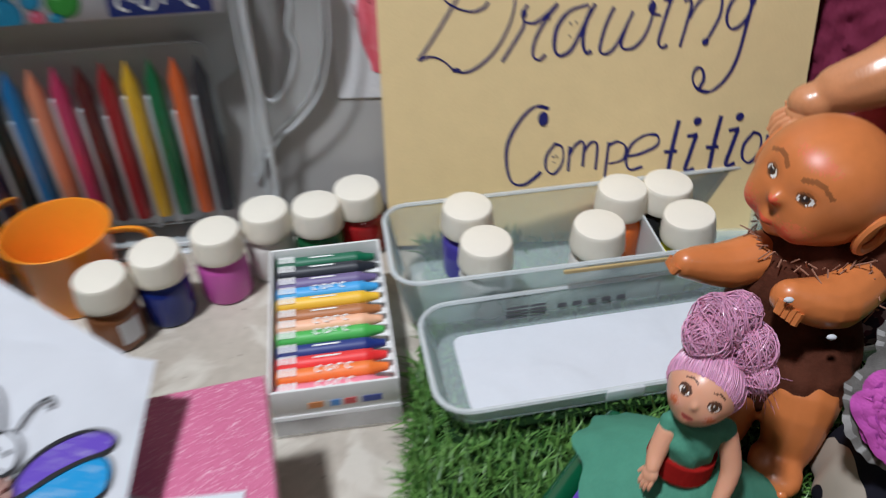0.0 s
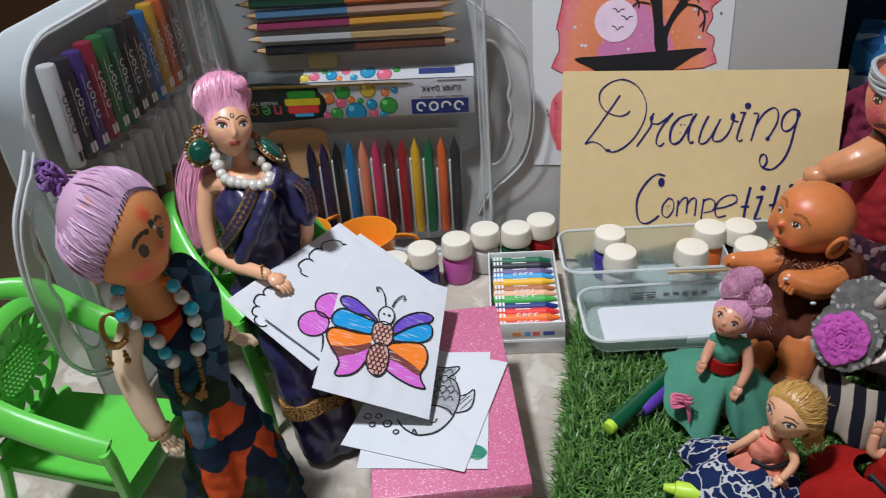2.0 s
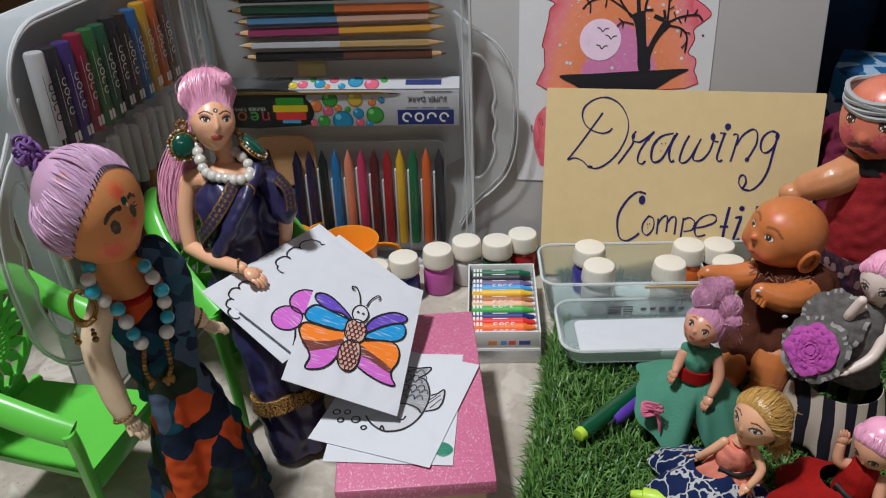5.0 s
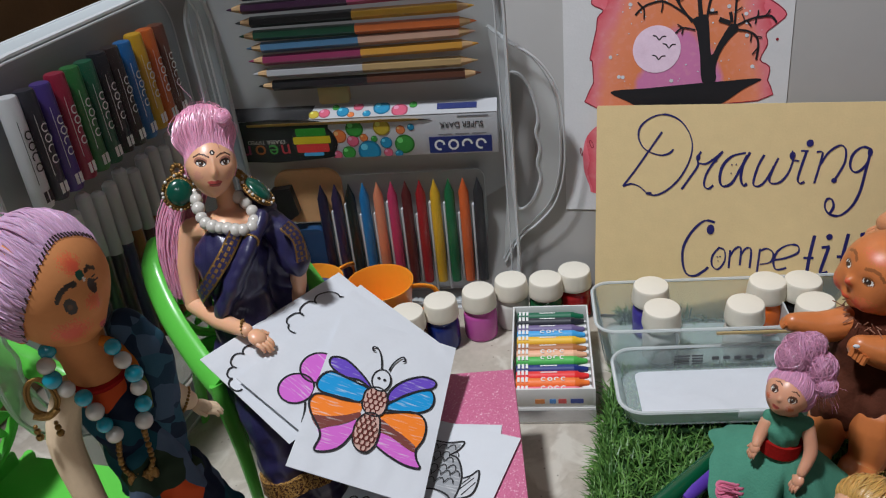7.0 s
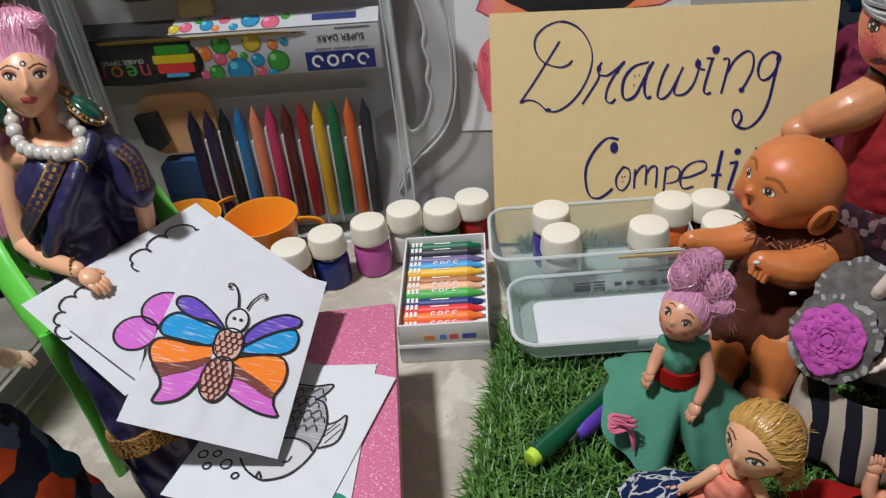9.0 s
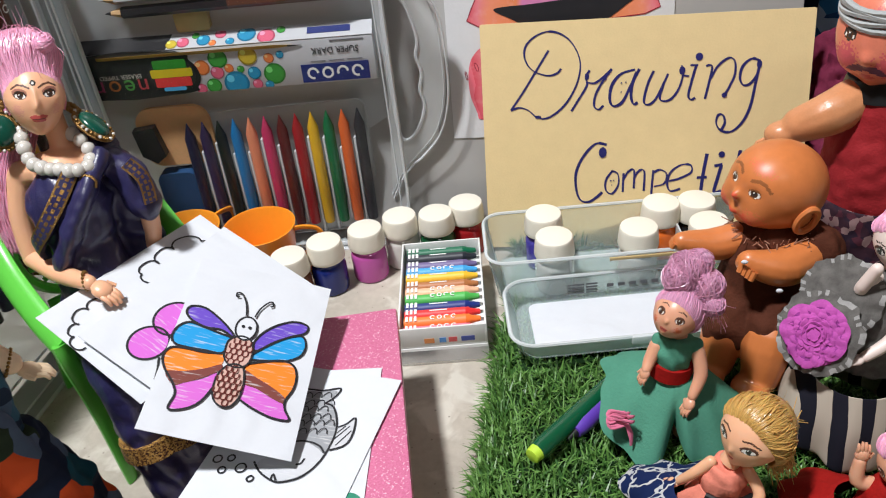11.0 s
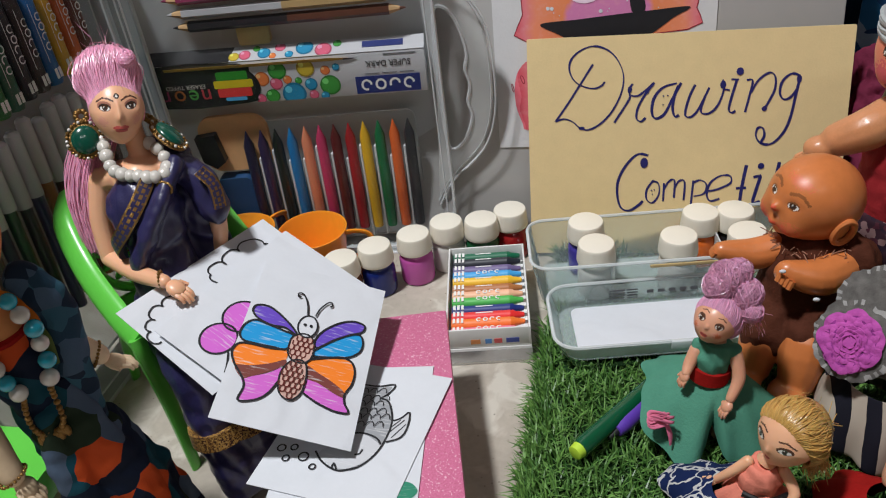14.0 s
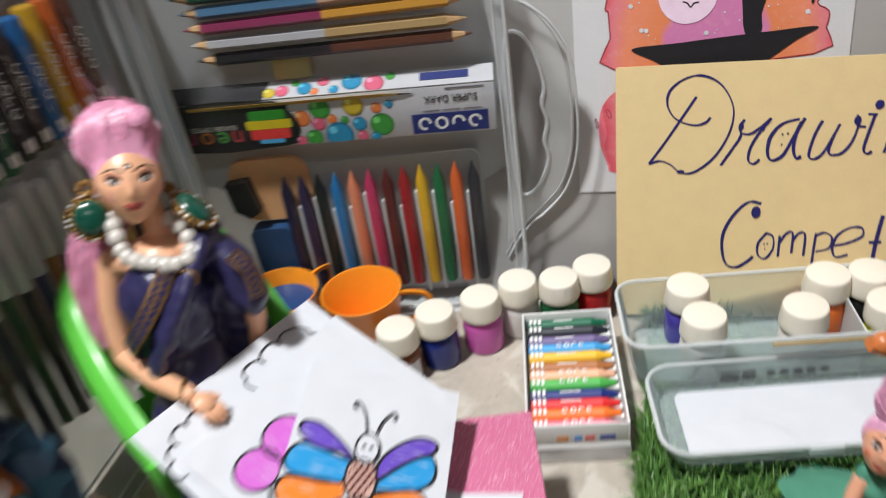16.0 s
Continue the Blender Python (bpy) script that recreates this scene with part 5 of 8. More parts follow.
def tenths(*pts):
    """Points on the sheet in tenths of a millimetre."""
    return [(x / 1e4, y / 1e4) for x, y in pts]

violet_l = tenths((265, 569), (206, 595), (132, 590), (59, 614), (25, 653), (37, 693), (104, 700), (193, 649), (263, 588))
sky_l = tenths((261, 555), (204, 574), (126, 588), (56, 598), (14, 560), (2, 499), (28, 460), (88, 455), (174, 460), (245, 468))
orange_l = tenths((243, 464), (163, 448), (75, 447), (15, 432), (-2, 377), (30, 307), (109, 327), (193, 361), (258, 404))
brown_l = tenths((33, 304), (109, 327), (192, 364), (255, 405), (260, 374), (198, 314), (126, 266), (83, 244))
magenta_l = tenths((83, 244), (126, 266), (199, 309), (252, 354), (253, 278), (223, 193), (174, 145), (101, 121), (107, 195))
edge_l = tenths((243, 464), (163, 448), (75, 447), (15, 432), (-2, 377), (27, 315), (81, 252), (106, 200), (101, 121), (174, 142), (223, 193), (254, 274))
violet_r = tenths((369, 564), (401, 639), (464, 706), (535, 744), (597, 734), (592, 688), (530, 648), (457, 589), (389, 520))
sky_r = tenths((379, 498), (458, 586), (530, 646), (584, 665), (610, 619), (601, 555), (549, 508), (479, 486), (379, 466))
orange_r = tenths((373, 440), (444, 472), (521, 499), (576, 485), (602, 429), (601, 356), (576, 297), (509, 338), (446, 363), (371, 403))
brown_r = tenths((367, 402), (428, 376), (508, 343), (572, 304), (575, 271), (521, 284), (441, 318), (373, 332))
magenta_r = tenths((373, 332), (441, 318), (521, 284), (573, 270), (587, 240), (614, 192), (541, 185), (451, 209), (387, 241))
edge_r = tenths((373, 440), (444, 472), (521, 499), (576, 485), (602, 429), (601, 356), (578, 288), (587, 240), (614, 192), (541, 185), (451, 209), (384, 240))
chest = tenths((251, 504), (258, 548), (300, 581), (347, 573), (373, 524), (375, 450), (347, 410), (298, 404), (259, 441))
tail = tenths((292, 409), (350, 413), (375, 342), (376, 255), (354, 201), (323, 183), (281, 201), (256, 254), (255, 341))
horn_l = tenths((299, 705), (280, 780), (249, 833), (222, 834), (226, 810), (240, 815))
horn_r = tenths((339, 709), (351, 763), (379, 814), (400, 826), (408, 804), (396, 795))
for c, pts in (("violet", violet_l), ("sky", sky_l), ("orange", orange_l), ("brown", brown_l), ("magenta", magenta_l), ("violet", violet_r), ("sky", sky_r), ("orange", orange_r), ("brown", brown_r), ("magenta", magenta_r)):
    bm = bmesh.new()
    blot(bm, pts, 0.0004 if c == "brown" else 0.0003, 4)
    part("wing_colour", bm, FELT[c], bfly, smooth=False)
for upper, lower, rim in ((violet_l, sky_l, edge_l), (violet_r, sky_r, edge_r)):
    inked(bfly, "wing_outline", [(upper, True), (lower, True), (rim, False)], 0.0011, 0.0007)
bm = bmesh.new()
blot(bm, chest, 0.0008)
blot(bm, tail, 0.00085)
part("body_colour", bm, mat("body_tan", (0.62, 0.40, 0.34), 0.6, vary=0.1), bfly, smooth=False)
scales = []
for shape in (chest, tail):
    x0, x1, y0, y1 = min(p[0] for p in shape), max(p[0] for p in shape), min(p[1] for p in shape), max(p[1] for p in shape)
    for j in range(int((y1 - y0) / 0.0030)):
        for i in range(4):
            x, y = x0 + 0.0014 + 0.0027 * i + (0.0013 if j % 2 else 0), y0 + 0.0020 + 0.0030 * j
            if ((x - (x0 + x1) / 2) / (x1 - x0) * 2) ** 2 + ((y - (y0 + y1) / 2) / (y1 - y0) * 2) ** 2 < 0.72:
                scales.append(([(x - 0.0012, y + 0.0014), (x - 0.0011, y - 0.0008), (x, y - 0.0014), (x + 0.0011, y - 0.0008), (x + 0.0012, y + 0.0014)], False))
inked(bfly, "body_hatching", scales, 0.0006, 0.0010, mat("brown_ink", (0.13, 0.03, 0.025), 0.6))
HX, HY, HW, HH = 0.0315, 0.0633, 0.0049, 0.007
inked(bfly, "body_outline", [(chest, True), (tail, True), ([(HX + HW * math.cos(t), HY + HH * math.sin(t)) for t in [2 * math.pi * i / 12 for i in range(12)]], True), (horn_l, False), (horn_r, False)], 0.0009, 0.0011)
bm = bmesh.new()
disc(bm, HX, HY, HW, 0.0009, n=20, ry=HH)
part("face", bm, M_PAPER, bfly, smooth=False)
bm = bmesh.new()
for s in (-1, 1):
    disc(bm, HX + 0.0016 * s, HY + 0.0006, 0.0009, 0.0013, n=10)
part("eye_dots", bm, M_INK, bfly, smooth=False)

# fish sheet and the sheets under it, flat on the table
for a, b, c in (((-0.1225, 0.1045, 0.0606), (-0.0537, 0.1140, 0.0606), (-0.1337, 0.1955, 0.0606)),):
    under, w, h = sheet("blank_drawing", (a, b, c), "white sheet lying under the fish drawing with a green dab")
    bm = bmesh.new()
    blot(bm, ragged(w - 0.0055, 0.011, 0.0045, 0.0050, 12, 0.15), 0.0003, 3)
    part("green_dab", bm, felt_fill("felt_green", (0.02, 0.22, 0.13), 0.3), under, smooth=False)
fish, w, h = sheet("fish_drawing", ((-0.1359, 0.1185, 0.0614), (-0.0652, 0.1095, 0.0614), (-0.1252, 0.2050, 0.0614)), "white sheet with a fish sketched in black ink")
M_HATCH, M_PALEHATCH = felt_fill("pencil_shading", (0.30, 0.31, 0.33), 0.9), felt_fill("pale_shading", (0.56, 0.57, 0.60), 0.6)
bm = bmesh.new()
blot(bm, [(0.017, 0.066), (0.0276, 0.0708), (0.0363, 0.0717), (0.043, 0.074), (0.0428, 0.068), (0.0497, 0.057), (0.0533, 0.046), (0.0521, 0.0366), (0.0434, 0.0405), (0.0376, 0.0399), (0.030, 0.036), (0.020, 0.045)], 0.0003, 3)
part("fish_shading", bm, M_HATCH, fish, smooth=False)
bm = bmesh.new()
blot(bm, [(0.025, 0.0241), (0.036, 0.0187), (0.0412, 0.0188), (0.048, 0.0235), (0.0528, 0.0328), (0.0523, 0.0363), (0.0434, 0.0405), (0.0377, 0.0396), (0.0314, 0.0331)], 0.00035, 3)
blot(bm, [(0.0527, 0.0521), (0.0559, 0.0548), (0.0586, 0.059), (0.061, 0.0498), (0.060, 0.0428), (0.0542, 0.0386)], 0.0003, 2)
part("face_shading", bm, M_PALEHATCH, fish, smooth=False)
lines = [([(0.0234, 0.0255), (0.029, 0.0205), (0.0365, 0.0175), (0.0415, 0.018), (0.0484, 0.0226), (0.0528, 0.0328), (0.0533, 0.0459), (0.0508, 0.0552), (0.0455, 0.0635), (0.0408, 0.0648)], False),
         ([(0.0200, 0.0690), (0.0272, 0.0718), (0.036, 0.0725), (0.0441, 0.0756), (0.0436, 0.0697), (0.0405, 0.0647)], False), ([(0.0527, 0.0521), (0.0559, 0.0548), (0.0586, 0.059), (0.061, 0.0498), (0.060, 0.0428), (0.0542, 0.0386)], False),
         ([(0.0300, 0.0330), (0.0334, 0.0365), (0.0373, 0.0402), (0.0432, 0.0412), (0.0492, 0.0397), (0.0524, 0.0366)], False), ([(0.0427, 0.0279), (0.0448, 0.0289), (0.0452, 0.0318)], False), ([(0.0356, 0.0173), (0.0353, 0.0208), (0.038, 0.0179)], False)]
inked(fish, "fish_outline", lines, 0.0010, 0.0005, per=4)
lines = [([(0.0537, 0.0451), (0.0579, 0.0539)], False), ([(0.0558, 0.0418), (0.0596, 0.0514)], False), ([(0.0535, 0.0485), (0.0560, 0.0535)], False)]
for j in range(6):
    for i in range(7):
        x, y = 0.0215 + 0.0046 * i + (0.0023 if j % 2 else 0) + 0.0010 * j, 0.0660 - 0.0044 * j + 0.0010 * i
        if 0.012 < x < 0.0500 - 0.18 * max(0, y - 0.055) * 3:
            lines.append(([(x - 0.0022, y - 0.0012), (x - 0.0013, y + 0.0010), (x, y + 0.0018), (x + 0.0013, y + 0.0010), (x + 0.0022, y - 0.0012)], False))
inked(fish, "fish_hatching", lines, 0.0005, 0.0005, per=3)
inked(fish, "bubbles", [([(x + r * math.cos(t), y + r * math.sin(t)) for t in [2 * math.pi * i / 8 for i in range(8)]], True) for x, y, r in ((0.0063, 0.0232, 0.0020), (0.0123, 0.0250, 0.0017), (0.0113, 0.0180, 0.0017), (0.0193, 0.0209, 0.0024), (0.0262, 0.0164, 0.0015))], 0.0008, 0.0005, per=3)

# ---- pens lying on the grass ----
def bar(name, a, b, steps, label, category, group=""):
    """A pen along a line; steps are (share, radius, material, part)."""
    a, b = Vector(a), Vector(b)
    ob = base(name, Matrix.Translation(a), label, category, group)
    for (s0, r0, s1, r1, m, pn) in steps:
        bm = bmesh.new()
        tube(bm, [(b - a) * s0, (b - a) * (s0 + (s1 - s0) * 0.04), (b - a) * (s0 + (s1 - s0) * 0.96), (b - a) * s1], [r0 * 0.9, r0, r1, r1 * 0.9], per=1, seg=16)
        part(pn, bm, m, ob)
    return ob


M_PENG = mat("dark_green_barrel", (0.006, 0.085, 0.035), 0.25, vary=0.05, coat=0.4)
M_LIME = mat("lime_plug", (0.55, 0.80, 0.06), 0.4)
M_PURP = mat("purple_barrel", (0.12, 0.05, 0.42), 0.3, coat=0.3)
bar("green_marker", (0.0075, 0.1925, 0.0165), (0.062, 0.2680, 0.0165), ((0.0, 0.0040, 0.05, 0.0046, M_LIME, "end_plug"), (0.045, 0.0052, 1.0, 0.0052, M_PENG, "barrel")), "dark green felt marker with a lime end lying on the grass", "marker")
bar("purple_marker", (0.0245, 0.2075, 0.0140), (0.066, 0.2660, 0.0150), ((0.0, 0.0012, 0.10, 0.0024, M_INK, "nib"), (0.09, 0.0035, 0.16, 0.0046, M_PURP, "collar"), (0.16, 0.0048, 1.0, 0.0048, M_PURP, "barrel")), "purple felt marker lying open on the grass", "marker")
bar("lime_highlighter", (0.040, 0.1525, 0.0160), (0.066, 0.1500, 0.0160), ((0.0, 0.0022, 0.25, 0.0034, M_LIME, "neck"), (0.25, 0.0052, 1.0, 0.0052, M_LIME, "cap")), "ribbed lime green pen cap lying on the grass", "pen cap")

# ---- artificial grass mat ----
GX0, GX1, GY0, GY1 = -0.017, 0.330, 0.055, 0.425
bm = bmesh.new()
brick(bm, GX1 - GX0, GY1 - GY0, 0.003, pose((GX0 + GX1) / 2, (GY0 + GY1) / 2, 0.0003))
thing("turf_backing", bm, mat("turf_back", (0.012, 0.035, 0.010), 0.9), "dark green woven backing of the grass mat", "mat", smooth=False)
N = 34000
r = np.random.RandomState(7)
gx, gy = r.uniform(GX0, GX1, N), r.uniform(GY0, GY1, N)
# the near-left edge is ragged and denser
edge_n = 3000
gx[:edge_n] = GX0 + np.abs(r.normal(0, 0.007, edge_n)) - 0.002
az, lean, ln, wd = r.uniform(0, 2 * np.pi, N), r.uniform(0.3, 1.35, N), r.uniform(0.008, 0.0165, N), r.uniform(0.0008, 0.0015, N)
az[:edge_n] = r.uniform(0.5 * np.pi, 1.5 * np.pi, edge_n)
# blades are pressed flat under the box and its lid
flat = np.zeros(N, bool)
for place, deep in ((TURN, 0.058), (LID, 0.058)):
    inv = np.array(place.inverted())
    u, v = inv[0, 0] * gx + inv[0, 1] * gy + inv[0, 3], inv[1, 0] * gx + inv[1, 1] * gy + inv[1, 3]
    flat |= (u > 0) & (u < 0.2) & (v > 0) & (v < deep)
ln[flat] *= 0.3
dx, dy = np.cos(az), np.sin(az)
V = np.zeros((N, 5, 3))
for k, (s, ww) in enumerate(((0.0, 1.0), (0.0, -1.0), (0.55, 0.8), (0.55, -0.8), (1.0, 0.0))):
    bend = lean * (0.55 + 0.45 * s)
    V[:, k, 0] = gx + dx * ln * s * np.sin(bend) - dy * wd * ww * 0.5
    V[:, k, 1] = gy + dy * ln * s * np.sin(bend) + dx * wd * ww * 0.5
    V[:, k, 2] = 0.003 + ln * s * np.cos(bend)
F = [f for i in range(N) for f in ((5 * i, 5 * i + 1, 5 * i + 3, 5 * i + 2), (5 * i + 2, 5 * i + 3, 5 * i + 4))]
me = bpy.data.meshes.new("grass")
me.from_pydata(V.reshape(-1, 3).tolist(), [], F)
m_grass, nt, b = nodes_of("grass_blade")
geo, rp = nt.nodes.new("ShaderNodeNewGeometry"), nt.nodes.new("ShaderNodeValToRGB")
rp.color_ramp.elements[0].color, rp.color_ramp.elements[1].color = (0.030, 0.105, 0.016, 1), (0.17, 0.34, 0.075, 1)
nt.links.new(geo.outputs["Random Per Island"], rp.inputs[0])
nt.links.new(rp.outputs[0], b.inputs["Base Color"])
b.inputs["Roughness"].default_value = 0.42
me.materials.append(m_grass)
tagged(new("grass", me), "bright green artificial grass with short bent blades", "artificial grass", kind="stuff")

# ---- dolls ----
def cells(name, colours, scale, rough=0.75, bump=0.15):
    """Printed cloth: patches of a few colours."""
    m, nt, b = nodes_of(name)
    tc, vo, sp, rp = (nt.nodes.new(k) for k in ("ShaderNodeTexCoord", "ShaderNodeTexVoronoi", "ShaderNodeSeparateColor", "ShaderNodeValToRGB"))
    vo.inputs["Scale"].default_value = scale
    vo.inputs["Randomness"].default_value = 1.0
    rp.color_ramp.interpolation = "CONSTANT"
    while len(rp.color_ramp.elements) < len(colours):
        rp.color_ramp.elements.new(0.5)
    for k, c in enumerate(colours):
        rp.color_ramp.elements[k].position, rp.color_ramp.elements[k].color = k / len(colours), (*c, 1)
    wp = nt.nodes.new("ShaderNodeTexNoise")
    wp.inputs["Scale"].default_value = scale * 0.7
    ad = nt.nodes.new("ShaderNodeVectorMath")
    ad.operation = "MULTIPLY_ADD"
    ad.inputs[1].default_value = (0.6 / scale,) * 3
    nt.links.new(tc.outputs["Object"], wp.inputs["Vector"])
    nt.links.new(wp.outputs["Color"], ad.inputs[0])
    nt.links.new(tc.outputs["Object"], ad.inputs[2])
    nt.links.new(ad.outputs[0], vo.inputs["Vector"])
    nt.links.new(vo.outputs["Color"], sp.inputs[0])
    nt.links.new(sp.outputs[0], rp.inputs[0])
    nt.links.new(rp.outputs[0], b.inputs["Base Color"])
    b.inputs["Roughness"].default_value = rough
    b.inputs["Specular IOR Level"].default_value = 0.15
    wv, bp = nt.nodes.new("ShaderNodeTexNoise"), nt.nodes.new("ShaderNodeBump")
    wv.inputs["Scale"].default_value = 900
    bp.inputs["Strength"].default_value, bp.inputs["Distance"].default_value = bump, 0.001
    nt.links.new(tc.outputs["Object"], wv.inputs["Vector"])
    nt.links.new(wv.outputs["Fac"], bp.inputs["Height"])
    nt.links.new(bp.outputs[0], b.inputs["Normal"])
    return m


def hair(name, colour, rough=0.3):
    """Doll's hair: shiny strands, each of its own tint."""
    m, nt, b = nodes_of(name)
    geo, rp = nt.nodes.new("ShaderNodeNewGeometry"), nt.nodes.new("ShaderNodeValToRGB")
    rp.color_ramp.elements[0].color, rp.color_ramp.elements[1].color = (*[0.78 * c for c in colour], 1), (*[min(1, 1.2 * c) for c in colour], 1)
    nt.links.new(geo.outputs["Random Per Island"], rp.inputs[0])
    nt.links.new(rp.outputs[0], b.inputs["Base Color"])
    b.inputs["Roughness"].default_value = rough
    b.inputs["Subsurface Weight"].default_value = 0.1
    b.inputs["Subsurface Scale"].default_value = 0.002
    return m


def veins(name, ground, line, scale, width, rough=0.75):
    """Cloth printed with thin crooked lines."""
    m, nt, b = nodes_of(name)
    tc, nz, ad, vo, rp = (nt.nodes.new(k) for k in ("ShaderNodeTexCoord", "ShaderNodeTexNoise", "ShaderNodeVectorMath", "ShaderNodeTexVoronoi", "ShaderNodeValToRGB"))
    nz.inputs["Scale"].default_value = scale * 1.3
    ad.operation, ad.inputs[1].default_value = "MULTIPLY_ADD", (1.2 / scale,) * 3
    vo.feature = "DISTANCE_TO_EDGE"
    vo.inputs["Scale"].default_value = scale
    rp.color_ramp.interpolation = "CONSTANT"
    rp.color_ramp.elements[0].color, rp.color_ramp.elements[1].color = (*line, 1), (*ground, 1)
    rp.color_ramp.elements[1].position = width
    nt.links.new(tc.outputs["Object"], nz.inputs["Vector"])
    nt.links.new(nz.outputs["Color"], ad.inputs[0])
    nt.links.new(tc.outputs["Object"], ad.inputs[2])
    nt.links.new(ad.outputs[0], vo.inputs["Vector"])
    nt.links.new(vo.outputs["Distance"], rp.inputs[0])
    nt.links.new(rp.outputs[0], b.inputs["Base Color"])
    b.inputs["Roughness"].default_value = rough
    b.inputs["Specular IOR Level"].default_value = 0.15
    return m


M_GOLD = mat("old_gold", (0.30, 0.17, 0.05), 0.35, metal=0.8, vary=0.3, grain=300, bump=0.5)
M_PEARL = mat("pearl", (0.60, 0.57, 0.52), 0.22, vary=0.03, bump=0, coat=1.0, sheen=0.3)
M_TEAL = mat("teal_bead", (0.02, 0.36, 0.50), 0.15, vary=0.1, bump=0, coat=0.6)
M_EMERALD = mat("emerald", (0.005, 0.07, 0.045), 0.2, bump=0, coat=0.5)
M_PINKHAIR = hair("pink_hair", (0.80, 0.36, 0.52))
M_LILAC = hair("lilac_hair", (0.54, 0.33, 0.49), 0.5)
M_CURL = hair("rose_curls", (0.64, 0.30, 0.45))
M_BLONDE = hair("blonde_hair", (0.56, 0.32, 0.09))
M_FAIR = mat("fair_vinyl", (0.80, 0.435, 0.26), 0.35, vary=0.03, bump=0.02, sss=0.15)
M_WHITEFACE = mat("white_vinyl", (0.80, 0.66, 0.60), 0.4, vary=0.03, bump=0.02)
M_DARKEYE = mat("painted_dark", (0.03, 0.018, 0.015), 0.3, bump=0)
M_LIP = mat("painted_lip", (0.55, 0.09, 0.08), 0.4, bump=0)
M_BLUSH = mat("painted_blush", (0.74, 0.11, 0.05), 0.5, bump=0)
M_NAVY = mat("navy_silk", (0.036, 0.033, 0.105), 0.32, vary=0.25, grain=120, coarse=55, bump=0.15, spec=0.6, dark=(0.004, 0.003, 0.020))
M_PATCH = cells("patchwork_print", ((0.008, 0.014, 0.034), (0.55, 0.075, 0.016), (0.010, 0.020, 0.045), (0.010, 0.065, 0.095), (0.075, 0.11, 0.17), (0.020, 0.035, 0.020)), 58)
M_SHAWL = cells("shawl_print", ((0.020, 0.050, 0.085), (0.035, 0.10, 0.15), (0.06, 0.10, 0.16), (0.012, 0.025, 0.05)), 130)
M_DRESS = mat("green_cotton", (0.085, 0.27, 0.185), 0.85, vary=0.12, grain=100, bump=0.3)
M_REDCLOTH = mat("red_cotton", (0.33, 0.010, 0.008), 0.8, vary=0.25, grain=100, bump=0.3)
M_BROWNCLOTH = mat("brown_cotton", (0.085, 0.026, 0.014), 0.85, vary=0.25, grain=80, bump=0.4)
M_FLORAL = veins("navy_leaf_print", (0.008, 0.018, 0.075), (0.50, 0.50, 0.50), 85, 0.045)
M_BORDER = cells("gold_woven_border", ((0.34, 0.19, 0.05), (0.05, 0.02, 0.015), (0.42, 0.25, 0.08), (0.10, 0.045, 0.02), (0.30, 0.16, 0.04)), 1500, 0.45, 0.5)
M_PEACH = mat("peach_cotton", (0.75, 0.24, 0.17), 0.8, vary=0.12, grain=100, bump=0.3)
M_LACE = mat("grey_lace", (0.17, 0.16, 0.15), 0.8, vary=0.5, grain=420, coarse=230, bump=0.6, dark=(0.004, 0.003, 0.003))
M_ROSE = mat("rose_cloth", (0.52, 0.10, 0.40), 0.75, vary=0.3, grain=150, coarse=70, bump=0.3, dark=(0.24, 0.035, 0.22))
M_ROSEFOLD = mat("rose_fold", (0.30, 0.045, 0.27), 0.75, vary=0.3, grain=150, bump=0.3)
M_EYEWHITE = mat("eye_white", (0.78, 0.76, 0.73), 0.3, vary=0.02, bump=0)
M_IRIS = mat("brown_iris", (0.11, 0.05, 0.025), 0.25, bump=0)
M_BLUEIRIS = mat("grey_green_iris", (0.07, 0.10, 0.08), 0.25, bump=0)
M_BROW = mat("painted_brow", (0.09, 0.035, 0.02), 0.5, bump=0)
M_SMEAR = mat("red_smear", (0.76, 0.17, 0.06), 0.55, vary=0.2, bump=0)
M_ROUGE = mat("pale_rouge", (0.76, 0.36, 0.26), 0.4, vary=0.1, bump=0)
M_HONEY = mat("soft_blush", (0.68, 0.17, 0.065), 0.4, vary=0.1, bump=0)
m_zebra, nt, b = nodes_of("zebra_cloth")
tc, wv, rp = (nt.nodes.new(k) for k in ("ShaderNodeTexCoord", "ShaderNodeTexWave", "ShaderNodeValToRGB"))
wv.wave_type, wv.bands_direction = "BANDS", "X"
wv.inputs["Scale"].default_value, wv.inputs["Distortion"].default_value, wv.inputs["Detail Scale"].default_value = 27, 1.0, 1.5
rp.color_ramp.interpolation = "CONSTANT"
rp.color_ramp.elements[0].color, rp.color_ramp.elements[1].color = (0.012, 0.012, 0.02, 1), (0.44, 0.38, 0.31, 1)
rp.color_ramp.elements[1].position = 0.5
nt.links.new(tc.outputs["Object"], wv.inputs["Vector"])
nt.links.new(wv.outputs["Color"], rp.inputs[0])
nt.links.new(rp.outputs[0], b.inputs["Base Color"])
b.inputs["Roughness"].default_value = 0.8
b.inputs["Specular IOR Level"].default_value = 0.15


LOOK = []


def k(m):
    """The place of a material in the doll that is being made."""
    if m not in LOOK:
        LOOK.append(m)
    return LOOK.index(m)


def doll(name, foot, bm, label):
    """One mesh, its origin at its foot."""
    bmesh.ops.translate(bm, vec=-Vector(foot), verts=bm.verts[:])
    ob = thing(name, bm, LOOK[:], label, "doll", at=Matrix.Translation(foot))
    LOOK.clear()
    return ob


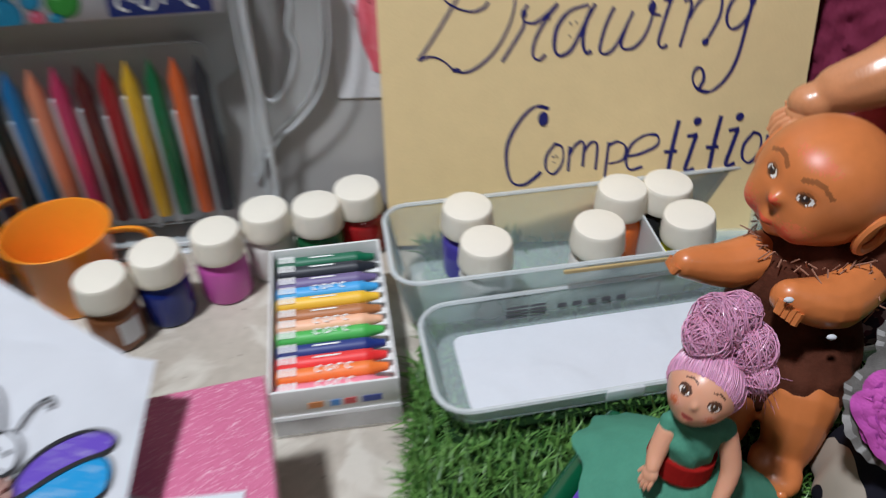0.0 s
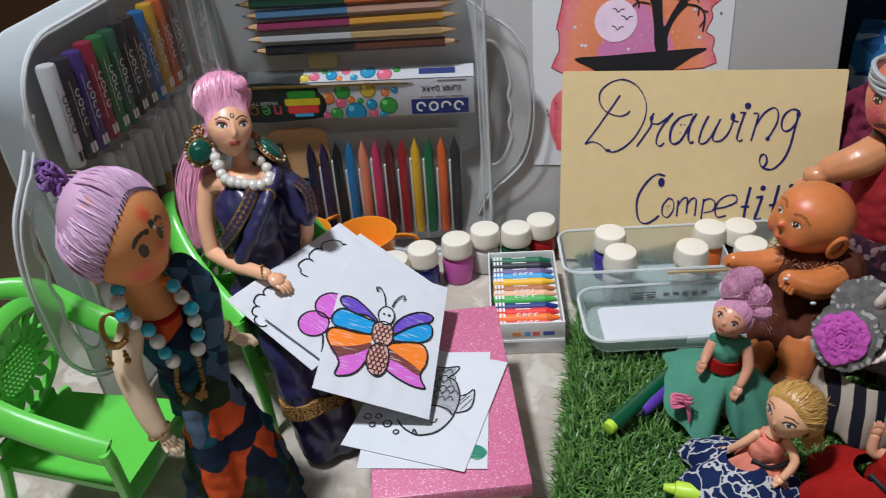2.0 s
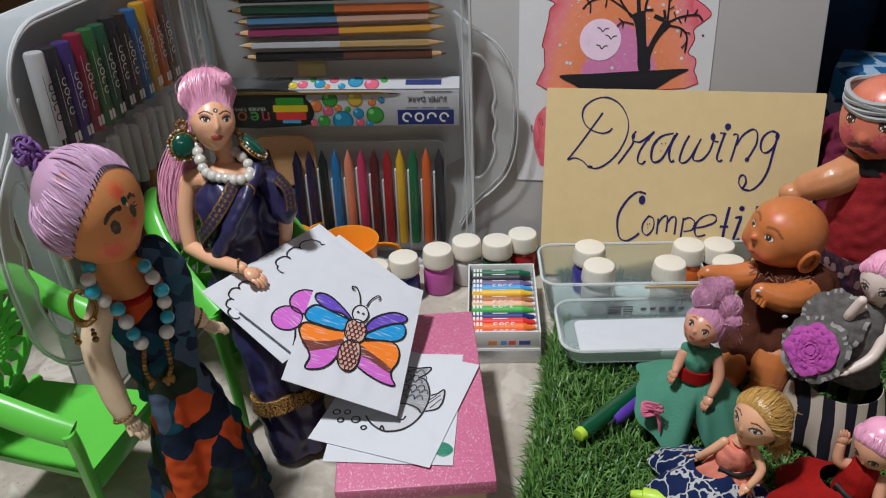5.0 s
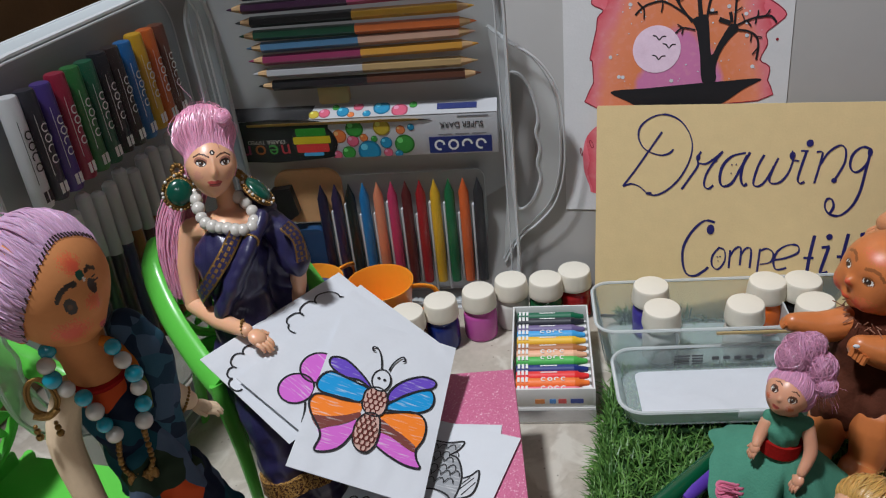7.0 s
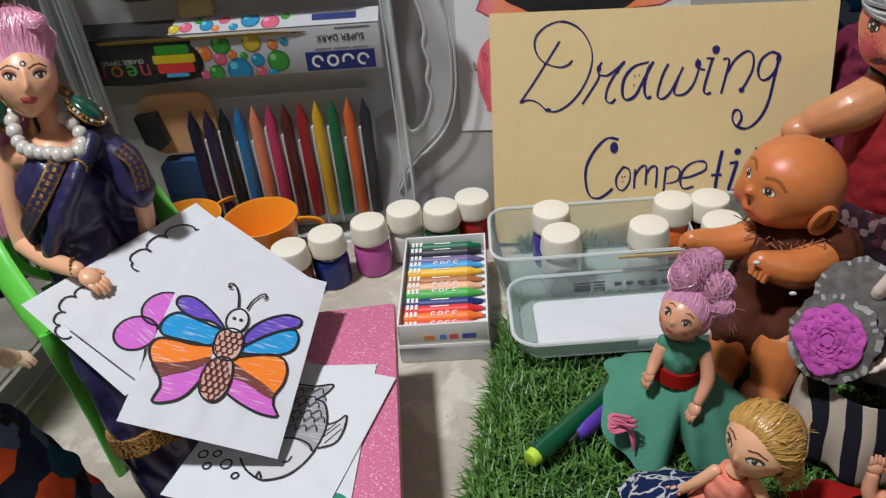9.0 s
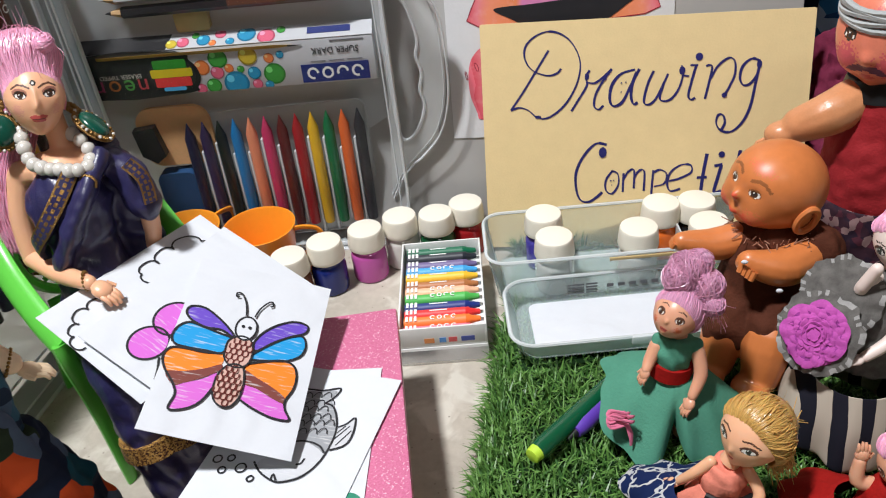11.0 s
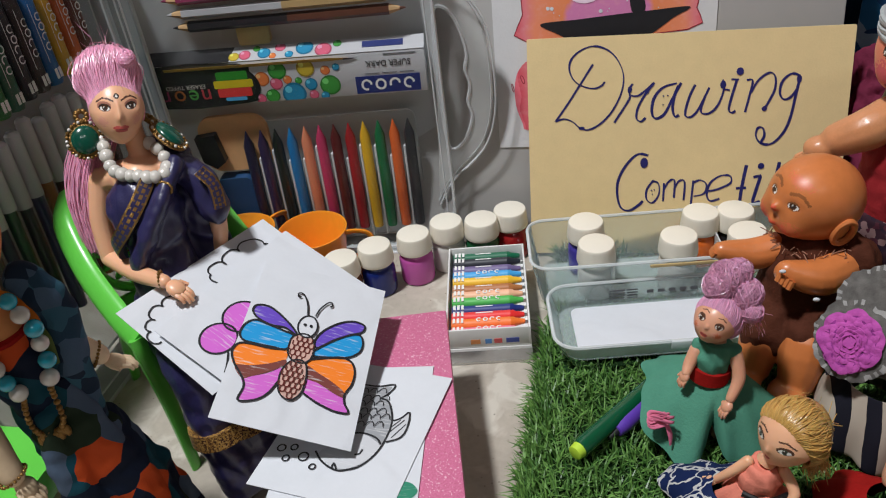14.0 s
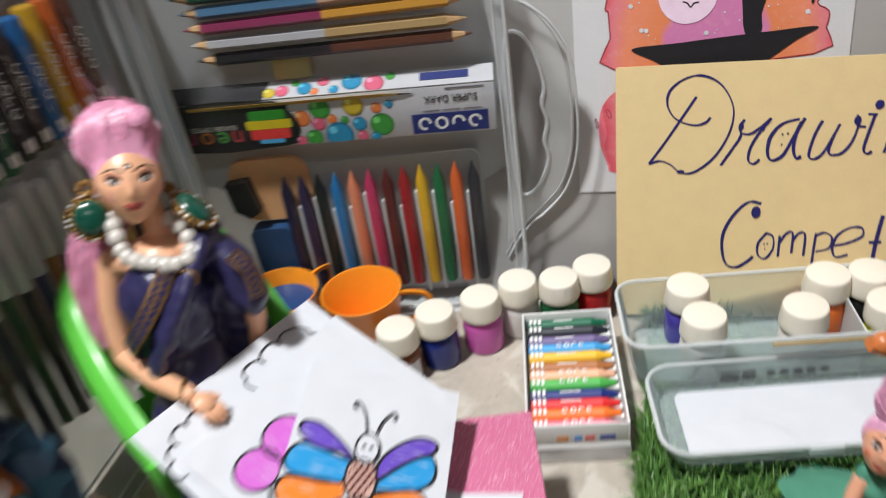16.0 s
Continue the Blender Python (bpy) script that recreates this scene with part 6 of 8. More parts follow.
def melt(bm, sub, mi, voxel, smooth=4, fold=0.0, along=(200, 120, 60)):
    """Runs the shapes in sub together into one soft body; fold drapes it like cloth."""
    me = bpy.data.meshes.new("soft")
    sub.to_mesh(me)
    sub.free()
    tmp = bpy.data.objects.new("soft", me)
    bench = bpy.data.scenes.new("bench")
    bench.collection.objects.link(tmp)
    r = tmp.modifiers.new("remesh", "REMESH")
    r.mode, r.voxel_size = "VOXEL", voxel
    q = tmp.modifiers.new("smooth", "SMOOTH")
    q.factor, q.iterations = 0.5, smooth
    layer = bench.view_layers[0]
    layer.update()
    out = bpy.data.meshes.new_from_object(tmp.evaluated_get(layer.depsgraph))
    bpy.data.objects.remove(tmp)
    bpy.data.scenes.remove(bench)
    if fold:
        al = Vector(along)
        normals = [v.normal.copy() for v in out.vertices]
        for v, out_of in zip(out.vertices, normals):
            p = v.co.copy()
            n1 = noise.noise(p * 45)
            w = math.sin(p.dot(al) + 5.0 * n1) * (0.55 + 0.9 * noise.noise(p * 28 + Vector((3, 1, 2)))) + 0.8 * noise.noise(p * 160)
            v.co = p + out_of * fold * w
    for f in out.polygons:
        f.material_index = mi
    bm.from_mesh(out)


def head_frame(c, r, ahead, roll=0.0):
    f = Vector(ahead).normalized()
    side = f.cross(Vector((0, 0, 1))).normalized()
    side = side * math.cos(radians(roll)) + side.cross(f) * math.sin(radians(roll))
    up = side.cross(f)
    turn = Matrix((side, f, up)).transposed()

    def spot(a, b, lift=1.0):
        """Place on the head's surface, a degrees to the side and b up."""
        d = Vector((math.sin(radians(a)) * math.cos(radians(b)), math.cos(radians(a)) * math.cos(radians(b)), math.sin(radians(b))))
        return Vector(c) + turn @ Vector((d.x * r[0], d.y * r[1], d.z * r[2])) * lift
    return turn.to_4x4(), spot


def head(bm, c, r, ahead, skin, marks, bumps=(), taper=0.0, cols=130, rows=96, seed=4, roll=0.0):
    """A head whose painted marks are patches of its own skin: ("dot", paint, a, b, wide, high, tilt, soft) or ("line", paint, points, width)."""
    turn, spot = head_frame(c, r, ahead, roll)
    rg, t3 = random.Random(seed), turn.to_3x3()
    lon = [180 * (abs(u) ** 1.35) * (1 if u > 0 else -1) for u in (2 * i / cols - 1 for i in range(cols))]
    lat = [-90 + 180 * j / rows for j in range(rows + 1)]
    mid = sum(m[2] for m in marks if m[0] == "dot") / max(1, sum(1 for m in marks if m[0] == "dot"))
    lon = [a + mid for a in lon]
    grid = []
    for b in lat:
        row = []
        for a in lon:
            d = Vector((math.sin(radians(a)) * math.cos(radians(b)), math.cos(radians(a)) * math.cos(radians(b)), math.sin(radians(b))))
            s = 1.0
            for a0, b0, sa, sb, amt in bumps:
                s += amt * math.exp(-((a - a0) / sa) ** 2 - ((b - b0) / sb) ** 2)
            low = max(0.0, -d.z)
            row.append(bm.verts.new(Vector(c) + t3 @ Vector((d.x * r[0] * (1 - taper * low), d.y * r[1] * (1 - 0.4 * taper * low), d.z * r[2])) * s))
        grid.append(row)

    def paint(a, b):
        out = skin
        for m in marks:
            if m[0] == "dot":
                _, mi, a0, b0, w, h, tilt, soft = m
                x, y = (a - a0) * math.cos(radians(b)), b - b0
                ct, st = math.cos(radians(tilt)), math.sin(radians(tilt))
                d = math.hypot((x * ct + y * st) / w, (y * ct - x * st) / h)
                if d < 1 and (not soft or rg.random() < 1.7 * (1 - d)):
                    out = mi
            else:
                _, mi, pts, w = m
                for (x0, y0), (x1, y1) in zip(pts, pts[1:]):
                    dx, dy = x1 - x0, y1 - y0
                    t = max(0.0, min(1.0, ((a - x0) * dx + (b - y0) * dy) / (dx * dx + dy * dy + 1e-9)))
                    if math.hypot(a - x0 - t * dx, b - y0 - t * dy) < w:
                        out = mi
        return out
    for j in range(rows):
        for i in range(cols):
            n = (i + 1) % cols
            f = bm.faces.new((grid[j][i], grid[j][n], grid[j + 1][n], grid[j + 1][i]))
            a, b = lon[i] + (lon[min(i + 1, cols - 1)] - lon[i]) / 2, (lat[j] + lat[j + 1]) / 2
            f.material_index = paint(a, b) if abs(a - mid) < 80 else skin
    return turn, spot


def eye(a, b, w, h, iris, tilt=0.0, turn_in=0.0, lid=None):
    return [("dot", k(lid or M_DARKEYE), a, b + h * 0.22, w * 1.16, h * 1.15, tilt, False), ("dot", k(M_EYEWHITE), a, b - h * 0.1, w * 0.88, h * 0.68, tilt, False), ("dot", k(iris), a + turn_in, b, h * 0.80, h * 0.84, 0, False),
            ("dot", k(M_DARKEYE), a + turn_in, b, h * 0.45, h * 0.50, 0, False), ("dot", k(M_EYEWHITE), a + turn_in + h * 0.3, b + h * 0.35, h * 0.2, h * 0.2, 0, False)]


def mouth(a, b, w, h, tilt=0.0):
    return [("dot", k(M_LIP), a - w * 0.4, b + h * 0.45, w * 0.6, h * 0.55, tilt, False), ("dot", k(M_LIP), a + w * 0.4, b + h * 0.45, w * 0.6, h * 0.55, tilt, False), ("dot", k(M_LIP), a, b - h * 0.3, w * 0.75, h * 0.7, tilt, False),
            ("line", k(M_BROW), [(a - w * 0.8, b + h * 0.1), (a + w * 0.8, b + h * 0.1)], h * 0.12)]


def comb(bm, spot, c, end, line, a0, a1, count, r, mi, lift=1.12, loose=0.003, seed=1):
    """Hair drawn back over the head from its hairline to a knot."""
    rg = random.Random(seed)
    c, end = Vector(c), Vector(end)
    for i in range(count):
        a = a0 + (a1 - a0) * (i + rg.random()) / count
        p = spot(a, line(a) + rg.gauss(0, 1.2), 1.0)
        e = end + Vector((rg.gauss(0, 1), rg.gauss(0, 1), rg.gauss(0, 1))) * loose
        size, pts = (p - c).length, []
        up = lift + rg.gauss(0, 0.03)
        for t in (0.0, 0.18, 0.4, 0.65, 1.0):
            q = p.lerp(e, t) - c
            least = size * (1 + (up - 1) * math.sin(math.pi * min(1, t * 1.2))) if t < 0.8 else 0
            pts.append(c + q.normalized() * max(q.length, least))
        w = r * rg.uniform(0.7, 1.4)
        tube(bm, pts, [w * 0.6, w, w * 1.1, w, w * 0.6], mi, 5, 3)


def sweep(bm, spot, line, a0, a1, c, size, end, count, r, mi, loose=0.003, seed=1):
    """Hair swept up from its hairline over a full round mass and down behind it."""
    rg = random.Random(seed)
    c, end = Vector(c), Vector(end)
    for i in range(count):
        a = a0 + (a1 - a0) * (i + rg.random()) / count
        p = spot(a, line(a) + rg.gauss(0, 1.0), 0.99)
        e = end + Vector((rg.gauss(0, 1), rg.gauss(0, 1), rg.gauss(0, 1))) * loose
        far, pts = size * rg.uniform(0.90, 1.06), [p]
        for t in (0.14, 0.3, 0.5, 0.7, 0.87):
            q = p.lerp(e, t) + Vector((0, 0, 0.012 * math.sin(math.pi * t))) - c
            pts.append(c + q.normalized() * (q.length + (max(q.length, far) - q.length) * min(1.0, t / 0.3)))
        w = r * rg.uniform(0.7, 1.4)
        tube(bm, pts + [e], [w * 0.7, w, w, w, w, w, w * 0.7], mi, 5, 3)


def woven_band(bm, pts, w, axis, ground, gold):
    """A flat border of dark cloth with gold edges and a row of gold squares down its middle."""
    line, cols = spread(pts, 14), (-1.0, -0.72, -0.45, -0.22, 0.22, 0.45, 0.72, 1.0)
    rows = []
    for i, p in enumerate(line):
        d = (line[min(i + 1, len(line) - 1)] - line[max(i - 1, 0)]).normalized()
        n = Vector((p.x - axis[0], p.y - axis[1], 0.0035))
        n = (n - d * n.dot(d)).normalized()
        side = d.cross(n)
        top = [bm.verts.new(p + side * w * c + n * (0.0012 + 0.0004 * (1 - c * c))) for c in cols]
        rows.append(top + [bm.verts.new(p + side * w * 0.95 - n * 0.0016), bm.verts.new(p - side * w * 0.95 - n * 0.0016)])
    m = len(rows[0])
    for i, (p, q) in enumerate(zip(rows, rows[1:])):
        for j in range(m):
            f = bm.faces.new((p[j], p[(j + 1) % m], q[(j + 1) % m], q[j]))
            f.material_index = gold if j in (0, 6) or (j == 3 and i % 3 < 2) or (j in (1, 5) and i % 4 == 0) else ground
    bm.faces.new(rows[0]).material_index = ground
    bm.faces.new(rows[-1][::-1]).material_index = ground


def bun(bm, c, r, mi, count, w, seed):
    """A knot of wound strands."""
    rg = random.Random(seed)
    ball(bm, c, r * 0.88, mi, seg=14)
    for _ in range(count):
        t = Matrix.Rotation(rg.gauss(0, 0.5), 3, "X") @ Matrix.Rotation(rg.gauss(0, 0.5), 3, "Y")
        q, h = r * rg.uniform(0.75, 1.05), r * rg.uniform(-0.5, 0.5)
        q *= math.sqrt(max(0.2, 1 - (h / r) ** 2))
        tube(bm, [Vector(c) + t @ Vector((q * math.cos(a), q * math.sin(a), h)) for a in [2 * math.pi * i / 9 for i in range(9)]], w, mi, 5, 2, closed=True)


def beads(bm, pts, count, r, mis):
    line = spread(pts, 12)
    for j in range(count):
        ball(bm, line[round(j * (len(line) - 1) / max(1, count - 1))], r * (0.95 + 0.1 * ((j * 7) % 3) / 2), mis[j % len(mis)], seg=14)


def palm(bm, p, d, size, mi, thumb=1):
    """A small hand with four fingers side by side pointing along d."""
    d = Vector(d).normalized()
    side = d.cross(Vector((0, 0, 1)))
    side = side.normalized() if side.length > 0.2 else Vector((1, 0, 0))
    up = side.cross(d)
    t = Matrix((side, d, up)).transposed().to_4x4()
    ball(bm, p, (size * 0.95, size * 1.05, size * 0.6), mi, t, 14)
    for j, long in ((-1.5, 1.2), (-0.5, 1.5), (0.5, 1.45), (1.5, 1.1)):
        q = Vector(p) + side * size * 0.42 * j + d * size * 0.55
        tube(bm, [q, q + d * size * long * 0.6 + up * size * 0.1, q + d * size * long - up * size * 0.25], [size * 0.27, size * 0.24, size * 0.15], mi, 7, 2)
    q = Vector(p) + side * size * 0.8 * thumb
    tube(bm, [q - d * size * 0.3, q + side * size * 0.4 * thumb + d * size * 0.5], [size * 0.28, size * 0.18], mi, 7, 1)


def tresses(bm, a, b, count, spread_a, spread_b, r, mi, sag=0.0, seed=1):
    rg = random.Random(seed)
    for _ in range(count):
        u = Vector((rg.gauss(0, 1), rg.gauss(0, 1), rg.gauss(0, 1)))
        v = Vector((rg.gauss(0, 1), rg.gauss(0, 1), rg.gauss(0, 1)))
        p, q = Vector(a) + u * spread_a, Vector(b) + v * spread_b
        m = (p + q) / 2 + Vector((rg.gauss(0, 0.3) * spread_b, rg.gauss(0, 0.3) * spread_b, -sag))
        tube(bm, [p, m, q], [r, r, r * 0.4], mi, 5, 4)


def skirt(bm, at, profile, mi, seed, amp=0.2, hem=0.0, folds=(5, 9, 14), seg=110, split=None, flare=None):
    """A gathered skirt of thin cloth: (radius, height) pairs from hem to waist, its hem rising and falling."""
    rg = random.Random(seed)
    ph = [rg.uniform(0, 6.28) for _ in range(4)]
    line = spread([(r, 0, h) for r, h in profile], 5)
    low, top = line[0].z, line[-1].z
    rings = []
    for inset in (0.0, 0.0006):
        for v in (line if not inset else line[::-1]):
            t, ring = (top - v.z) / (top - low), []
            for j in range(seg):
                a = 2 * math.pi * j / seg
                w = math.sin(folds[0] * a + ph[0]) + 0.55 * math.sin(folds[1] * a + ph[1]) + 0.35 * math.sin(folds[2] * a + ph[2] + 2 * t)
                rad = v.x * (1 + amp * t * w) - inset
                z = v.z + hem * t * t * (math.sin(2 * a + ph[3]) + 0.5 * math.sin(5 * a + ph[0]))
                if flare:
                    z += flare[1] * t * max(0.0, math.cos(a - flare[0])) ** 2
                if split:
                    gap = math.exp(-((a - split[0] + math.pi) % (2 * math.pi) - math.pi) ** 2 / split[1] ** 2)
                    rad *= 1 - 0.55 * gap * t
                    z += 0.012 * gap * t
                ring.append(bm.verts.new(Vector(at) + Vector((rad * math.cos(a), rad * math.sin(a), z + 0.0004 * noise.noise(Vector((a * 9, t * 6, seed)))))))
            rings.append(ring)
    for p, q in zip(rings, rings[1:]):
        for j in range(seg):
            bm.faces.new((p[j], p[(j + 1) % seg], q[(j + 1) % seg], q[j])).material_index = mi


# sari doll seated in the green chair, leaning back
bm = bmesh.new()
LOOK[:] = [M_FAIR, M_DARKEYE, M_LIP, M_PINKHAIR, M_NAVY, M_GOLD, M_EMERALD, M_PEARL]
H = (-0.2156, 0.2251, 0.1987)
F_A = (0.620, -0.733, 0.279)
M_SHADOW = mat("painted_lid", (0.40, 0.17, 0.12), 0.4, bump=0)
marks = [("dot", k(M_ROUGE), 42, -16, 17, 12, 0, True), ("dot", k(M_ROUGE), -42, -16, 17, 12, 0, True)]
for s in (1, -1):
    a, b, t = 29 * s, 7.0, 6 * s
    marks += [("dot", k(M_SHADOW), a * 1.03, b + 3.2, 16, 7.6, t, False), ("dot", 1, a, b + 0.6, 13.5, 6.4, t, False), ("dot", k(M_EYEWHITE), a, b - 0.8, 11.0, 3.9, t, False), ("dot", k(M_IRIS), a - 0.8, b, 6.4, 5.0, 0, False), ("dot", 1, a - 0.8, b, 4.4, 3.9, 0, False), ("dot", k(M_EYEWHITE), a + 1.4, b + 1.9, 1.4, 1.2, 0, False)]
    marks += [("line", k(M_BROW), [(9 * s, 17), (20 * s, 22), (33 * s, 23.5), (47 * s, 18)], 1.5)]
marks += [("dot", 1, 0, 25, 5.6, 5.0, 0, False), ("dot", k(M_EYEWHITE), 0, 25, 2.4, 2.2, 0, False)] + mouth(0, -31, 19, 6.6)
turn, spot = head(bm, H, (0.0134, 0.0136, 0.0172), F_A, 0, marks, [(0, -10, 7, 9, 0.13), (0, 4, 5, 12, 0.05), (0, -31, 20, 7, 0.05), (0, -62, 34, 14, 0.07), (29, 7, 15, 7, -0.045), (-29, 7, 15, 7, -0.045), (42, -14, 24, 14, 0.03), (-42, -14, 24, 14, 0.03), (0, -44, 16, 6, -0.03)], 0.25, 210, 150, roll=10.6)
CROWN, KNOT = (-0.2194, 0.2312, 0.2130), (-0.2255, 0.2450, 0.2080)
ball(bm, Vector(CROWN) + Vector((-0.001, 0.004, -0.001)), (0.0118, 0.0118, 0.0130), 3, seg=28)
ball(bm, Vector(H) + turn.to_3x3() @ Vector((0, -0.0062, 0.0030)), (0.0136, 0.0120, 0.0160), 3, turn, 26)
line_a = lambda a: max(-22.0, 47.0 - 0.0072 * a * a)
for j in range(5):
    sweep(bm, spot, lambda a: line_a(a) + 4.5 * j, -118 + 6 * j, 118 - 6 * j, CROWN, 0.0140 + 0.0005 * j, KNOT, 720, 0.00024, 3, 0.0026, 21 + j)
sweep(bm, spot, lambda a: line_a(a) + 10, -80, 80, CROWN, 0.0178, KNOT, 40, 0.00010, 3, 0.0050, 27)
bun(bm, (-0.2070, 0.2335, 0.2225), 0.0046, 3, 60, 0.00035, 77)
tresses(bm, (-0.2230, 0.2330, 0.2220), (-0.2240, 0.2370, 0.2330), 16, 0.006, 0.006, 0.00010, 3, seed=3)
TAIL = [(-0.2275, 0.2440, 0.1960), (-0.2410, 0.2370, 0.1800), (-0.2490, 0.2290, 0.1620), (-0.2515, 0.2230, 0.1450), (-0.2500, 0.2180, 0.1300)]
tube(bm, TAIL, [0.0055, 0.0074, 0.0082, 0.0070, 0.0020], 3, 16, 5)
rg = random.Random(5)
for j in range(1300):
    u = Vector((rg.gauss(0, 1), rg.gauss(0, 1), 0.4 * rg.gauss(0, 1)))
    u = u.normalized() * (0.88 + 0.16 * abs(rg.gauss(0, 1)))
    stop = rg.uniform(0.0, 0.010)
    tube(bm, [Vector(p) + u * q + Vector((rg.gauss(0, 0.0005), rg.gauss(0, 0.0005), -stop if q == 0.0062 else 0)) for p, q in zip(TAIL, (0.0050, 0.0078, 0.0090, 0.0084, 0.0062))], [0.00022, 0.00024, 0.00024, 0.00022, 0.00012], 3, 5, 3)
sub = bmesh.new()
tube(sub, [(-0.2150, 0.2300, 0.192), (-0.2160, 0.2310, 0.172), (-0.2170, 0.2290, 0.160)], [0.0058, 0.0056, 0.0100], 0, 14)
limb(sub, [(-0.2385, 0.2235, 0.1600), (-0.2160, 0.2270, 0.1625), (-0.1930, 0.2350, 0.1600)], [0.0062, 0.0088, 0.0062], 0)
limb(sub, [(-0.2395, 0.2225, 0.1590), (-0.2435, 0.2170, 0.1390), (-0.2425, 0.2120, 0.1190)], [0.0060, 0.0056, 0.0047], 0)
limb(sub, [(-0.2150, 0.2240, 0.158), (-0.2145, 0.2190, 0.146)], [0.0140, 0.0165], 0)
melt(bm, sub, 0, 0.0009, 5)
sub = bmesh.new()
limb(sub, [(-0.2425, 0.2120, 0.1180), (-0.2180, 0.1990, 0.1185), (-0.1960, 0.1893, 0.1213)], [0.0050, 0.0051, 0.0036], 0)
limb(sub, [(-0.1845, 0.2345, 0.1335), (-0.1905, 0.2385, 0.1140), (-0.2000, 0.2344, 0.0960)], [0.0050, 0.0046, 0.0040], 0)
melt(bm, sub, 0, 0.0008, 4)
palm(bm, (-0.1895, 0.1878, 0.1185), (0.80, -0.22, -0.50), 0.0052, 0, -1)
sub = bmesh.new()
tube(sub, [(-0.2150, 0.2250, 0.1545), (-0.2140, 0.2195, 0.1480), (-0.2135, 0.2180, 0.1260), (-0.2120, 0.2150, 0.1080), (-0.2130, 0.2180, 0.0900)], [0.0150, 0.0200, 0.0150, 0.0185, 0.0220], 0, 18)
tube(sub, [(-0.1960, 0.2300, 0.167), (-0.1990, 0.2120, 0.155), (-0.2090, 0.2030, 0.136), (-0.2200, 0.2030, 0.118)], [0.0085, 0.0095, 0.0095, 0.0080], 0, 12, oval=0.55)
tube(sub, [(-0.1990, 0.2370, 0.1600), (-0.1960, 0.2390, 0.1350), (-0.1975, 0.2380, 0.1000)], [0.0095, 0.0105, 0.0120], 0, 12, oval=0.6)
tube(sub, [(-0.2230, 0.2420, 0.1640), (-0.2090, 0.2440, 0.1700), (-0.1970, 0.2390, 0.1630)], [0.0060, 0.0085, 0.0080], 0, 12, oval=0.7)
limb(sub, [(-0.1945, 0.2345, 0.1610), (-0.1865, 0.2345, 0.1490), (-0.1845, 0.2340, 0.1375)], [0.0078, 0.0090, 0.0092], 0)
for s in (0, 1):
    o = Vector((0.010, 0.009, 0)) * s
    tube(sub, [Vector((-0.2200, 0.2150, 0.0860)) + o, Vector((-0.1950, 0.1830, 0.0880)) + o, Vector((-0.1830, 0.1700, 0.0790)) + o, Vector((-0.1740, 0.1640, 0.0350)) + o, Vector((-0.1690, 0.1610, 0.0040)) + o], [0.0190, 0.0150, 0.0135, 0.0140, 0.0130], 0, 14)
melt(bm, sub, 4, 0.0012, 4, 0.0011, (260, 120, 210))
woven_band(bm, [(-0.2020, 0.2110, 0.1665), (-0.2065, 0.2030, 0.1570), (-0.2150, 0.1975, 0.1450), (-0.2255, 0.2000, 0.1330), (-0.2300, 0.2095, 0.1230)], 0.0038, (-0.2145, 0.2215), 4, 5)
woven_band(bm, [(-0.1815, 0.2265, 0.1640), (-0.1765, 0.2275, 0.1550), (-0.1765, 0.2270, 0.1420)], 0.0034, (-0.1880, 0.2360), 4, 5)
for s in (0, 1):
    o = Vector((0.010, 0.009, 0)) * s
    tube(bm, [Vector((-0.1765, 0.1655, 0.050)) + o, Vector((-0.1750, 0.1645, 0.041)) + o], [0.0158, 0.0166], k(M_BORDER), 18, 1)
for j in range(14):
    a = 2 * math.pi * j / 14
    ball(bm, Vector((-0.1985, 0.1905, 0.1213)) + Vector((-0.3 * math.cos(a), 0.9 * math.cos(a), math.sin(a))) * 0.0043, 0.0009, 5, seg=6)
beads(bm, [(-0.2290, 0.2230, 0.1830), (-0.2244, 0.2160, 0.1788), (-0.2204, 0.2119, 0.1722), (-0.2136, 0.2109, 0.1694), (-0.2067, 0.2120, 0.1681), (-0.1991, 0.2123, 0.1675), (-0.1950, 0.2192, 0.1672), (-0.1990, 0.2263, 0.1730), (-0.2090, 0.2320, 0.1765)], 15, 0.0035, (7,))
ball(bm, (-0.1940, 0.2140, 0.1618), (0.0034, 0.0026, 0.0028), 6, seg=12)
tube(bm, [Vector((-0.1940, 0.2128, 0.1618)) + Vector((0.0042 * math.cos(a), -0.001, 0.0036 * math.sin(a))) for a in [2 * math.pi * j / 8 for j in range(8)]], 0.0007, 5, 5, 1, closed=True)
hang = Matrix((Vector((-0.029, -0.945, 0.328)), Vector((0.645, 0.233, 0.729)), Vector((-0.761, 0.234, 0.606)))).transposed().to_4x4()
for p, sx, sz, tt in (((-0.2350, 0.2180, 0.1855), 0.0092, 0.0098, turn), ((-0.1985, 0.2345, 0.1790), 0.0088, 0.0112, hang)):
    t3 = tt.to_3x3()
    ball(bm, p, (sx, 0.0026, sz), 5, tt, 18)
    ball(bm, Vector(p) + t3 @ Vector((0, 0.0018, 0)), (sx * 0.74, 0.0032, sz * 0.76), 6, tt, 18)
    for j in range(28):
        a = 2 * math.pi * j / 28
        ball(bm, Vector(p) + t3 @ Vector((sx * 0.95 * math.cos(a), 0.0016, sz * 0.95 * math.sin(a))), 0.0009, 7 if j % 3 == 0 else 5, seg=7)
    for j in range(9):
        a = 2 * math.pi * j / 9
        ball(bm, Vector(p) + t3 @ Vector((0.0026 * math.cos(a), 0.0006, sz + 0.0022 + 0.0026 * math.sin(a))), 0.0015, 5, seg=8)
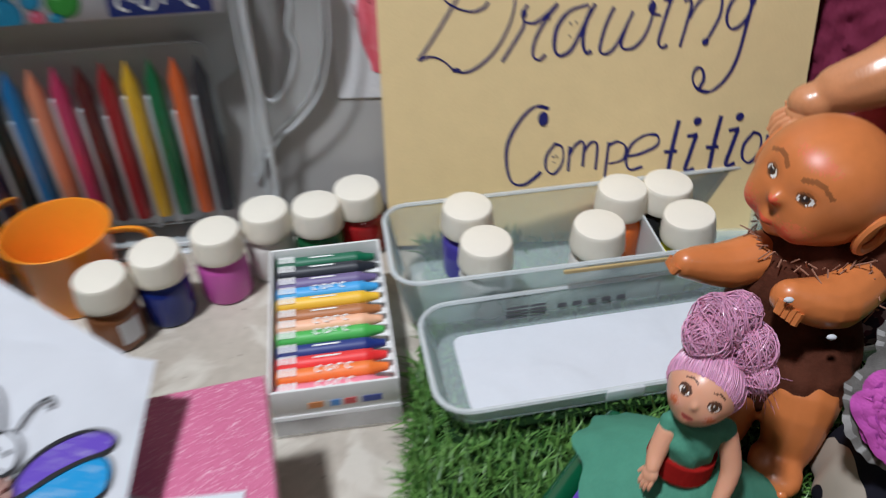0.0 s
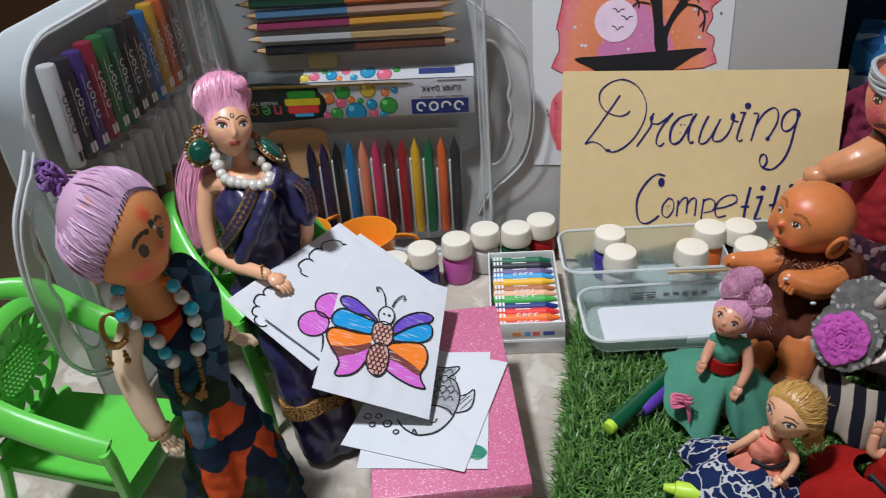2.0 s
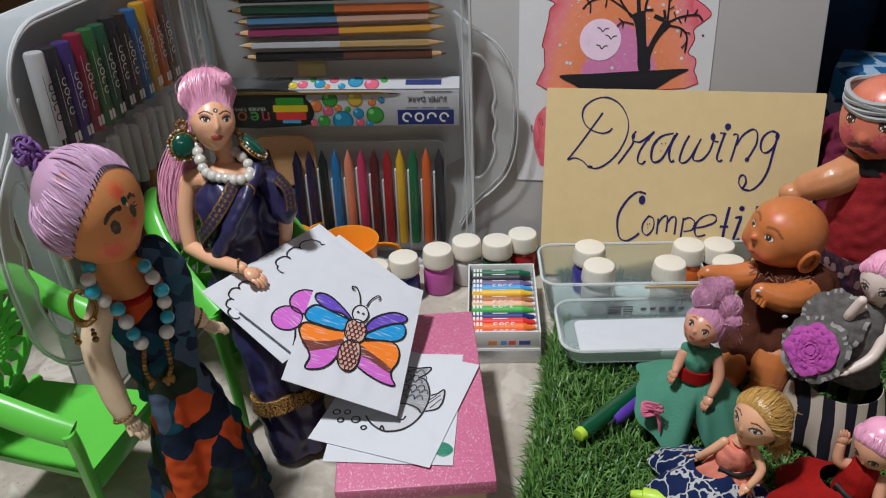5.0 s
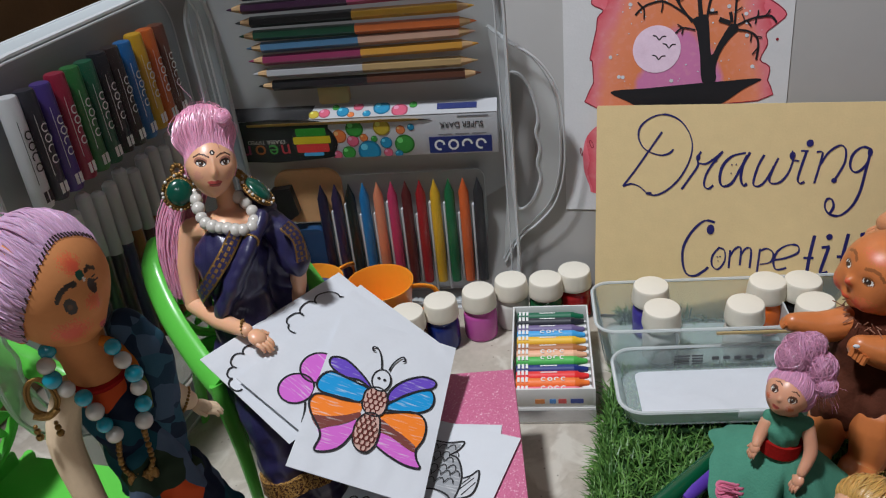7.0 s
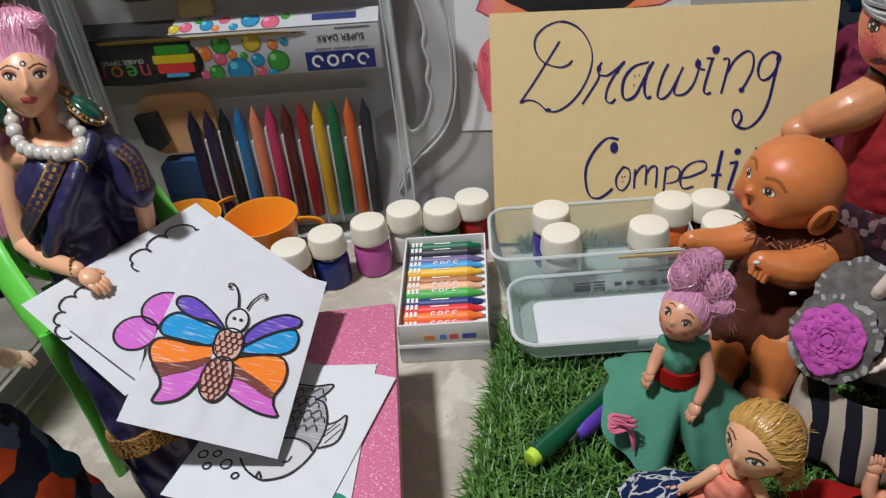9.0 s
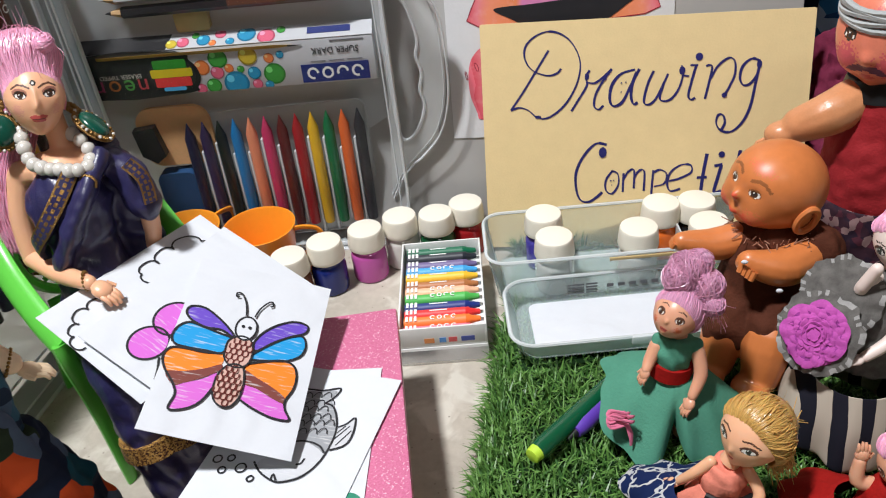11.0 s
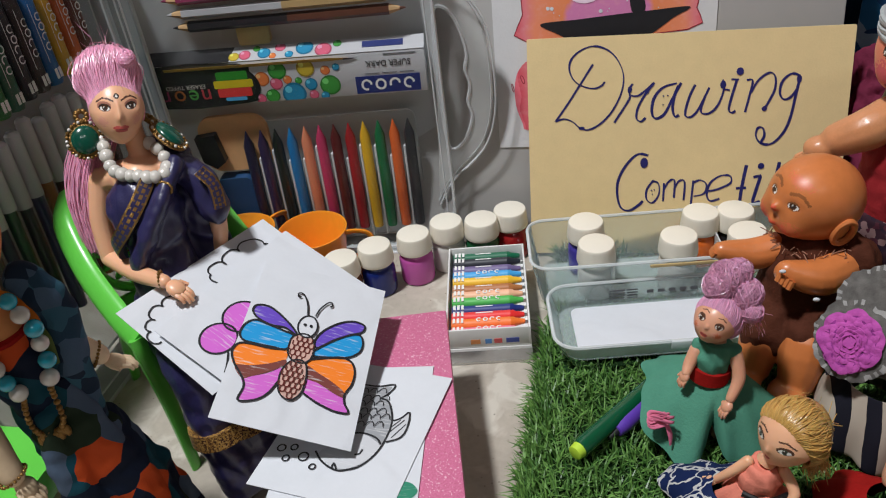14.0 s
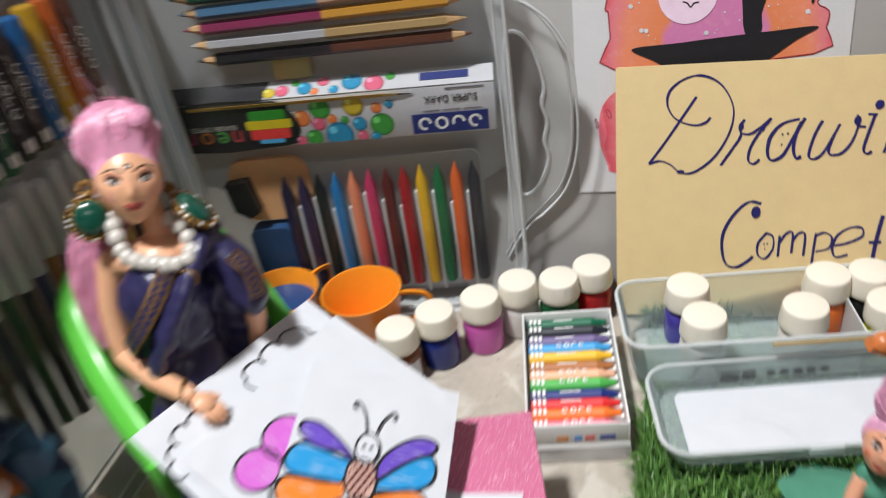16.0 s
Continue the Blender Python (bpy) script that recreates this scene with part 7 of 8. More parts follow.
for v in bm.verts:
    v.co += Vector((-0.0085, 0.0115, -0.0047)) * max(0.0, v.co.z - 0.12) / 0.08
doll("sari_doll", (-0.213, 0.22, 0.0), bm, "pink-haired doll in navy sari and pearls, seated in a chair")

# cloth doll standing by the empty chair
bm = bmesh.new()
LOOK[:] = [M_ORANGE, M_DARKEYE, M_LIP, M_SMEAR, M_LILAC, M_PATCH, M_PALE, M_GOLD, M_TEAL, mat("violet_fuzz", (0.20, 0.10, 0.30), 0.8), M_SHAWL, M_PEARL]
H = (-0.2147, 0.1022, 0.2070)
F_B = (0.945, -0.325, -0.02)
marks = [("dot", 3, 22, -27, 25, 17, 0, True), ("dot", k(M_BLUSH), 22, -27, 15, 10, 0, True), ("dot", 3, -8, -6, 10, 9, 0, True), ("dot", 3, -3, 29, 13, 13, 0, True), ("dot", k(M_BLUSH), -4, 27, 7, 8, 0, True)]
marks += [("dot", 1, 14, -2, 6.0, 7.6, -12, False), ("dot", k(M_IRIS), 14.5, -2.5, 2.4, 3.2, 0, False), ("dot", 1, -14, 5, 5.0, 6.6, -12, False), ("line", 1, [(-16, 8), (-24, 7)], 0.8), ("line", 1, [(-15, 10), (-22, 11)], 0.6)]
marks += [("line", 1, [(24, 6), (18, 12), (10, 15), (3, 14)], 2.3), ("line", 1, [(-13, 18), (-18, 20), (-24, 16)], 1.8)]
marks += [("dot", k(M_EMERALD), -6, 18, 4.2, 4.4, 0, False), ("dot", k(M_EYEWHITE), -8, 13.5, 1.6, 1.7, 0, False), ("dot", 2, -21, -34, 8, 4.0, 22, False), ("line", k(M_BROW), [(-14, -36), (-28, -31)], 0.8)]
turn, spot = head(bm, H, (0.0222, 0.0232, 0.0285), F_B, 0, marks, [(-10, -10, 8, 9, 0.06), (-20, -34, 14, 9, 0.07), (-14, -52, 30, 14, 0.05), (22, -28, 24, 18, 0.04), (14, -1, 11, 9, -0.03), (-14, 5, 11, 9, -0.03)], 0.20, 190, 140)
TIE_B = (-0.2330, 0.1060, 0.2240)
line_b = lambda a: max(-28.0, 52.0 - 0.0125 * (a + 8) ** 2) if a > -8 else max(-28.0, 52.0 - 0.008 * (a + 8) ** 2)
ball(bm, Vector(H) + turn.to_3x3() @ Vector((0, -0.0042, 0.0034)), (0.0222, 0.0214, 0.0262), 4, turn, 32)
comb(bm, spot, H, TIE_B, line_b, -110, 130, 900, 0.00042, 4, 1.04, 0.0030, 31)
comb(bm, spot, H, TIE_B, lambda a: line_b(a) + 10, -110, 130, 620, 0.00042, 4, 1.06, 0.0030, 32)
for j in range(30):
    a = -62 + 5 * j
    p, q = spot(a, line_b(a) - 2.2, 1.012), spot(a + 0.8, line_b(a) + 2.6, 1.022)
    tube(bm, [p, q], 0.00034, 1, 5, 1)
rg = random.Random(9)
for j in range(34):
    p = Vector(TIE_B).lerp(Vector((-0.2400, 0.1000, 0.2370)), rg.uniform(0.35, 1.0)) + Vector((rg.gauss(0, 0.0016), rg.gauss(0, 0.0016), rg.gauss(0, 0.0022)))
    t = Matrix.Rotation(rg.uniform(0, 6), 3, "X") @ Matrix.Rotation(rg.uniform(0, 6), 3, "Y")
    q = rg.uniform(0.0018, 0.0038)
    tube(bm, [p + t @ Vector((q * math.cos(a), q * math.sin(a), 0)) for a in [2 * math.pi * i / 7 for i in range(7)]], 0.0008, 9, 6, 2, closed=True)
ball(bm, (-0.2225, 0.0870, 0.1935), (0.0042, 0.0030, 0.0054), 0, seg=12)
sub = bmesh.new()
tube(sub, [(-0.2130, 0.1020, 0.190), (-0.2115, 0.1020, 0.174), (-0.2095, 0.1035, 0.160)], [0.0125, 0.0098, 0.0118], 0, 18)
melt(bm, sub, 0, 0.0010, 4)
tube(bm, [Vector((-0.2100, 0.1032, 0.1615)) + Vector((0.0108 * math.cos(a), 0.0108 * math.sin(a), 0.0006 * math.sin(2 * a))) for a in [2 * math.pi * i / 12 for i in range(12)]], 0.0021, k(M_REDCLOTH), 8, 2, closed=True)
sub = bmesh.new()
tube(sub, [(-0.2100, 0.1030, 0.1610), (-0.2095, 0.1035, 0.1500), (-0.2080, 0.1045, 0.1250), (-0.2060, 0.1060, 0.0980)], [0.0112, 0.0135, 0.0120, 0.0140], 0, 18)
lathe(sub, [(0.0320, 0.002), (0.0320, 0.010), (0.0290, 0.035), (0.0240, 0.065), (0.0170, 0.092), (0.0135, 0.103)], 0, 60, Matrix.Translation((-0.1985, 0.1110, 0.0)), 9, 0.12)
tube(sub, [(-0.1975, 0.1050, 0.1350), (-0.1900, 0.1040, 0.1050), (-0.1820, 0.1040, 0.0700), (-0.1760, 0.1040, 0.0300), (-0.1740, 0.1040, 0.0050)], [0.0070, 0.0090, 0.0110, 0.0120, 0.0120], 0, 12, oval=0.7)
tube(sub, [(-0.2010, 0.0960, 0.1250), (-0.1960, 0.0900, 0.0900), (-0.1920, 0.0860, 0.0500), (-0.1900, 0.0850, 0.0060)], [0.0055, 0.0080, 0.0090, 0.0100], 0, 12, oval=0.7)
melt(bm, sub, 5, 0.0013, 3, 0.0012, (190, 150, 60))
sub = bmesh.new()
tube(sub, [(-0.2010, 0.1110, 0.1830), (-0.1955, 0.1130, 0.1800), (-0.1915, 0.1150, 0.1690), (-0.1900, 0.1150, 0.1530), (-0.1930, 0.1120, 0.1300), (-0.1950, 0.1110, 0.1000)], [0.0050, 0.0074, 0.0080, 0.0078, 0.0080, 0.0070], 0, 14, oval=0.75)
melt(bm, sub, 10, 0.0010, 3, 0.0009, (260, 160, 60))
tube(bm, [(-0.2050, 0.1010, 0.1815), (-0.1990, 0.1045, 0.1775), (-0.1950, 0.1065, 0.1700), (-0.1925, 0.1060, 0.1600)], [0.0018, 0.0024, 0.0024, 0.0018], k(mat("orange_ribbon", (0.70, 0.20, 0.02), 0.7)), 8, 5, oval=0.5)
tube(bm, [(-0.1940, 0.1060, 0.1660), (-0.1915, 0.1055, 0.1560), (-0.1915, 0.1045, 0.1440)], [0.0016, 0.0022, 0.0016], k(mat("moss_ribbon", (0.10, 0.14, 0.04), 0.8)), 8, 5, oval=0.5)
sub = bmesh.new()
limb(sub, [(-0.2175, 0.0935, 0.1590), (-0.2222, 0.0855, 0.1400), (-0.2174, 0.0812, 0.1150), (-0.2135, 0.0795, 0.1025)], [0.0072, 0.0070, 0.0064, 0.0052], 0)
limb(sub, [(-0.1975, 0.1150, 0.1490), (-0.1939, 0.1187, 0.1418), (-0.1880, 0.1232, 0.1322)], [0.0062, 0.0058, 0.0046], 0)
melt(bm, sub, 6, 0.0009, 5)
palm(bm, (-0.2100, 0.0798, 0.0955), (0.55, 0.05, -0.8), 0.0050, 6)
palm(bm, (-0.1842, 0.1262, 0.1262), (0.75, 0.45, -0.5), 0.0048, 6)
for c, u, v, rr in (((-0.2130, 0.0794, 0.1022), (0.85, 0.30, 0.35), (-0.2, 0.95, 0.0), 0.0058), ((-0.1885, 0.1228, 0.1330), (0.4, 0.3, 0.85), (-0.5, 0.85, 0.0), 0.0052)):
    for j in range(20):
        a = 2 * math.pi * j / 20
        ball(bm, Vector(c) + (Vector(u) * math.cos(a) + Vector(v) * math.sin(a)) * rr, 0.0008, 7, seg=7)
beads(bm, [(-0.2153, 0.0894, 0.1833), (-0.2142, 0.0852, 0.1792), (-0.2126, 0.0839, 0.1735), (-0.2092, 0.0853, 0.1680), (-0.2057, 0.0880, 0.1617), (-0.2038, 0.0889, 0.1539), (-0.2023, 0.0894, 0.1465), (-0.2003, 0.0903, 0.1405)], 8, 0.0036, (8, 11))
beads(bm, [(-0.1945, 0.1005, 0.1790), (-0.1917, 0.1002, 0.1729), (-0.1892, 0.1008, 0.1658), (-0.1887, 0.0999, 0.1594), (-0.1891, 0.0996, 0.1508), (-0.1904, 0.0980, 0.1428)], 6, 0.0036, (8, 11))
beads(bm, [(-0.1993, 0.0898, 0.1367), (-0.2005, 0.0888, 0.1300), (-0.2008, 0.0887, 0.1220), (-0.1985, 0.0905, 0.1165), (-0.1950, 0.0930, 0.1165), (-0.1919, 0.0956, 0.1210), (-0.1912, 0.0962, 0.1300), (-0.1908, 0.0964, 0.1383)], 24, 0.0013, (7,))
for j in range(9):
    ball(bm, Vector((-0.2002 + 0.0010 * j, 0.0890 + 0.0008 * j, 0.1150 - 0.0004 * (4 - abs(j - 4)) + 0.0016 * (j % 2))), (0.0016, 0.0011, 0.0030), 7, turn, 10)
for dx, dz in ((0.0, 0.0), (0.0030, 0.0005)):
    tube(bm, [Vector((-0.2178 + dx * 0.3, 0.0797 + dx * 0.3, 0.1660)) + Vector((0.0040 * math.cos(a), 0.0030 * math.cos(a), 0.0085 * math.sin(a) * (1.2 if math.sin(a) > 0 else 0.85))) for a in [2 * math.pi * j / 12 for j in range(12)]], 0.0007, 7, 6, 2, closed=True)
tube(bm, [(-0.2215, 0.0768, 0.1600), (-0.2180, 0.0795, 0.1575), (-0.2145, 0.0822, 0.1600)], 0.0016, 7, 6, 3)
for x, y, z in ((-0.2226, 0.0761, 0.1490), (-0.2167, 0.0807, 0.1480)):
    ball(bm, (x, y, z), 0.0017, 7, seg=8)
    ball(bm, (x, y, z + 0.0030), 0.0014, 7, seg=8)
    ball(bm, (x, y, z + 0.0054), 0.0010, 7, seg=8)
doll("cloth_doll", (-0.205, 0.107, 0.0), bm, "lilac-haired cloth doll in patchwork sari and beads beside a chair")

# brown rubber baby doll on the grass
bm = bmesh.new()
LOOK[:] = [M_RUBBER, M_DARKEYE, M_LIP, M_HONEY, M_BROWNCLOTH, mat("frayed_thread", (0.35, 0.18, 0.12), 0.9), M_PAPER]
H = (0.1265, 0.2970, 0.1120)
F_C = (-0.782, -0.545, 0.303)
marks = [("dot", 3, 30, -32, 20, 15, 0, True), ("dot", 3, -30, -32, 22, 16, 0, True), ("dot", k(M_BLUSH), -24, -36, 13, 9, 0, True), ("dot", k(M_BLUSH), 24, -36, 11, 9, 0, True), ("dot", k(M_BLUSH), 0, -14, 7, 6, 0, True), ("dot", 3, 0, -40, 15, 9, 0, True), ("dot", 3, -8, 30, 24, 9, 0, True)]
M_SOFTBROW = mat("soft_brow", (0.30, 0.10, 0.03), 0.4, bump=0)
for s in (1, -1):
    a, b = 20 * s, 0
    marks += [("dot", k(M_SOFTBROW), a, b + 0.6, 8.6, 6.0, 4 * s, False), ("dot", k(M_EYEWHITE), a, b, 7.2, 4.6, 4 * s, False), ("dot", k(M_IRIS), a + 1.0, b + 0.2, 4.6, 4.5, 0, False), ("dot", 1, a + 1.0, b + 0.2, 3.0, 3.0, 0, False), ("dot", k(M_EYEWHITE), a + 2.2, b + 1.6, 1.0, 1.0, 0, False)]
    marks += [("line", k(M_SOFTBROW), [(9 * s, 13), (17 * s, 17), (26 * s, 17), (36 * s, 12)], 2.0)]
marks += [("dot", k(M_BLUSH), -4, -36, 5.5, 3.2, 0, False), ("dot", k(M_BLUSH), 4, -36, 5.5, 3.2, 0, False), ("dot", k(M_BLUSH), 0, -40, 6.5, 3.4, 0, False), ("line", k(M_BROW), [(-8, -37.5), (8, -37.5)], 0.7), ("dot", k(M_BROW), 2.6, -18, 1.0, 0.8, 0, False), ("dot", k(M_BROW), -2.6, -18, 1.0, 0.8, 0, False)]
turn, spot = head(bm, H, (0.0230, 0.0254, 0.0234), F_C, 0, marks, [(0, -13, 6, 6, 0.13), (0, -37, 9, 6, 0.10), (0, -60, 20, 12, 0.10), (32, -34, 20, 16, 0.14), (-32, -34, 20, 16, 0.14), (20, 0, 11, 8, -0.05), (-20, 0, 11, 8, -0.05), (0, 24, 50, 20, 0.03), (0, -25, 8, 5, -0.03)], 0.04, 170, 130, roll=12.0)
for s in (-1, 1):
    p = Vector(H) + turn.to_3x3() @ Vector((s * 0.0224, -0.001, -0.004))
    tube(bm, [p + turn.to_3x3() @ Vector((s * (0.0016 + 0.0010 * math.cos(a)), -0.0050 * math.cos(a), 0.0068 * math.sin(a))) for a in [2 * math.pi * j / 12 for j in range(12)]], 0.0018, 0, 8, 2, closed=True)
    ball(bm, p, (0.0020, 0.0046, 0.0062), 0, turn, 12)
sub = bmesh.new()
limb(sub, [(0.1120, 0.2930, 0.0820), (0.0980, 0.2895, 0.0800), (0.0850, 0.2865, 0.0830)], [0.0095, 0.0090, 0.0066], 0)
ball(sub, (0.0815, 0.2855, 0.0838), (0.0062, 0.0055, 0.0058), 0, seg=12)
limb(sub, [(0.1470, 0.2860, 0.0810), (0.1300, 0.2705, 0.0800), (0.1160, 0.2675, 0.0835)], [0.0112, 0.0105, 0.0075], 0)
ball(sub, (0.1125, 0.2672, 0.0845), (0.0072, 0.0062, 0.0070), 0, seg=12)
limb(sub, [(0.1120, 0.2810, 0.0440), (0.1050, 0.2700, 0.0340), (0.1020, 0.2640, 0.0200)], [0.0125, 0.0120, 0.0095], 0)
ball(sub, (0.0975, 0.2570, 0.0175), (0.0088, 0.0120, 0.0062), 0, seg=14)
limb(sub, [(0.1330, 0.2750, 0.0450), (0.1260, 0.2600, 0.0400), (0.1230, 0.2530, 0.0220)], [0.0140, 0.0135, 0.0102], 0)
ball(sub, (0.1170, 0.2450, 0.0180), (0.0100, 0.0130, 0.0068), 0, seg=14)
melt(bm, sub, 0, 0.0011, 6)
for j in range(4):
    tube(bm, [(0.0775, 0.2825 + 0.0022 * j, 0.0850 - 0.0006 * j), (0.0758, 0.2822 + 0.0022 * j, 0.0822 - 0.0006 * j)], [0.0018, 0.0014], 0, 8, 1)
    tube(bm, [(0.1085 + 0.0018 * j, 0.2628 - 0.0006 * j, 0.0870 - 0.0012 * j), (0.1068 + 0.0018 * j, 0.2612 - 0.0006 * j, 0.0828 - 0.0012 * j)], [0.0020, 0.0016], 0, 8, 1)
    ball(bm, (0.1100 + 0.0030 * j, 0.2330 + 0.0012 * (j - 1.2) ** 2, 0.0175), 0.0026, 0, seg=10)
sub = bmesh.new()
tube(sub, [(0.1270, 0.2940, 0.0930), (0.1260, 0.2920, 0.0800), (0.1240, 0.2900, 0.0580), (0.1240, 0.2880, 0.0400)], [0.0140, 0.0205, 0.0225, 0.0245], 0, 20)
for a, b in (((0.1165, 0.2860, 0.0520), (0.1075, 0.2740, 0.0390)), ((0.1340, 0.2800, 0.0530), (0.1285, 0.2650, 0.0430))):
    limb(sub, [a, b], [0.0165, 0.0155], 0)
limb(sub, [(0.1300, 0.2920, 0.0880), (0.1475, 0.2850, 0.0820)], [0.0120, 0.0135], 0)
melt(bm, sub, 4, 0.0012, 4, 0.0012, (230, 230, 90))
rg = random.Random(2)
for j in range(70):
    a = 2 * math.pi * j / 70
    p = Vector((0.1262 + 0.0190 * math.cos(a), 0.2925 + 0.0190 * math.sin(a), 0.0905 + 0.0015 * rg.random()))
    tube(bm, [p, p + Vector((0.4 * math.cos(a) * 0.006 + rg.gauss(0, 0.002), 0.4 * math.sin(a) * 0.006 + rg.gauss(0, 0.002), rg.gauss(0, 0.003)))], 0.00028, 5, 4, 1)
for j in range(26):
    a = 2 * math.pi * j / 26
    p = Vector((0.1440 - 0.004 * math.sin(a), 0.2800 + 0.011 * math.cos(a), 0.0815 + 0.0115 * math.sin(a)))
    tube(bm, [p, p + Vector((rg.gauss(-0.002, 0.002), rg.gauss(-0.002, 0.002), rg.gauss(0, 0.003)))], 0.00028, 5, 4, 1)
for x, y, z in ((0.1085, 0.2600, 0.0900), (0.1265, 0.2585, 0.0740)):
    ball(bm, (x, y, z), (0.0018, 0.0010, 0.0012), 6, seg=8)
doll("baby_doll", (0.124, 0.288, 0.012), bm, "bald brown rubber baby doll in a frayed brown smock")

# large rubber doll standing behind, its arm over the baby doll
bm = bmesh.new()
LOOK[:] = [mat("red_rubber", (0.70, 0.20, 0.12), 0.35, coat=0.2), M_DARKEYE, M_LIP, mat("pink_paint", (0.62, 0.10, 0.12), 0.5, vary=0.2), mat("red_felt", (0.30, 0.02, 0.025), 0.75, grain=80, bump=0.3), mat("grey_band", (0.42, 0.44, 0.44), 0.8, grain=90, bump=0.4),
           mat("plum_paint", (0.10, 0.02, 0.07), 0.5), M_BLACK, cells("dark_print", ((0.03, 0.012, 0.02), (0.06, 0.015, 0.025), (0.20, 0.12, 0.12), (0.02, 0.01, 0.02)), 260), mat("tan_rubber", (0.62, 0.27, 0.12), 0.32, coat=0.2)]
H = (0.1815, 0.3480, 0.1720)
F_D = (-0.62, -0.78, -0.05)
marks = [("dot", 3, 26, -16, 22, 20, 0, True), ("dot", 3, -26, -16, 22, 20, 0, True), ("dot", 3, 0, 30, 12, 14, 0, True)] + eye(25, 8, 8, 6, M_IRIS) + eye(-25, 8, 8, 6, M_IRIS)
marks += [("line", 1, [(12, 20), (25, 24), (40, 19)], 1.6), ("line", 1, [(-12, 20), (-25, 24), (-40, 19)], 1.6), ("dot", 6, 10, -24, 13, 4.5, -14, False), ("dot", 6, -10, -24, 13, 4.5, 14, False), ("dot", 2, 0, -34, 8, 4, 0, False)]
turn, spot = head(bm, H, (0.0262, 0.0265, 0.0275), F_D, 0, marks, [(0, -12, 8, 8, 0.10), (0, -34, 10, 7, 0.06), (0, -55, 18, 12, 0.07), (32, -24, 20, 18, 0.10), (-32, -24, 20, 18, 0.10)], 0.05)
for j in range(5):
    tube(bm, [Vector(H) + turn.to_3x3() @ Vector((0.0255 * math.cos(a), 0.0255 * math.sin(a), 0.0095 + 0.0022 * j + 0.0012 * math.sin(3 * a + j * 1.7))) for a in [2 * math.pi * i / 16 for i in range(16)]], 0.0017, 5, 6, 2, closed=True)
tube(bm, [(0.1840, 0.3500, 0.1480), (0.1845, 0.3490, 0.1380)], [0.0190, 0.0225], 7, 20, 1)
sub = bmesh.new()
tube(sub, [(0.1850, 0.3500, 0.1410), (0.1860, 0.3480, 0.1200), (0.1870, 0.3450, 0.0950), (0.1880, 0.3450, 0.0780)], [0.0220, 0.0260, 0.0290, 0.0300], 0, 22)
melt(bm, sub, 4, 0.0015, 3, 0.0012, (160, 160, 90))
sub = bmesh.new()
lathe(sub, [(0.0400, 0.014), (0.0395, 0.035), (0.0350, 0.062), (0.0305, 0.082)], 0, 44, Matrix.Translation((0.188, 0.345, 0)), 8, 0.06)
melt(bm, sub, 8, 0.0016, 3, 0.0016, (180, 140, 40))
sub = bmesh.new()
limb(sub, [(0.1680, 0.3440, 0.1350), (0.1560, 0.3380, 0.1310), (0.1430, 0.3400, 0.1240)], [0.0125, 0.0118, 0.0098], 0)
ball(sub, (0.1355, 0.3408, 0.1180), (0.0105, 0.0085, 0.0076), 0, seg=14)
limb(sub, [(0.2080, 0.3470, 0.1330), (0.2220, 0.3380, 0.1150), (0.2240, 0.3250, 0.0950)], [0.0125, 0.0115, 0.0095], 0)
melt(bm, sub, 9, 0.0012, 6)
palm(bm, (0.1320, 0.3400, 0.1150), (-0.8, -0.1, -0.5), 0.0072, 9)
doll("large_baby_doll", (0.187, 0.345, 0.012), bm, "large red-vested rubber baby doll leaning over the smaller one")

# small doll in a green dress
bm = bmesh.new()
LOOK[:] = [M_SKIN, M_DARKEYE, M_LIP, M_ROUGE, M_CURL, M_DRESS, M_REDCLOTH, mat("pink_ribbon", (0.70, 0.18, 0.30), 0.6)]
H = (0.0686, 0.2282, 0.0829)
F_E = (-0.36, -0.791, 0.495)
marks = [("dot", 3, 36, -22, 20, 15, 0, True), ("dot", 3, -36, -22, 20, 15, 0, True), ("dot", k(M_HONEY), 38, -22, 13, 10, 0, True), ("dot", k(M_HONEY), -38, -22, 13, 10, 0, True)] + eye(27, 1, 11, 7.8, M_IRIS, 6, lid=M_BROW) + eye(-27, 1, 11, 7.8, M_IRIS, -6, lid=M_BROW)
marks += [("line", k(M_BROW), [(15, 20), (26, 23), (38, 18)], 1.3), ("line", k(M_BROW), [(-15, 20), (-26, 23), (-38, 18)], 1.3)] + mouth(0, -36, 13, 5)
turn, spot = head(bm, H, (0.0108, 0.0112, 0.0120), F_E, 0, marks, [(0, -12, 6, 7, 0.08), (0, -50, 20, 14, 0.05), (34, -22, 20, 16, 0.05), (-34, -22, 20, 16, 0.05)], 0.15, 150, 110, roll=15.4)
TOP = (0.0745, 0.2380, 0.0935)
ball(bm, Vector(H) + turn.to_3x3() @ Vector((0, -0.0035, 0.0040)), (0.0120, 0.0118, 0.0118), 4, turn, 20)
comb(bm, spot, H, TOP, lambda a: max(-25.0, 36 - 0.0052 * a * a), -120, 120, 560, 0.00026, 4, 1.16, 0.0015, 41)
rg = random.Random(12)
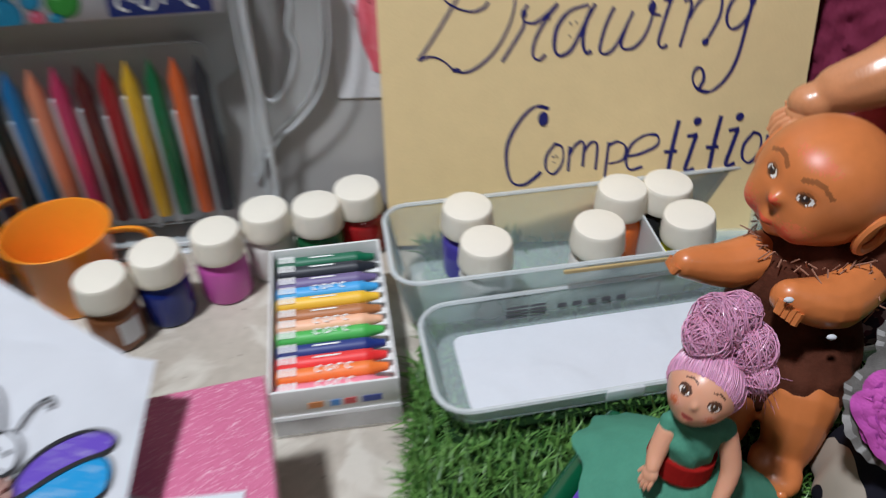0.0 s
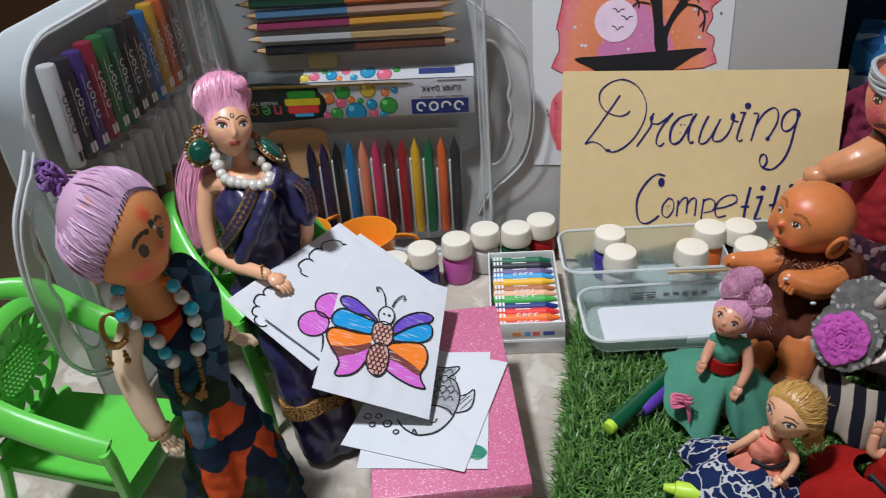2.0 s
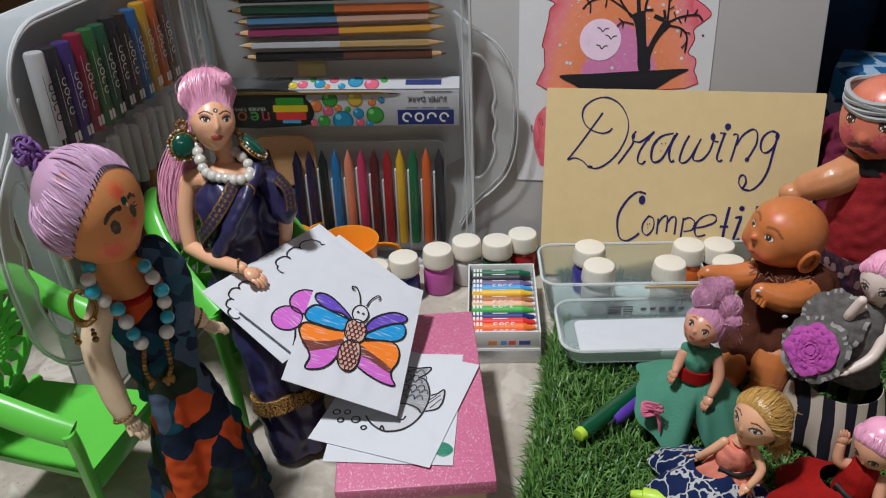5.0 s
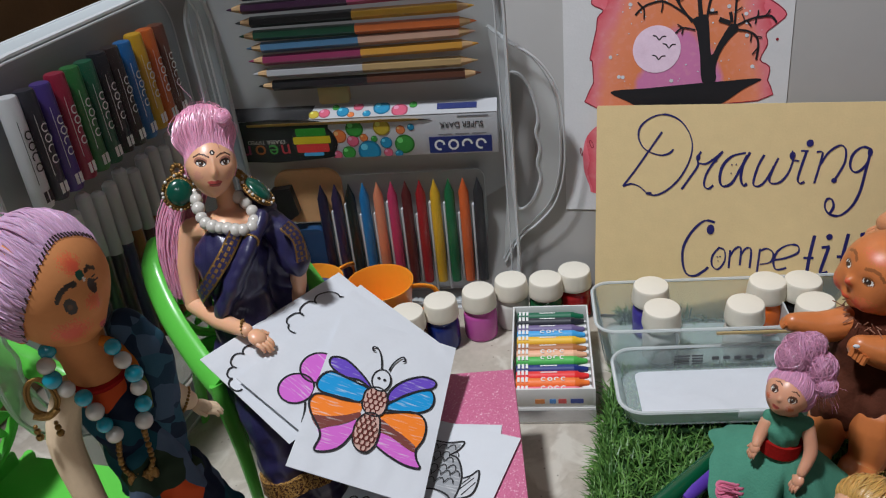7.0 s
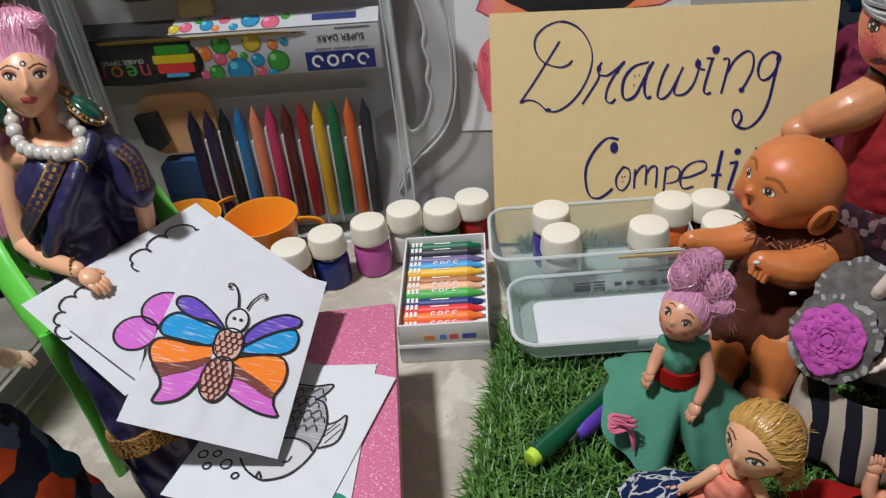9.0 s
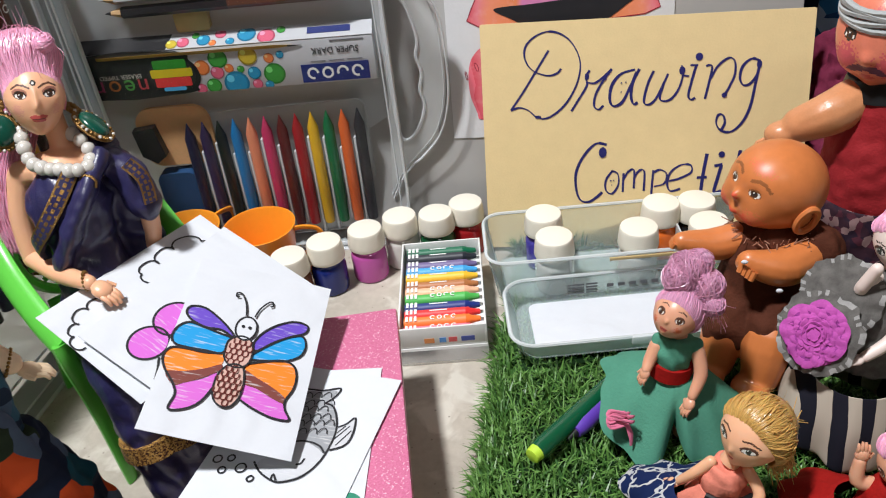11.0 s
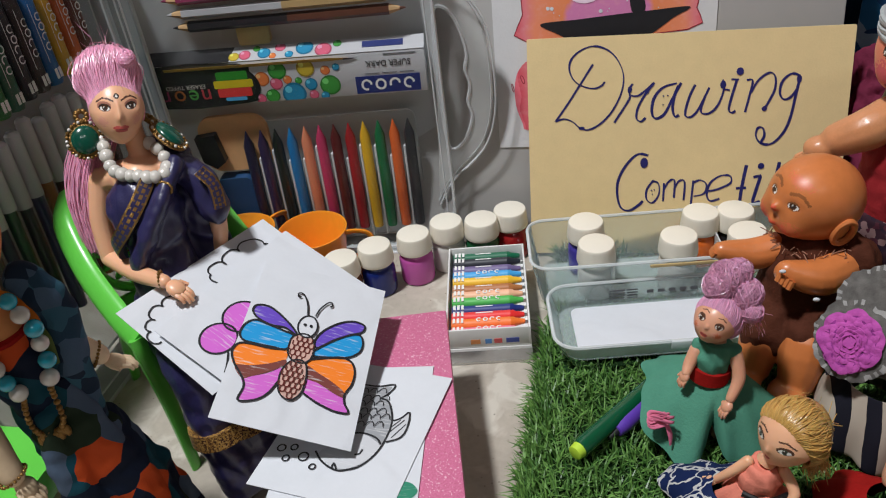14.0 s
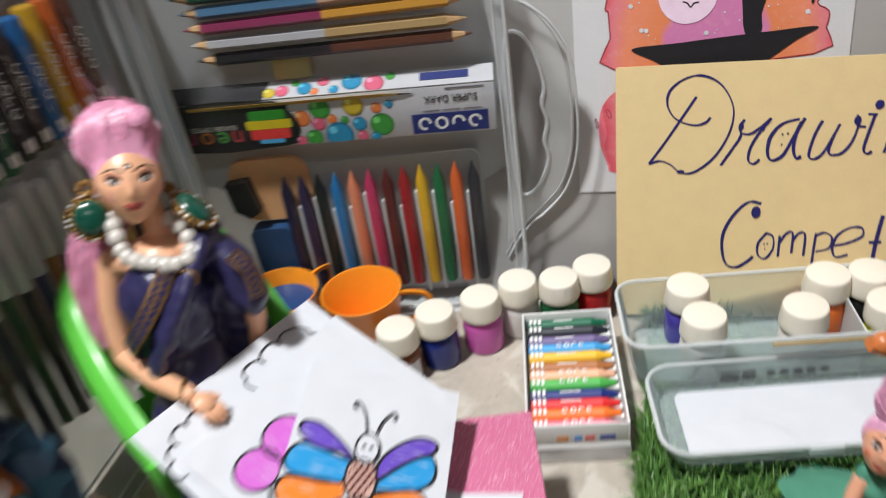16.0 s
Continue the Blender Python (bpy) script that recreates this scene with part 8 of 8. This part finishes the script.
for p, q in (((0.0730, 0.2390, 0.1010), 0.0084), ((0.0820, 0.2345, 0.0955), 0.0074), ((0.0690, 0.2360, 0.0985), 0.0070), ((0.0845, 0.2290, 0.0890), 0.0052), ((0.0780, 0.2400, 0.1040), 0.0066)):
    ball(bm, p, q * 0.80, 4, seg=14)
    for j in range(130):
        t = Matrix.Rotation(rg.uniform(0, 6.3), 3, "X") @ Matrix.Rotation(rg.uniform(0, 6.3), 3, "Y")
        w = q * rg.uniform(0.72, 1.16)
        tube(bm, [Vector(p) + t @ Vector((w * math.cos(a), w * math.sin(a), 0.0018 * math.sin(2 * a))) for a in [2 * math.pi * i / 9 for i in range(9)]], 0.00020, 4, 4, 2, closed=True)
tresses(bm, (0.083, 0.232, 0.092), (0.0865, 0.2290, 0.079), 40, 0.003, 0.004, 0.00012, 4, seed=12)
tube(bm, [(0.0700, 0.2300, 0.0780), (0.0705, 0.2295, 0.0660)], [0.0036, 0.0050], 0, 10, 1)
sub = bmesh.new()
tube(sub, [(0.0705, 0.2295, 0.0695), (0.0690, 0.2285, 0.0610), (0.0680, 0.2280, 0.0520), (0.0675, 0.2280, 0.0440)], [0.0080, 0.0098, 0.0090, 0.0098], 0, 16)
for x, y in ((0.0615, 0.2280), (0.0785, 0.2262)):
    ball(sub, (x, y, 0.0660), (0.0042, 0.0042, 0.0040), 0, seg=12)
melt(bm, sub, 5, 0.0008, 3, 0.0006, (500, 300, 300))
tube(bm, [(0.0683, 0.2281, 0.0550), (0.0675, 0.2280, 0.0475)], [0.0106, 0.0112], 6, 22, 1)
skirt(bm, (0.0700, 0.2310, 0), [(0.0385, 0.0130), (0.0330, 0.0215), (0.0220, 0.0360), (0.0108, 0.0480)], 5, 7, 0.09, 0.0030, (3, 7, 12), split=(-1.55, 0.16), flare=(2.9, 0.024))
for x in (0.064, 0.076):
    limb(bm, [(x, 0.2270, 0.0400), (x - 0.002, 0.2180, 0.0150)], [0.0042, 0.0036], 0)
sub = bmesh.new()
limb(sub, [(0.0605, 0.2270, 0.0640), (0.0575, 0.2230, 0.0580), (0.0558, 0.2190, 0.0550)], [0.0036, 0.0032, 0.0024], 0)
limb(sub, [(0.0795, 0.2250, 0.0640), (0.0815, 0.2200, 0.0530), (0.0778, 0.2140, 0.0440)], [0.0036, 0.0034, 0.0025], 0)
melt(bm, sub, 0, 0.0006, 4)
palm(bm, (0.0551, 0.2180, 0.0535), (-0.4, -0.4, -0.8), 0.0030, 0)
palm(bm, (0.0763, 0.2120, 0.0405), (-0.5, -0.4, -0.8), 0.0034, 0)
for j in range(6):
    c, w = Vector((0.0430 + 0.0012 * (j % 3 - 1), 0.2035 - 0.0006 * j, 0.0400 - 0.0016 * (j // 2))), 0.0042 + 0.0010 * (j % 3)
    t = rg.uniform(-0.35, 0.35)
    tube(bm, [c + Vector((w * math.cos(a) * math.cos(t) , -0.0012 * math.sin(2 * a), w * 0.36 * math.sin(a) + w * math.cos(a) * math.sin(t))) for a in [2 * math.pi * i / 8 for i in range(8)]], 0.0008, 7, 6, 3, closed=True, oval=0.5)
tube(bm, [(0.0465, 0.2030, 0.0350), (0.0490, 0.2010, 0.0290), (0.0495, 0.1990, 0.0230)], [0.0012, 0.0016, 0.0008], 7, 6, 4, oval=0.4)
bmesh.ops.translate(bm, vec=(0.0063, 0.0005, -0.0015), verts=bm.verts[:])
doll("green_dress_doll", (0.076, 0.232, 0.012), bm, "small pink-curled doll in green dress and red sash on grass")

# blonde doll in a navy print skirt
bm = bmesh.new()
LOOK[:] = [M_FAIR, M_DARKEYE, M_LIP, M_BLONDE, M_PEACH, M_FLORAL, M_BLACK]
H = (0.1034, 0.1708, 0.0654)
F_F = (-0.710, -0.643, 0.285)
marks = eye(30, -1, 13.5, 6.4, M_BLUEIRIS, 10, lid=M_BROW) + eye(-30, -1, 13.5, 6.4, M_BLUEIRIS, -10, lid=M_BROW) + mouth(0, -36, 8, 4)
marks += [("line", k(M_BROW), [(14, 12), (28, 16), (46, 11)], 1.4), ("line", k(M_BROW), [(-14, 12), (-28, 16), (-46, 11)], 1.4)]
turn, spot = head(bm, H, (0.0137, 0.0134, 0.0155), F_F, 0, marks, [(0, -16, 6, 8, 0.08), (0, -60, 22, 14, 0.06), (29, -2, 14, 9, -0.03), (-29, -2, 14, 9, -0.03)], 0.34, 170, 130, roll=3.0)
BACK_F = (0.1150, 0.1815, 0.0640)
ball(bm, Vector(H) + turn.to_3x3() @ Vector((0, -0.0046, 0.0036)), (0.0137, 0.0134, 0.0141), 3, turn, 24)
line_f = lambda a: max(-40.0, 40 - 0.0066 * a * a)
comb(bm, spot, H, BACK_F, line_f, 0.3, 135, 900, 0.00024, 3, 1.17, 0.0022, 51)
comb(bm, spot, H, BACK_F, line_f, -135, -0.3, 900, 0.00024, 3, 1.17, 0.0022, 52)
comb(bm, spot, H, BACK_F, lambda a: line_f(a) + 12, -130, 130, 900, 0.00024, 3, 1.18, 0.0030, 53)
comb(bm, spot, H, BACK_F, lambda a: line_f(a) + 26, -170, 170, 900, 0.00024, 3, 1.18, 0.0030, 54)
tresses(bm, (0.1130, 0.1800, 0.0640), (0.1180, 0.1760, 0.0420), 260, 0.0026, 0.0034, 0.00028, 3, seed=16)
tresses(bm, (0.1080, 0.1780, 0.0780), (0.1090, 0.1810, 0.0820), 10, 0.003, 0.003, 0.00006, 3, seed=17)
tube(bm, [(0.0995, 0.1712, 0.0560), (0.0955, 0.1705, 0.0480)], [0.0040, 0.0045], 0, 10, 1)
sub = bmesh.new()
tube(sub, [(0.0955, 0.1705, 0.0470), (0.0945, 0.1700, 0.0410), (0.0935, 0.1700, 0.0340), (0.0930, 0.1710, 0.0240)], [0.0070, 0.0098, 0.0090, 0.0110], 0, 14)
melt(bm, sub, 4, 0.0008, 2, 0.0011, (650, 500, 200))
skirt(bm, (0.0830, 0.1650, 0), [(0.0345, 0.0138), (0.0320, 0.0170), (0.0240, 0.0250), (0.0105, 0.0340)], 5, 16, 0.12, 0.0012, (5, 9, 15))
skirt(bm, (0.0925, 0.1682, 0), [(0.0165, 0.0240), (0.0130, 0.0300), (0.0088, 0.0355)], 4, 18, 0.16, 0.0015, (6, 11, 15), 70)
sub = bmesh.new()
limb(sub, [(0.0880, 0.1700, 0.0480), (0.0815, 0.1690, 0.0410), (0.0755, 0.1705, 0.0330)], [0.0027, 0.0025, 0.0020], 0)
limb(sub, [(0.1030, 0.1670, 0.0470), (0.1075, 0.1600, 0.0400), (0.1020, 0.1550, 0.0320)], [0.0027, 0.0026, 0.0021], 0)
melt(bm, sub, 0, 0.0006, 4)
palm(bm, (0.0735, 0.1710, 0.0315), (-0.9, 0.0, -0.3), 0.0030, 0)
palm(bm, (0.1000, 0.1545, 0.0300), (-0.7, -0.3, -0.5), 0.0030, 0)
tube(bm, [(0.0860, 0.1620, 0.0350), (0.0960, 0.1590, 0.0340), (0.1060, 0.1640, 0.0345)], 0.0016, 6, 8)
doll("blonde_doll", (0.090, 0.168, 0.012), bm, "small blonde doll in peach top and navy printed skirt")

# doll with a grey lace dress, striped skirt and cloth rose
bm = bmesh.new()
LOOK[:] = [M_WHITEFACE, M_DARKEYE, M_LIP, M_PINKHAIR, M_LACE, m_zebra, M_ROSE, M_ROSEFOLD, mat("pale_lace", (0.38, 0.37, 0.36), 0.85, vary=0.3, grain=300, bump=0.5)]
H = (0.1700, 0.2430, 0.1150)
F_G = (-0.60, -0.78, -0.15)
marks = eye(27, 0, 13, 8, M_BLUEIRIS, -8) + eye(-27, 0, 13, 8, M_BLUEIRIS, 8) + mouth(0, -40, 8, 4) + [("line", 1, [(14, 14), (28, 17), (44, 12)], 1.2), ("line", 1, [(-14, 14), (-28, 17), (-44, 12)], 1.2)]
turn, spot = head(bm, H, (0.0122, 0.0122, 0.0150), F_G, 0, marks, [(0, -16, 6, 8, 0.08), (0, -60, 22, 14, 0.06)], 0.3, 100, 76)
ball(bm, Vector(H) + turn.to_3x3() @ Vector((0, -0.0035, 0.0042)), (0.0128, 0.0124, 0.0136), 3, turn, 20)
comb(bm, spot, H, (0.1740, 0.2480, 0.1215), lambda a: max(-30.0, 46 - 0.0062 * a * a), -120, 120, 200, 0.0006, 3, 1.12, 0.002, 61)
sub = bmesh.new()
tube(sub, [(0.1690, 0.2430, 0.1000), (0.1670, 0.2420, 0.0900), (0.1640, 0.2400, 0.0700), (0.1620, 0.2380, 0.0520)], [0.0065, 0.0130, 0.0150, 0.0190], 0, 16)
melt(bm, sub, 4, 0.0010, 3, 0.0012, (320, 320, 200))
tube(bm, [(0.1695, 0.2430, 0.1050), (0.1685, 0.2428, 0.0960)], [0.0040, 0.0045], 0, 10, 1)
skirt(bm, (0.1590, 0.2300, 0), [(0.0310, 0.0140), (0.0320, 0.0180), (0.0290, 0.0350), (0.0220, 0.0520)], 5, 23, 0.06, 0.001, (6, 9, 13))
R_T, _ = head_frame((0, 0, 0), (1, 1, 1), (-0.42, -0.72, 0.55))
rt3, rg = R_T.to_3x3(), random.Random(24)
# round cloth patches with a crumpled edge; the front one carries a rose of folded petals
for c, q, lift, mi, seed in (((0.1375, 0.2245, 0.0765), 0.0185, 0.0, 4, 1), ((0.1470, 0.2350, 0.0900), 0.0180, -0.0012, 4, 2), ((0.1362, 0.2240, 0.0765), 0.0134, 0.0012, 6, 3)):
    rings, n = [], 72
    for j in range(9):
        f = j / 8
        ring = []
        for i in range(n):
            a = 2 * math.pi * i / n
            e = 1 + f * (0.08 * noise.noise(Vector((math.cos(a) * 2, math.sin(a) * 2, seed))) + 0.025 * math.sin(9 * a + seed) + 0.02 * math.sin(23 * a))
            h = lift + 0.0030 * (1 - f * f) + 0.0022 * f * noise.noise(Vector((math.cos(a) * 3 * f, math.sin(a) * 3 * f, seed + 7)))
            ring.append(bm.verts.new(Vector(c) + rt3 @ Vector((q * max(f, 0.02) * e * math.cos(a), h, q * max(f, 0.02) * e * 1.06 * math.sin(a)))))
        rings.append(ring)
    back = [bm.verts.new(v.co - rt3 @ Vector((0, 0.0007, 0))) for v in rings[-1]]
    rings.append(back)
    for j, (p, w) in enumerate(zip(rings, rings[1:])):
        for i in range(n):
            a = 2 * math.pi * (i + 0.5) / n
            pale = mi == 4 and j == 7 and math.sin(17 * a + 3 * math.sin(5 * a)) > 0.1
            bm.faces.new((p[i], p[(i + 1) % n], w[(i + 1) % n], w[i])).material_index = 8 if pale else mi
    bm.faces.new(rings[0]).material_index = mi
    bm.faces.new(back[::-1]).material_index = mi
for ring in range(6):
    n, far = 3 + ring, 0.0134 * (0.15 + 0.145 * ring)
    for i in range(n):
        a0, wide = 2 * math.pi * i / n + ring * 0.9 + rg.gauss(0, 0.15), 2 * math.pi / n * rg.uniform(0.62, 0.74)
        rows = []
        for f, h in ((0.70, 0.0024), (0.92, 0.0032), (1.12, 0.0039 - 0.0002 * ring), (1.20, 0.0035 - 0.0002 * ring), (1.10, 0.0027)):
            row = []
            for q in range(11):
                v = 2 * q / 10 - 1
                a = a0 + wide * v
                e = far * f * (1 - 0.16 * v * v) * (1 + 0.10 * noise.noise(Vector((2 * a, ring, i)))) + 0.0008
                row.append(bm.verts.new(Vector((0.1362, 0.2240, 0.0765)) + rt3 @ Vector((e * math.cos(a), h + 0.0005 * math.sin(7 * v + i) + 0.0010 * (1 - ring / 5), e * 1.06 * math.sin(a)))))
            rows.append(row)
        for m, (p, w) in enumerate(zip(rows, rows[1:])):
            for q in range(10):
                bm.faces.new((p[q], p[q + 1], w[q + 1], w[q])).material_index = 7 if m == 3 or (m == 0 and ring % 2) else 6
sub = bmesh.new()
limb(sub, [(0.1610, 0.2380, 0.0990), (0.1540, 0.2340, 0.0950), (0.1580, 0.2320, 0.1080)], [0.0032, 0.0030, 0.0028], 0)
limb(sub, [(0.1760, 0.2330, 0.0900), (0.1690, 0.2240, 0.0760), (0.1570, 0.2180, 0.0690)], [0.0034, 0.0032, 0.0026], 0)
limb(sub, [(0.1480, 0.2380, 0.0480), (0.1410, 0.2400, 0.0320), (0.1350, 0.2430, 0.0190)], [0.0034, 0.0030, 0.0026], 0)
melt(bm, sub, 0, 0.0006, 4)
palm(bm, (0.1535, 0.2170, 0.0680), (-0.9, -0.2, -0.2), 0.0032, 0)
doll("rose_doll", (0.160, 0.232, 0.012), bm, "pale doll in grey lace and striped skirt with purple rose")

# doll in a red dress
bm = bmesh.new()
LOOK[:] = [M_SKIN, M_DARKEYE, M_LIP, M_ROUGE, M_PINKHAIR, M_REDCLOTH, M_BLACK]
H = (0.1600, 0.1600, 0.0660)
F_H = (-0.70, -0.66, -0.25)
marks = [("dot", 3, 34, -22, 16, 12, 0, True), ("dot", 3, -34, -22, 16, 12, 0, True)] + eye(25, 3, 11, 8, M_IRIS) + eye(-25, 3, 11, 8, M_IRIS) + mouth(0, -35, 8, 4)
turn, spot = head(bm, H, (0.0112, 0.0116, 0.0124), F_H, 0, marks, [(0, -12, 6, 7, 0.08), (0, -50, 20, 14, 0.05)], 0.15, 100, 76)
ball(bm, Vector(H) + turn.to_3x3() @ Vector((0, -0.0035, 0.0040)), (0.0120, 0.0118, 0.0118), 4, turn, 20)
comb(bm, spot, H, (0.1635, 0.1645, 0.0720), lambda a: max(-25.0, 44 - 0.0062 * a * a), -120, 120, 200, 0.0005, 4, 1.12, 0.0015, 71)
sub = bmesh.new()
tube(sub, [(0.1580, 0.1600, 0.0540), (0.1560, 0.1590, 0.0480), (0.1540, 0.1590, 0.0320)], [0.0060, 0.0092, 0.0110], 0, 14)
melt(bm, sub, 5, 0.0008, 3, 0.0008, (500, 400, 200))
tube(bm, [(0.1585, 0.1600, 0.0580), (0.1575, 0.1598, 0.0520)], [0.0036, 0.0042], 0, 10, 1)
skirt(bm, (0.1480, 0.1620, 0), [(0.0335, 0.0138), (0.0325, 0.0170), (0.0250, 0.0280), (0.0110, 0.0390)], 5, 33, 0.14, 0.002, (5, 9, 14))
tube(bm, [(0.1440, 0.1560, 0.0400), (0.1530, 0.1480, 0.0370), (0.1640, 0.1520, 0.0360)], 0.0020, 6, 8)
sub = bmesh.new()
limb(sub, [(0.1500, 0.1620, 0.0500), (0.1440, 0.1620, 0.0520), (0.1440, 0.1640, 0.0610)], [0.0034, 0.0031, 0.0026], 0)
limb(sub, [(0.1640, 0.1540, 0.0490), (0.1620, 0.1460, 0.0380), (0.1540, 0.1420, 0.0300)], [0.0034, 0.0031, 0.0026], 0)
melt(bm, sub, 0, 0.0006, 4)
palm(bm, (0.1445, 0.1645, 0.0640), (0, 0.1, 1), 0.0032, 0)
doll("red_dress_doll", (0.152, 0.160, 0.012), bm, "small pink-haired doll in a red dress on the grass")

# ---- heap beyond the card sign ----
bm, sub = bmesh.new(), bmesh.new()
for p, q in (((0.250, 0.430, 0.040), (0.075, 0.060, 0.075)), ((0.205, 0.455, 0.060), (0.045, 0.040, 0.080)), ((0.330, 0.400, 0.030), (0.070, 0.080, 0.060))):
    ball(sub, p, q, 0, seg=32)
melt(bm, sub, 0, 0.003, 3, 0.006, (60, 90, 40))
for v in bm.verts:
    v.co.z = max(v.co.z, 0.0005)
thing("maroon_cloth_heap", bm, M_MAROON, "crumpled maroon cloth heaped behind the dolls", "cloth")
bm = bmesh.new()
brick(bm, 0.110, 0.060, 0.150, None, 0.002)
thing("blue_printed_box", bm, cells("blue_box_print", ((0.02, 0.10, 0.25), (0.03, 0.16, 0.34), (0.30, 0.42, 0.55), (0.015, 0.06, 0.16)), 60, 0.4), "blue and white printed carton behind the dolls", "carton", at=pose(0.245, 0.520, 0, 0, 0, -18))
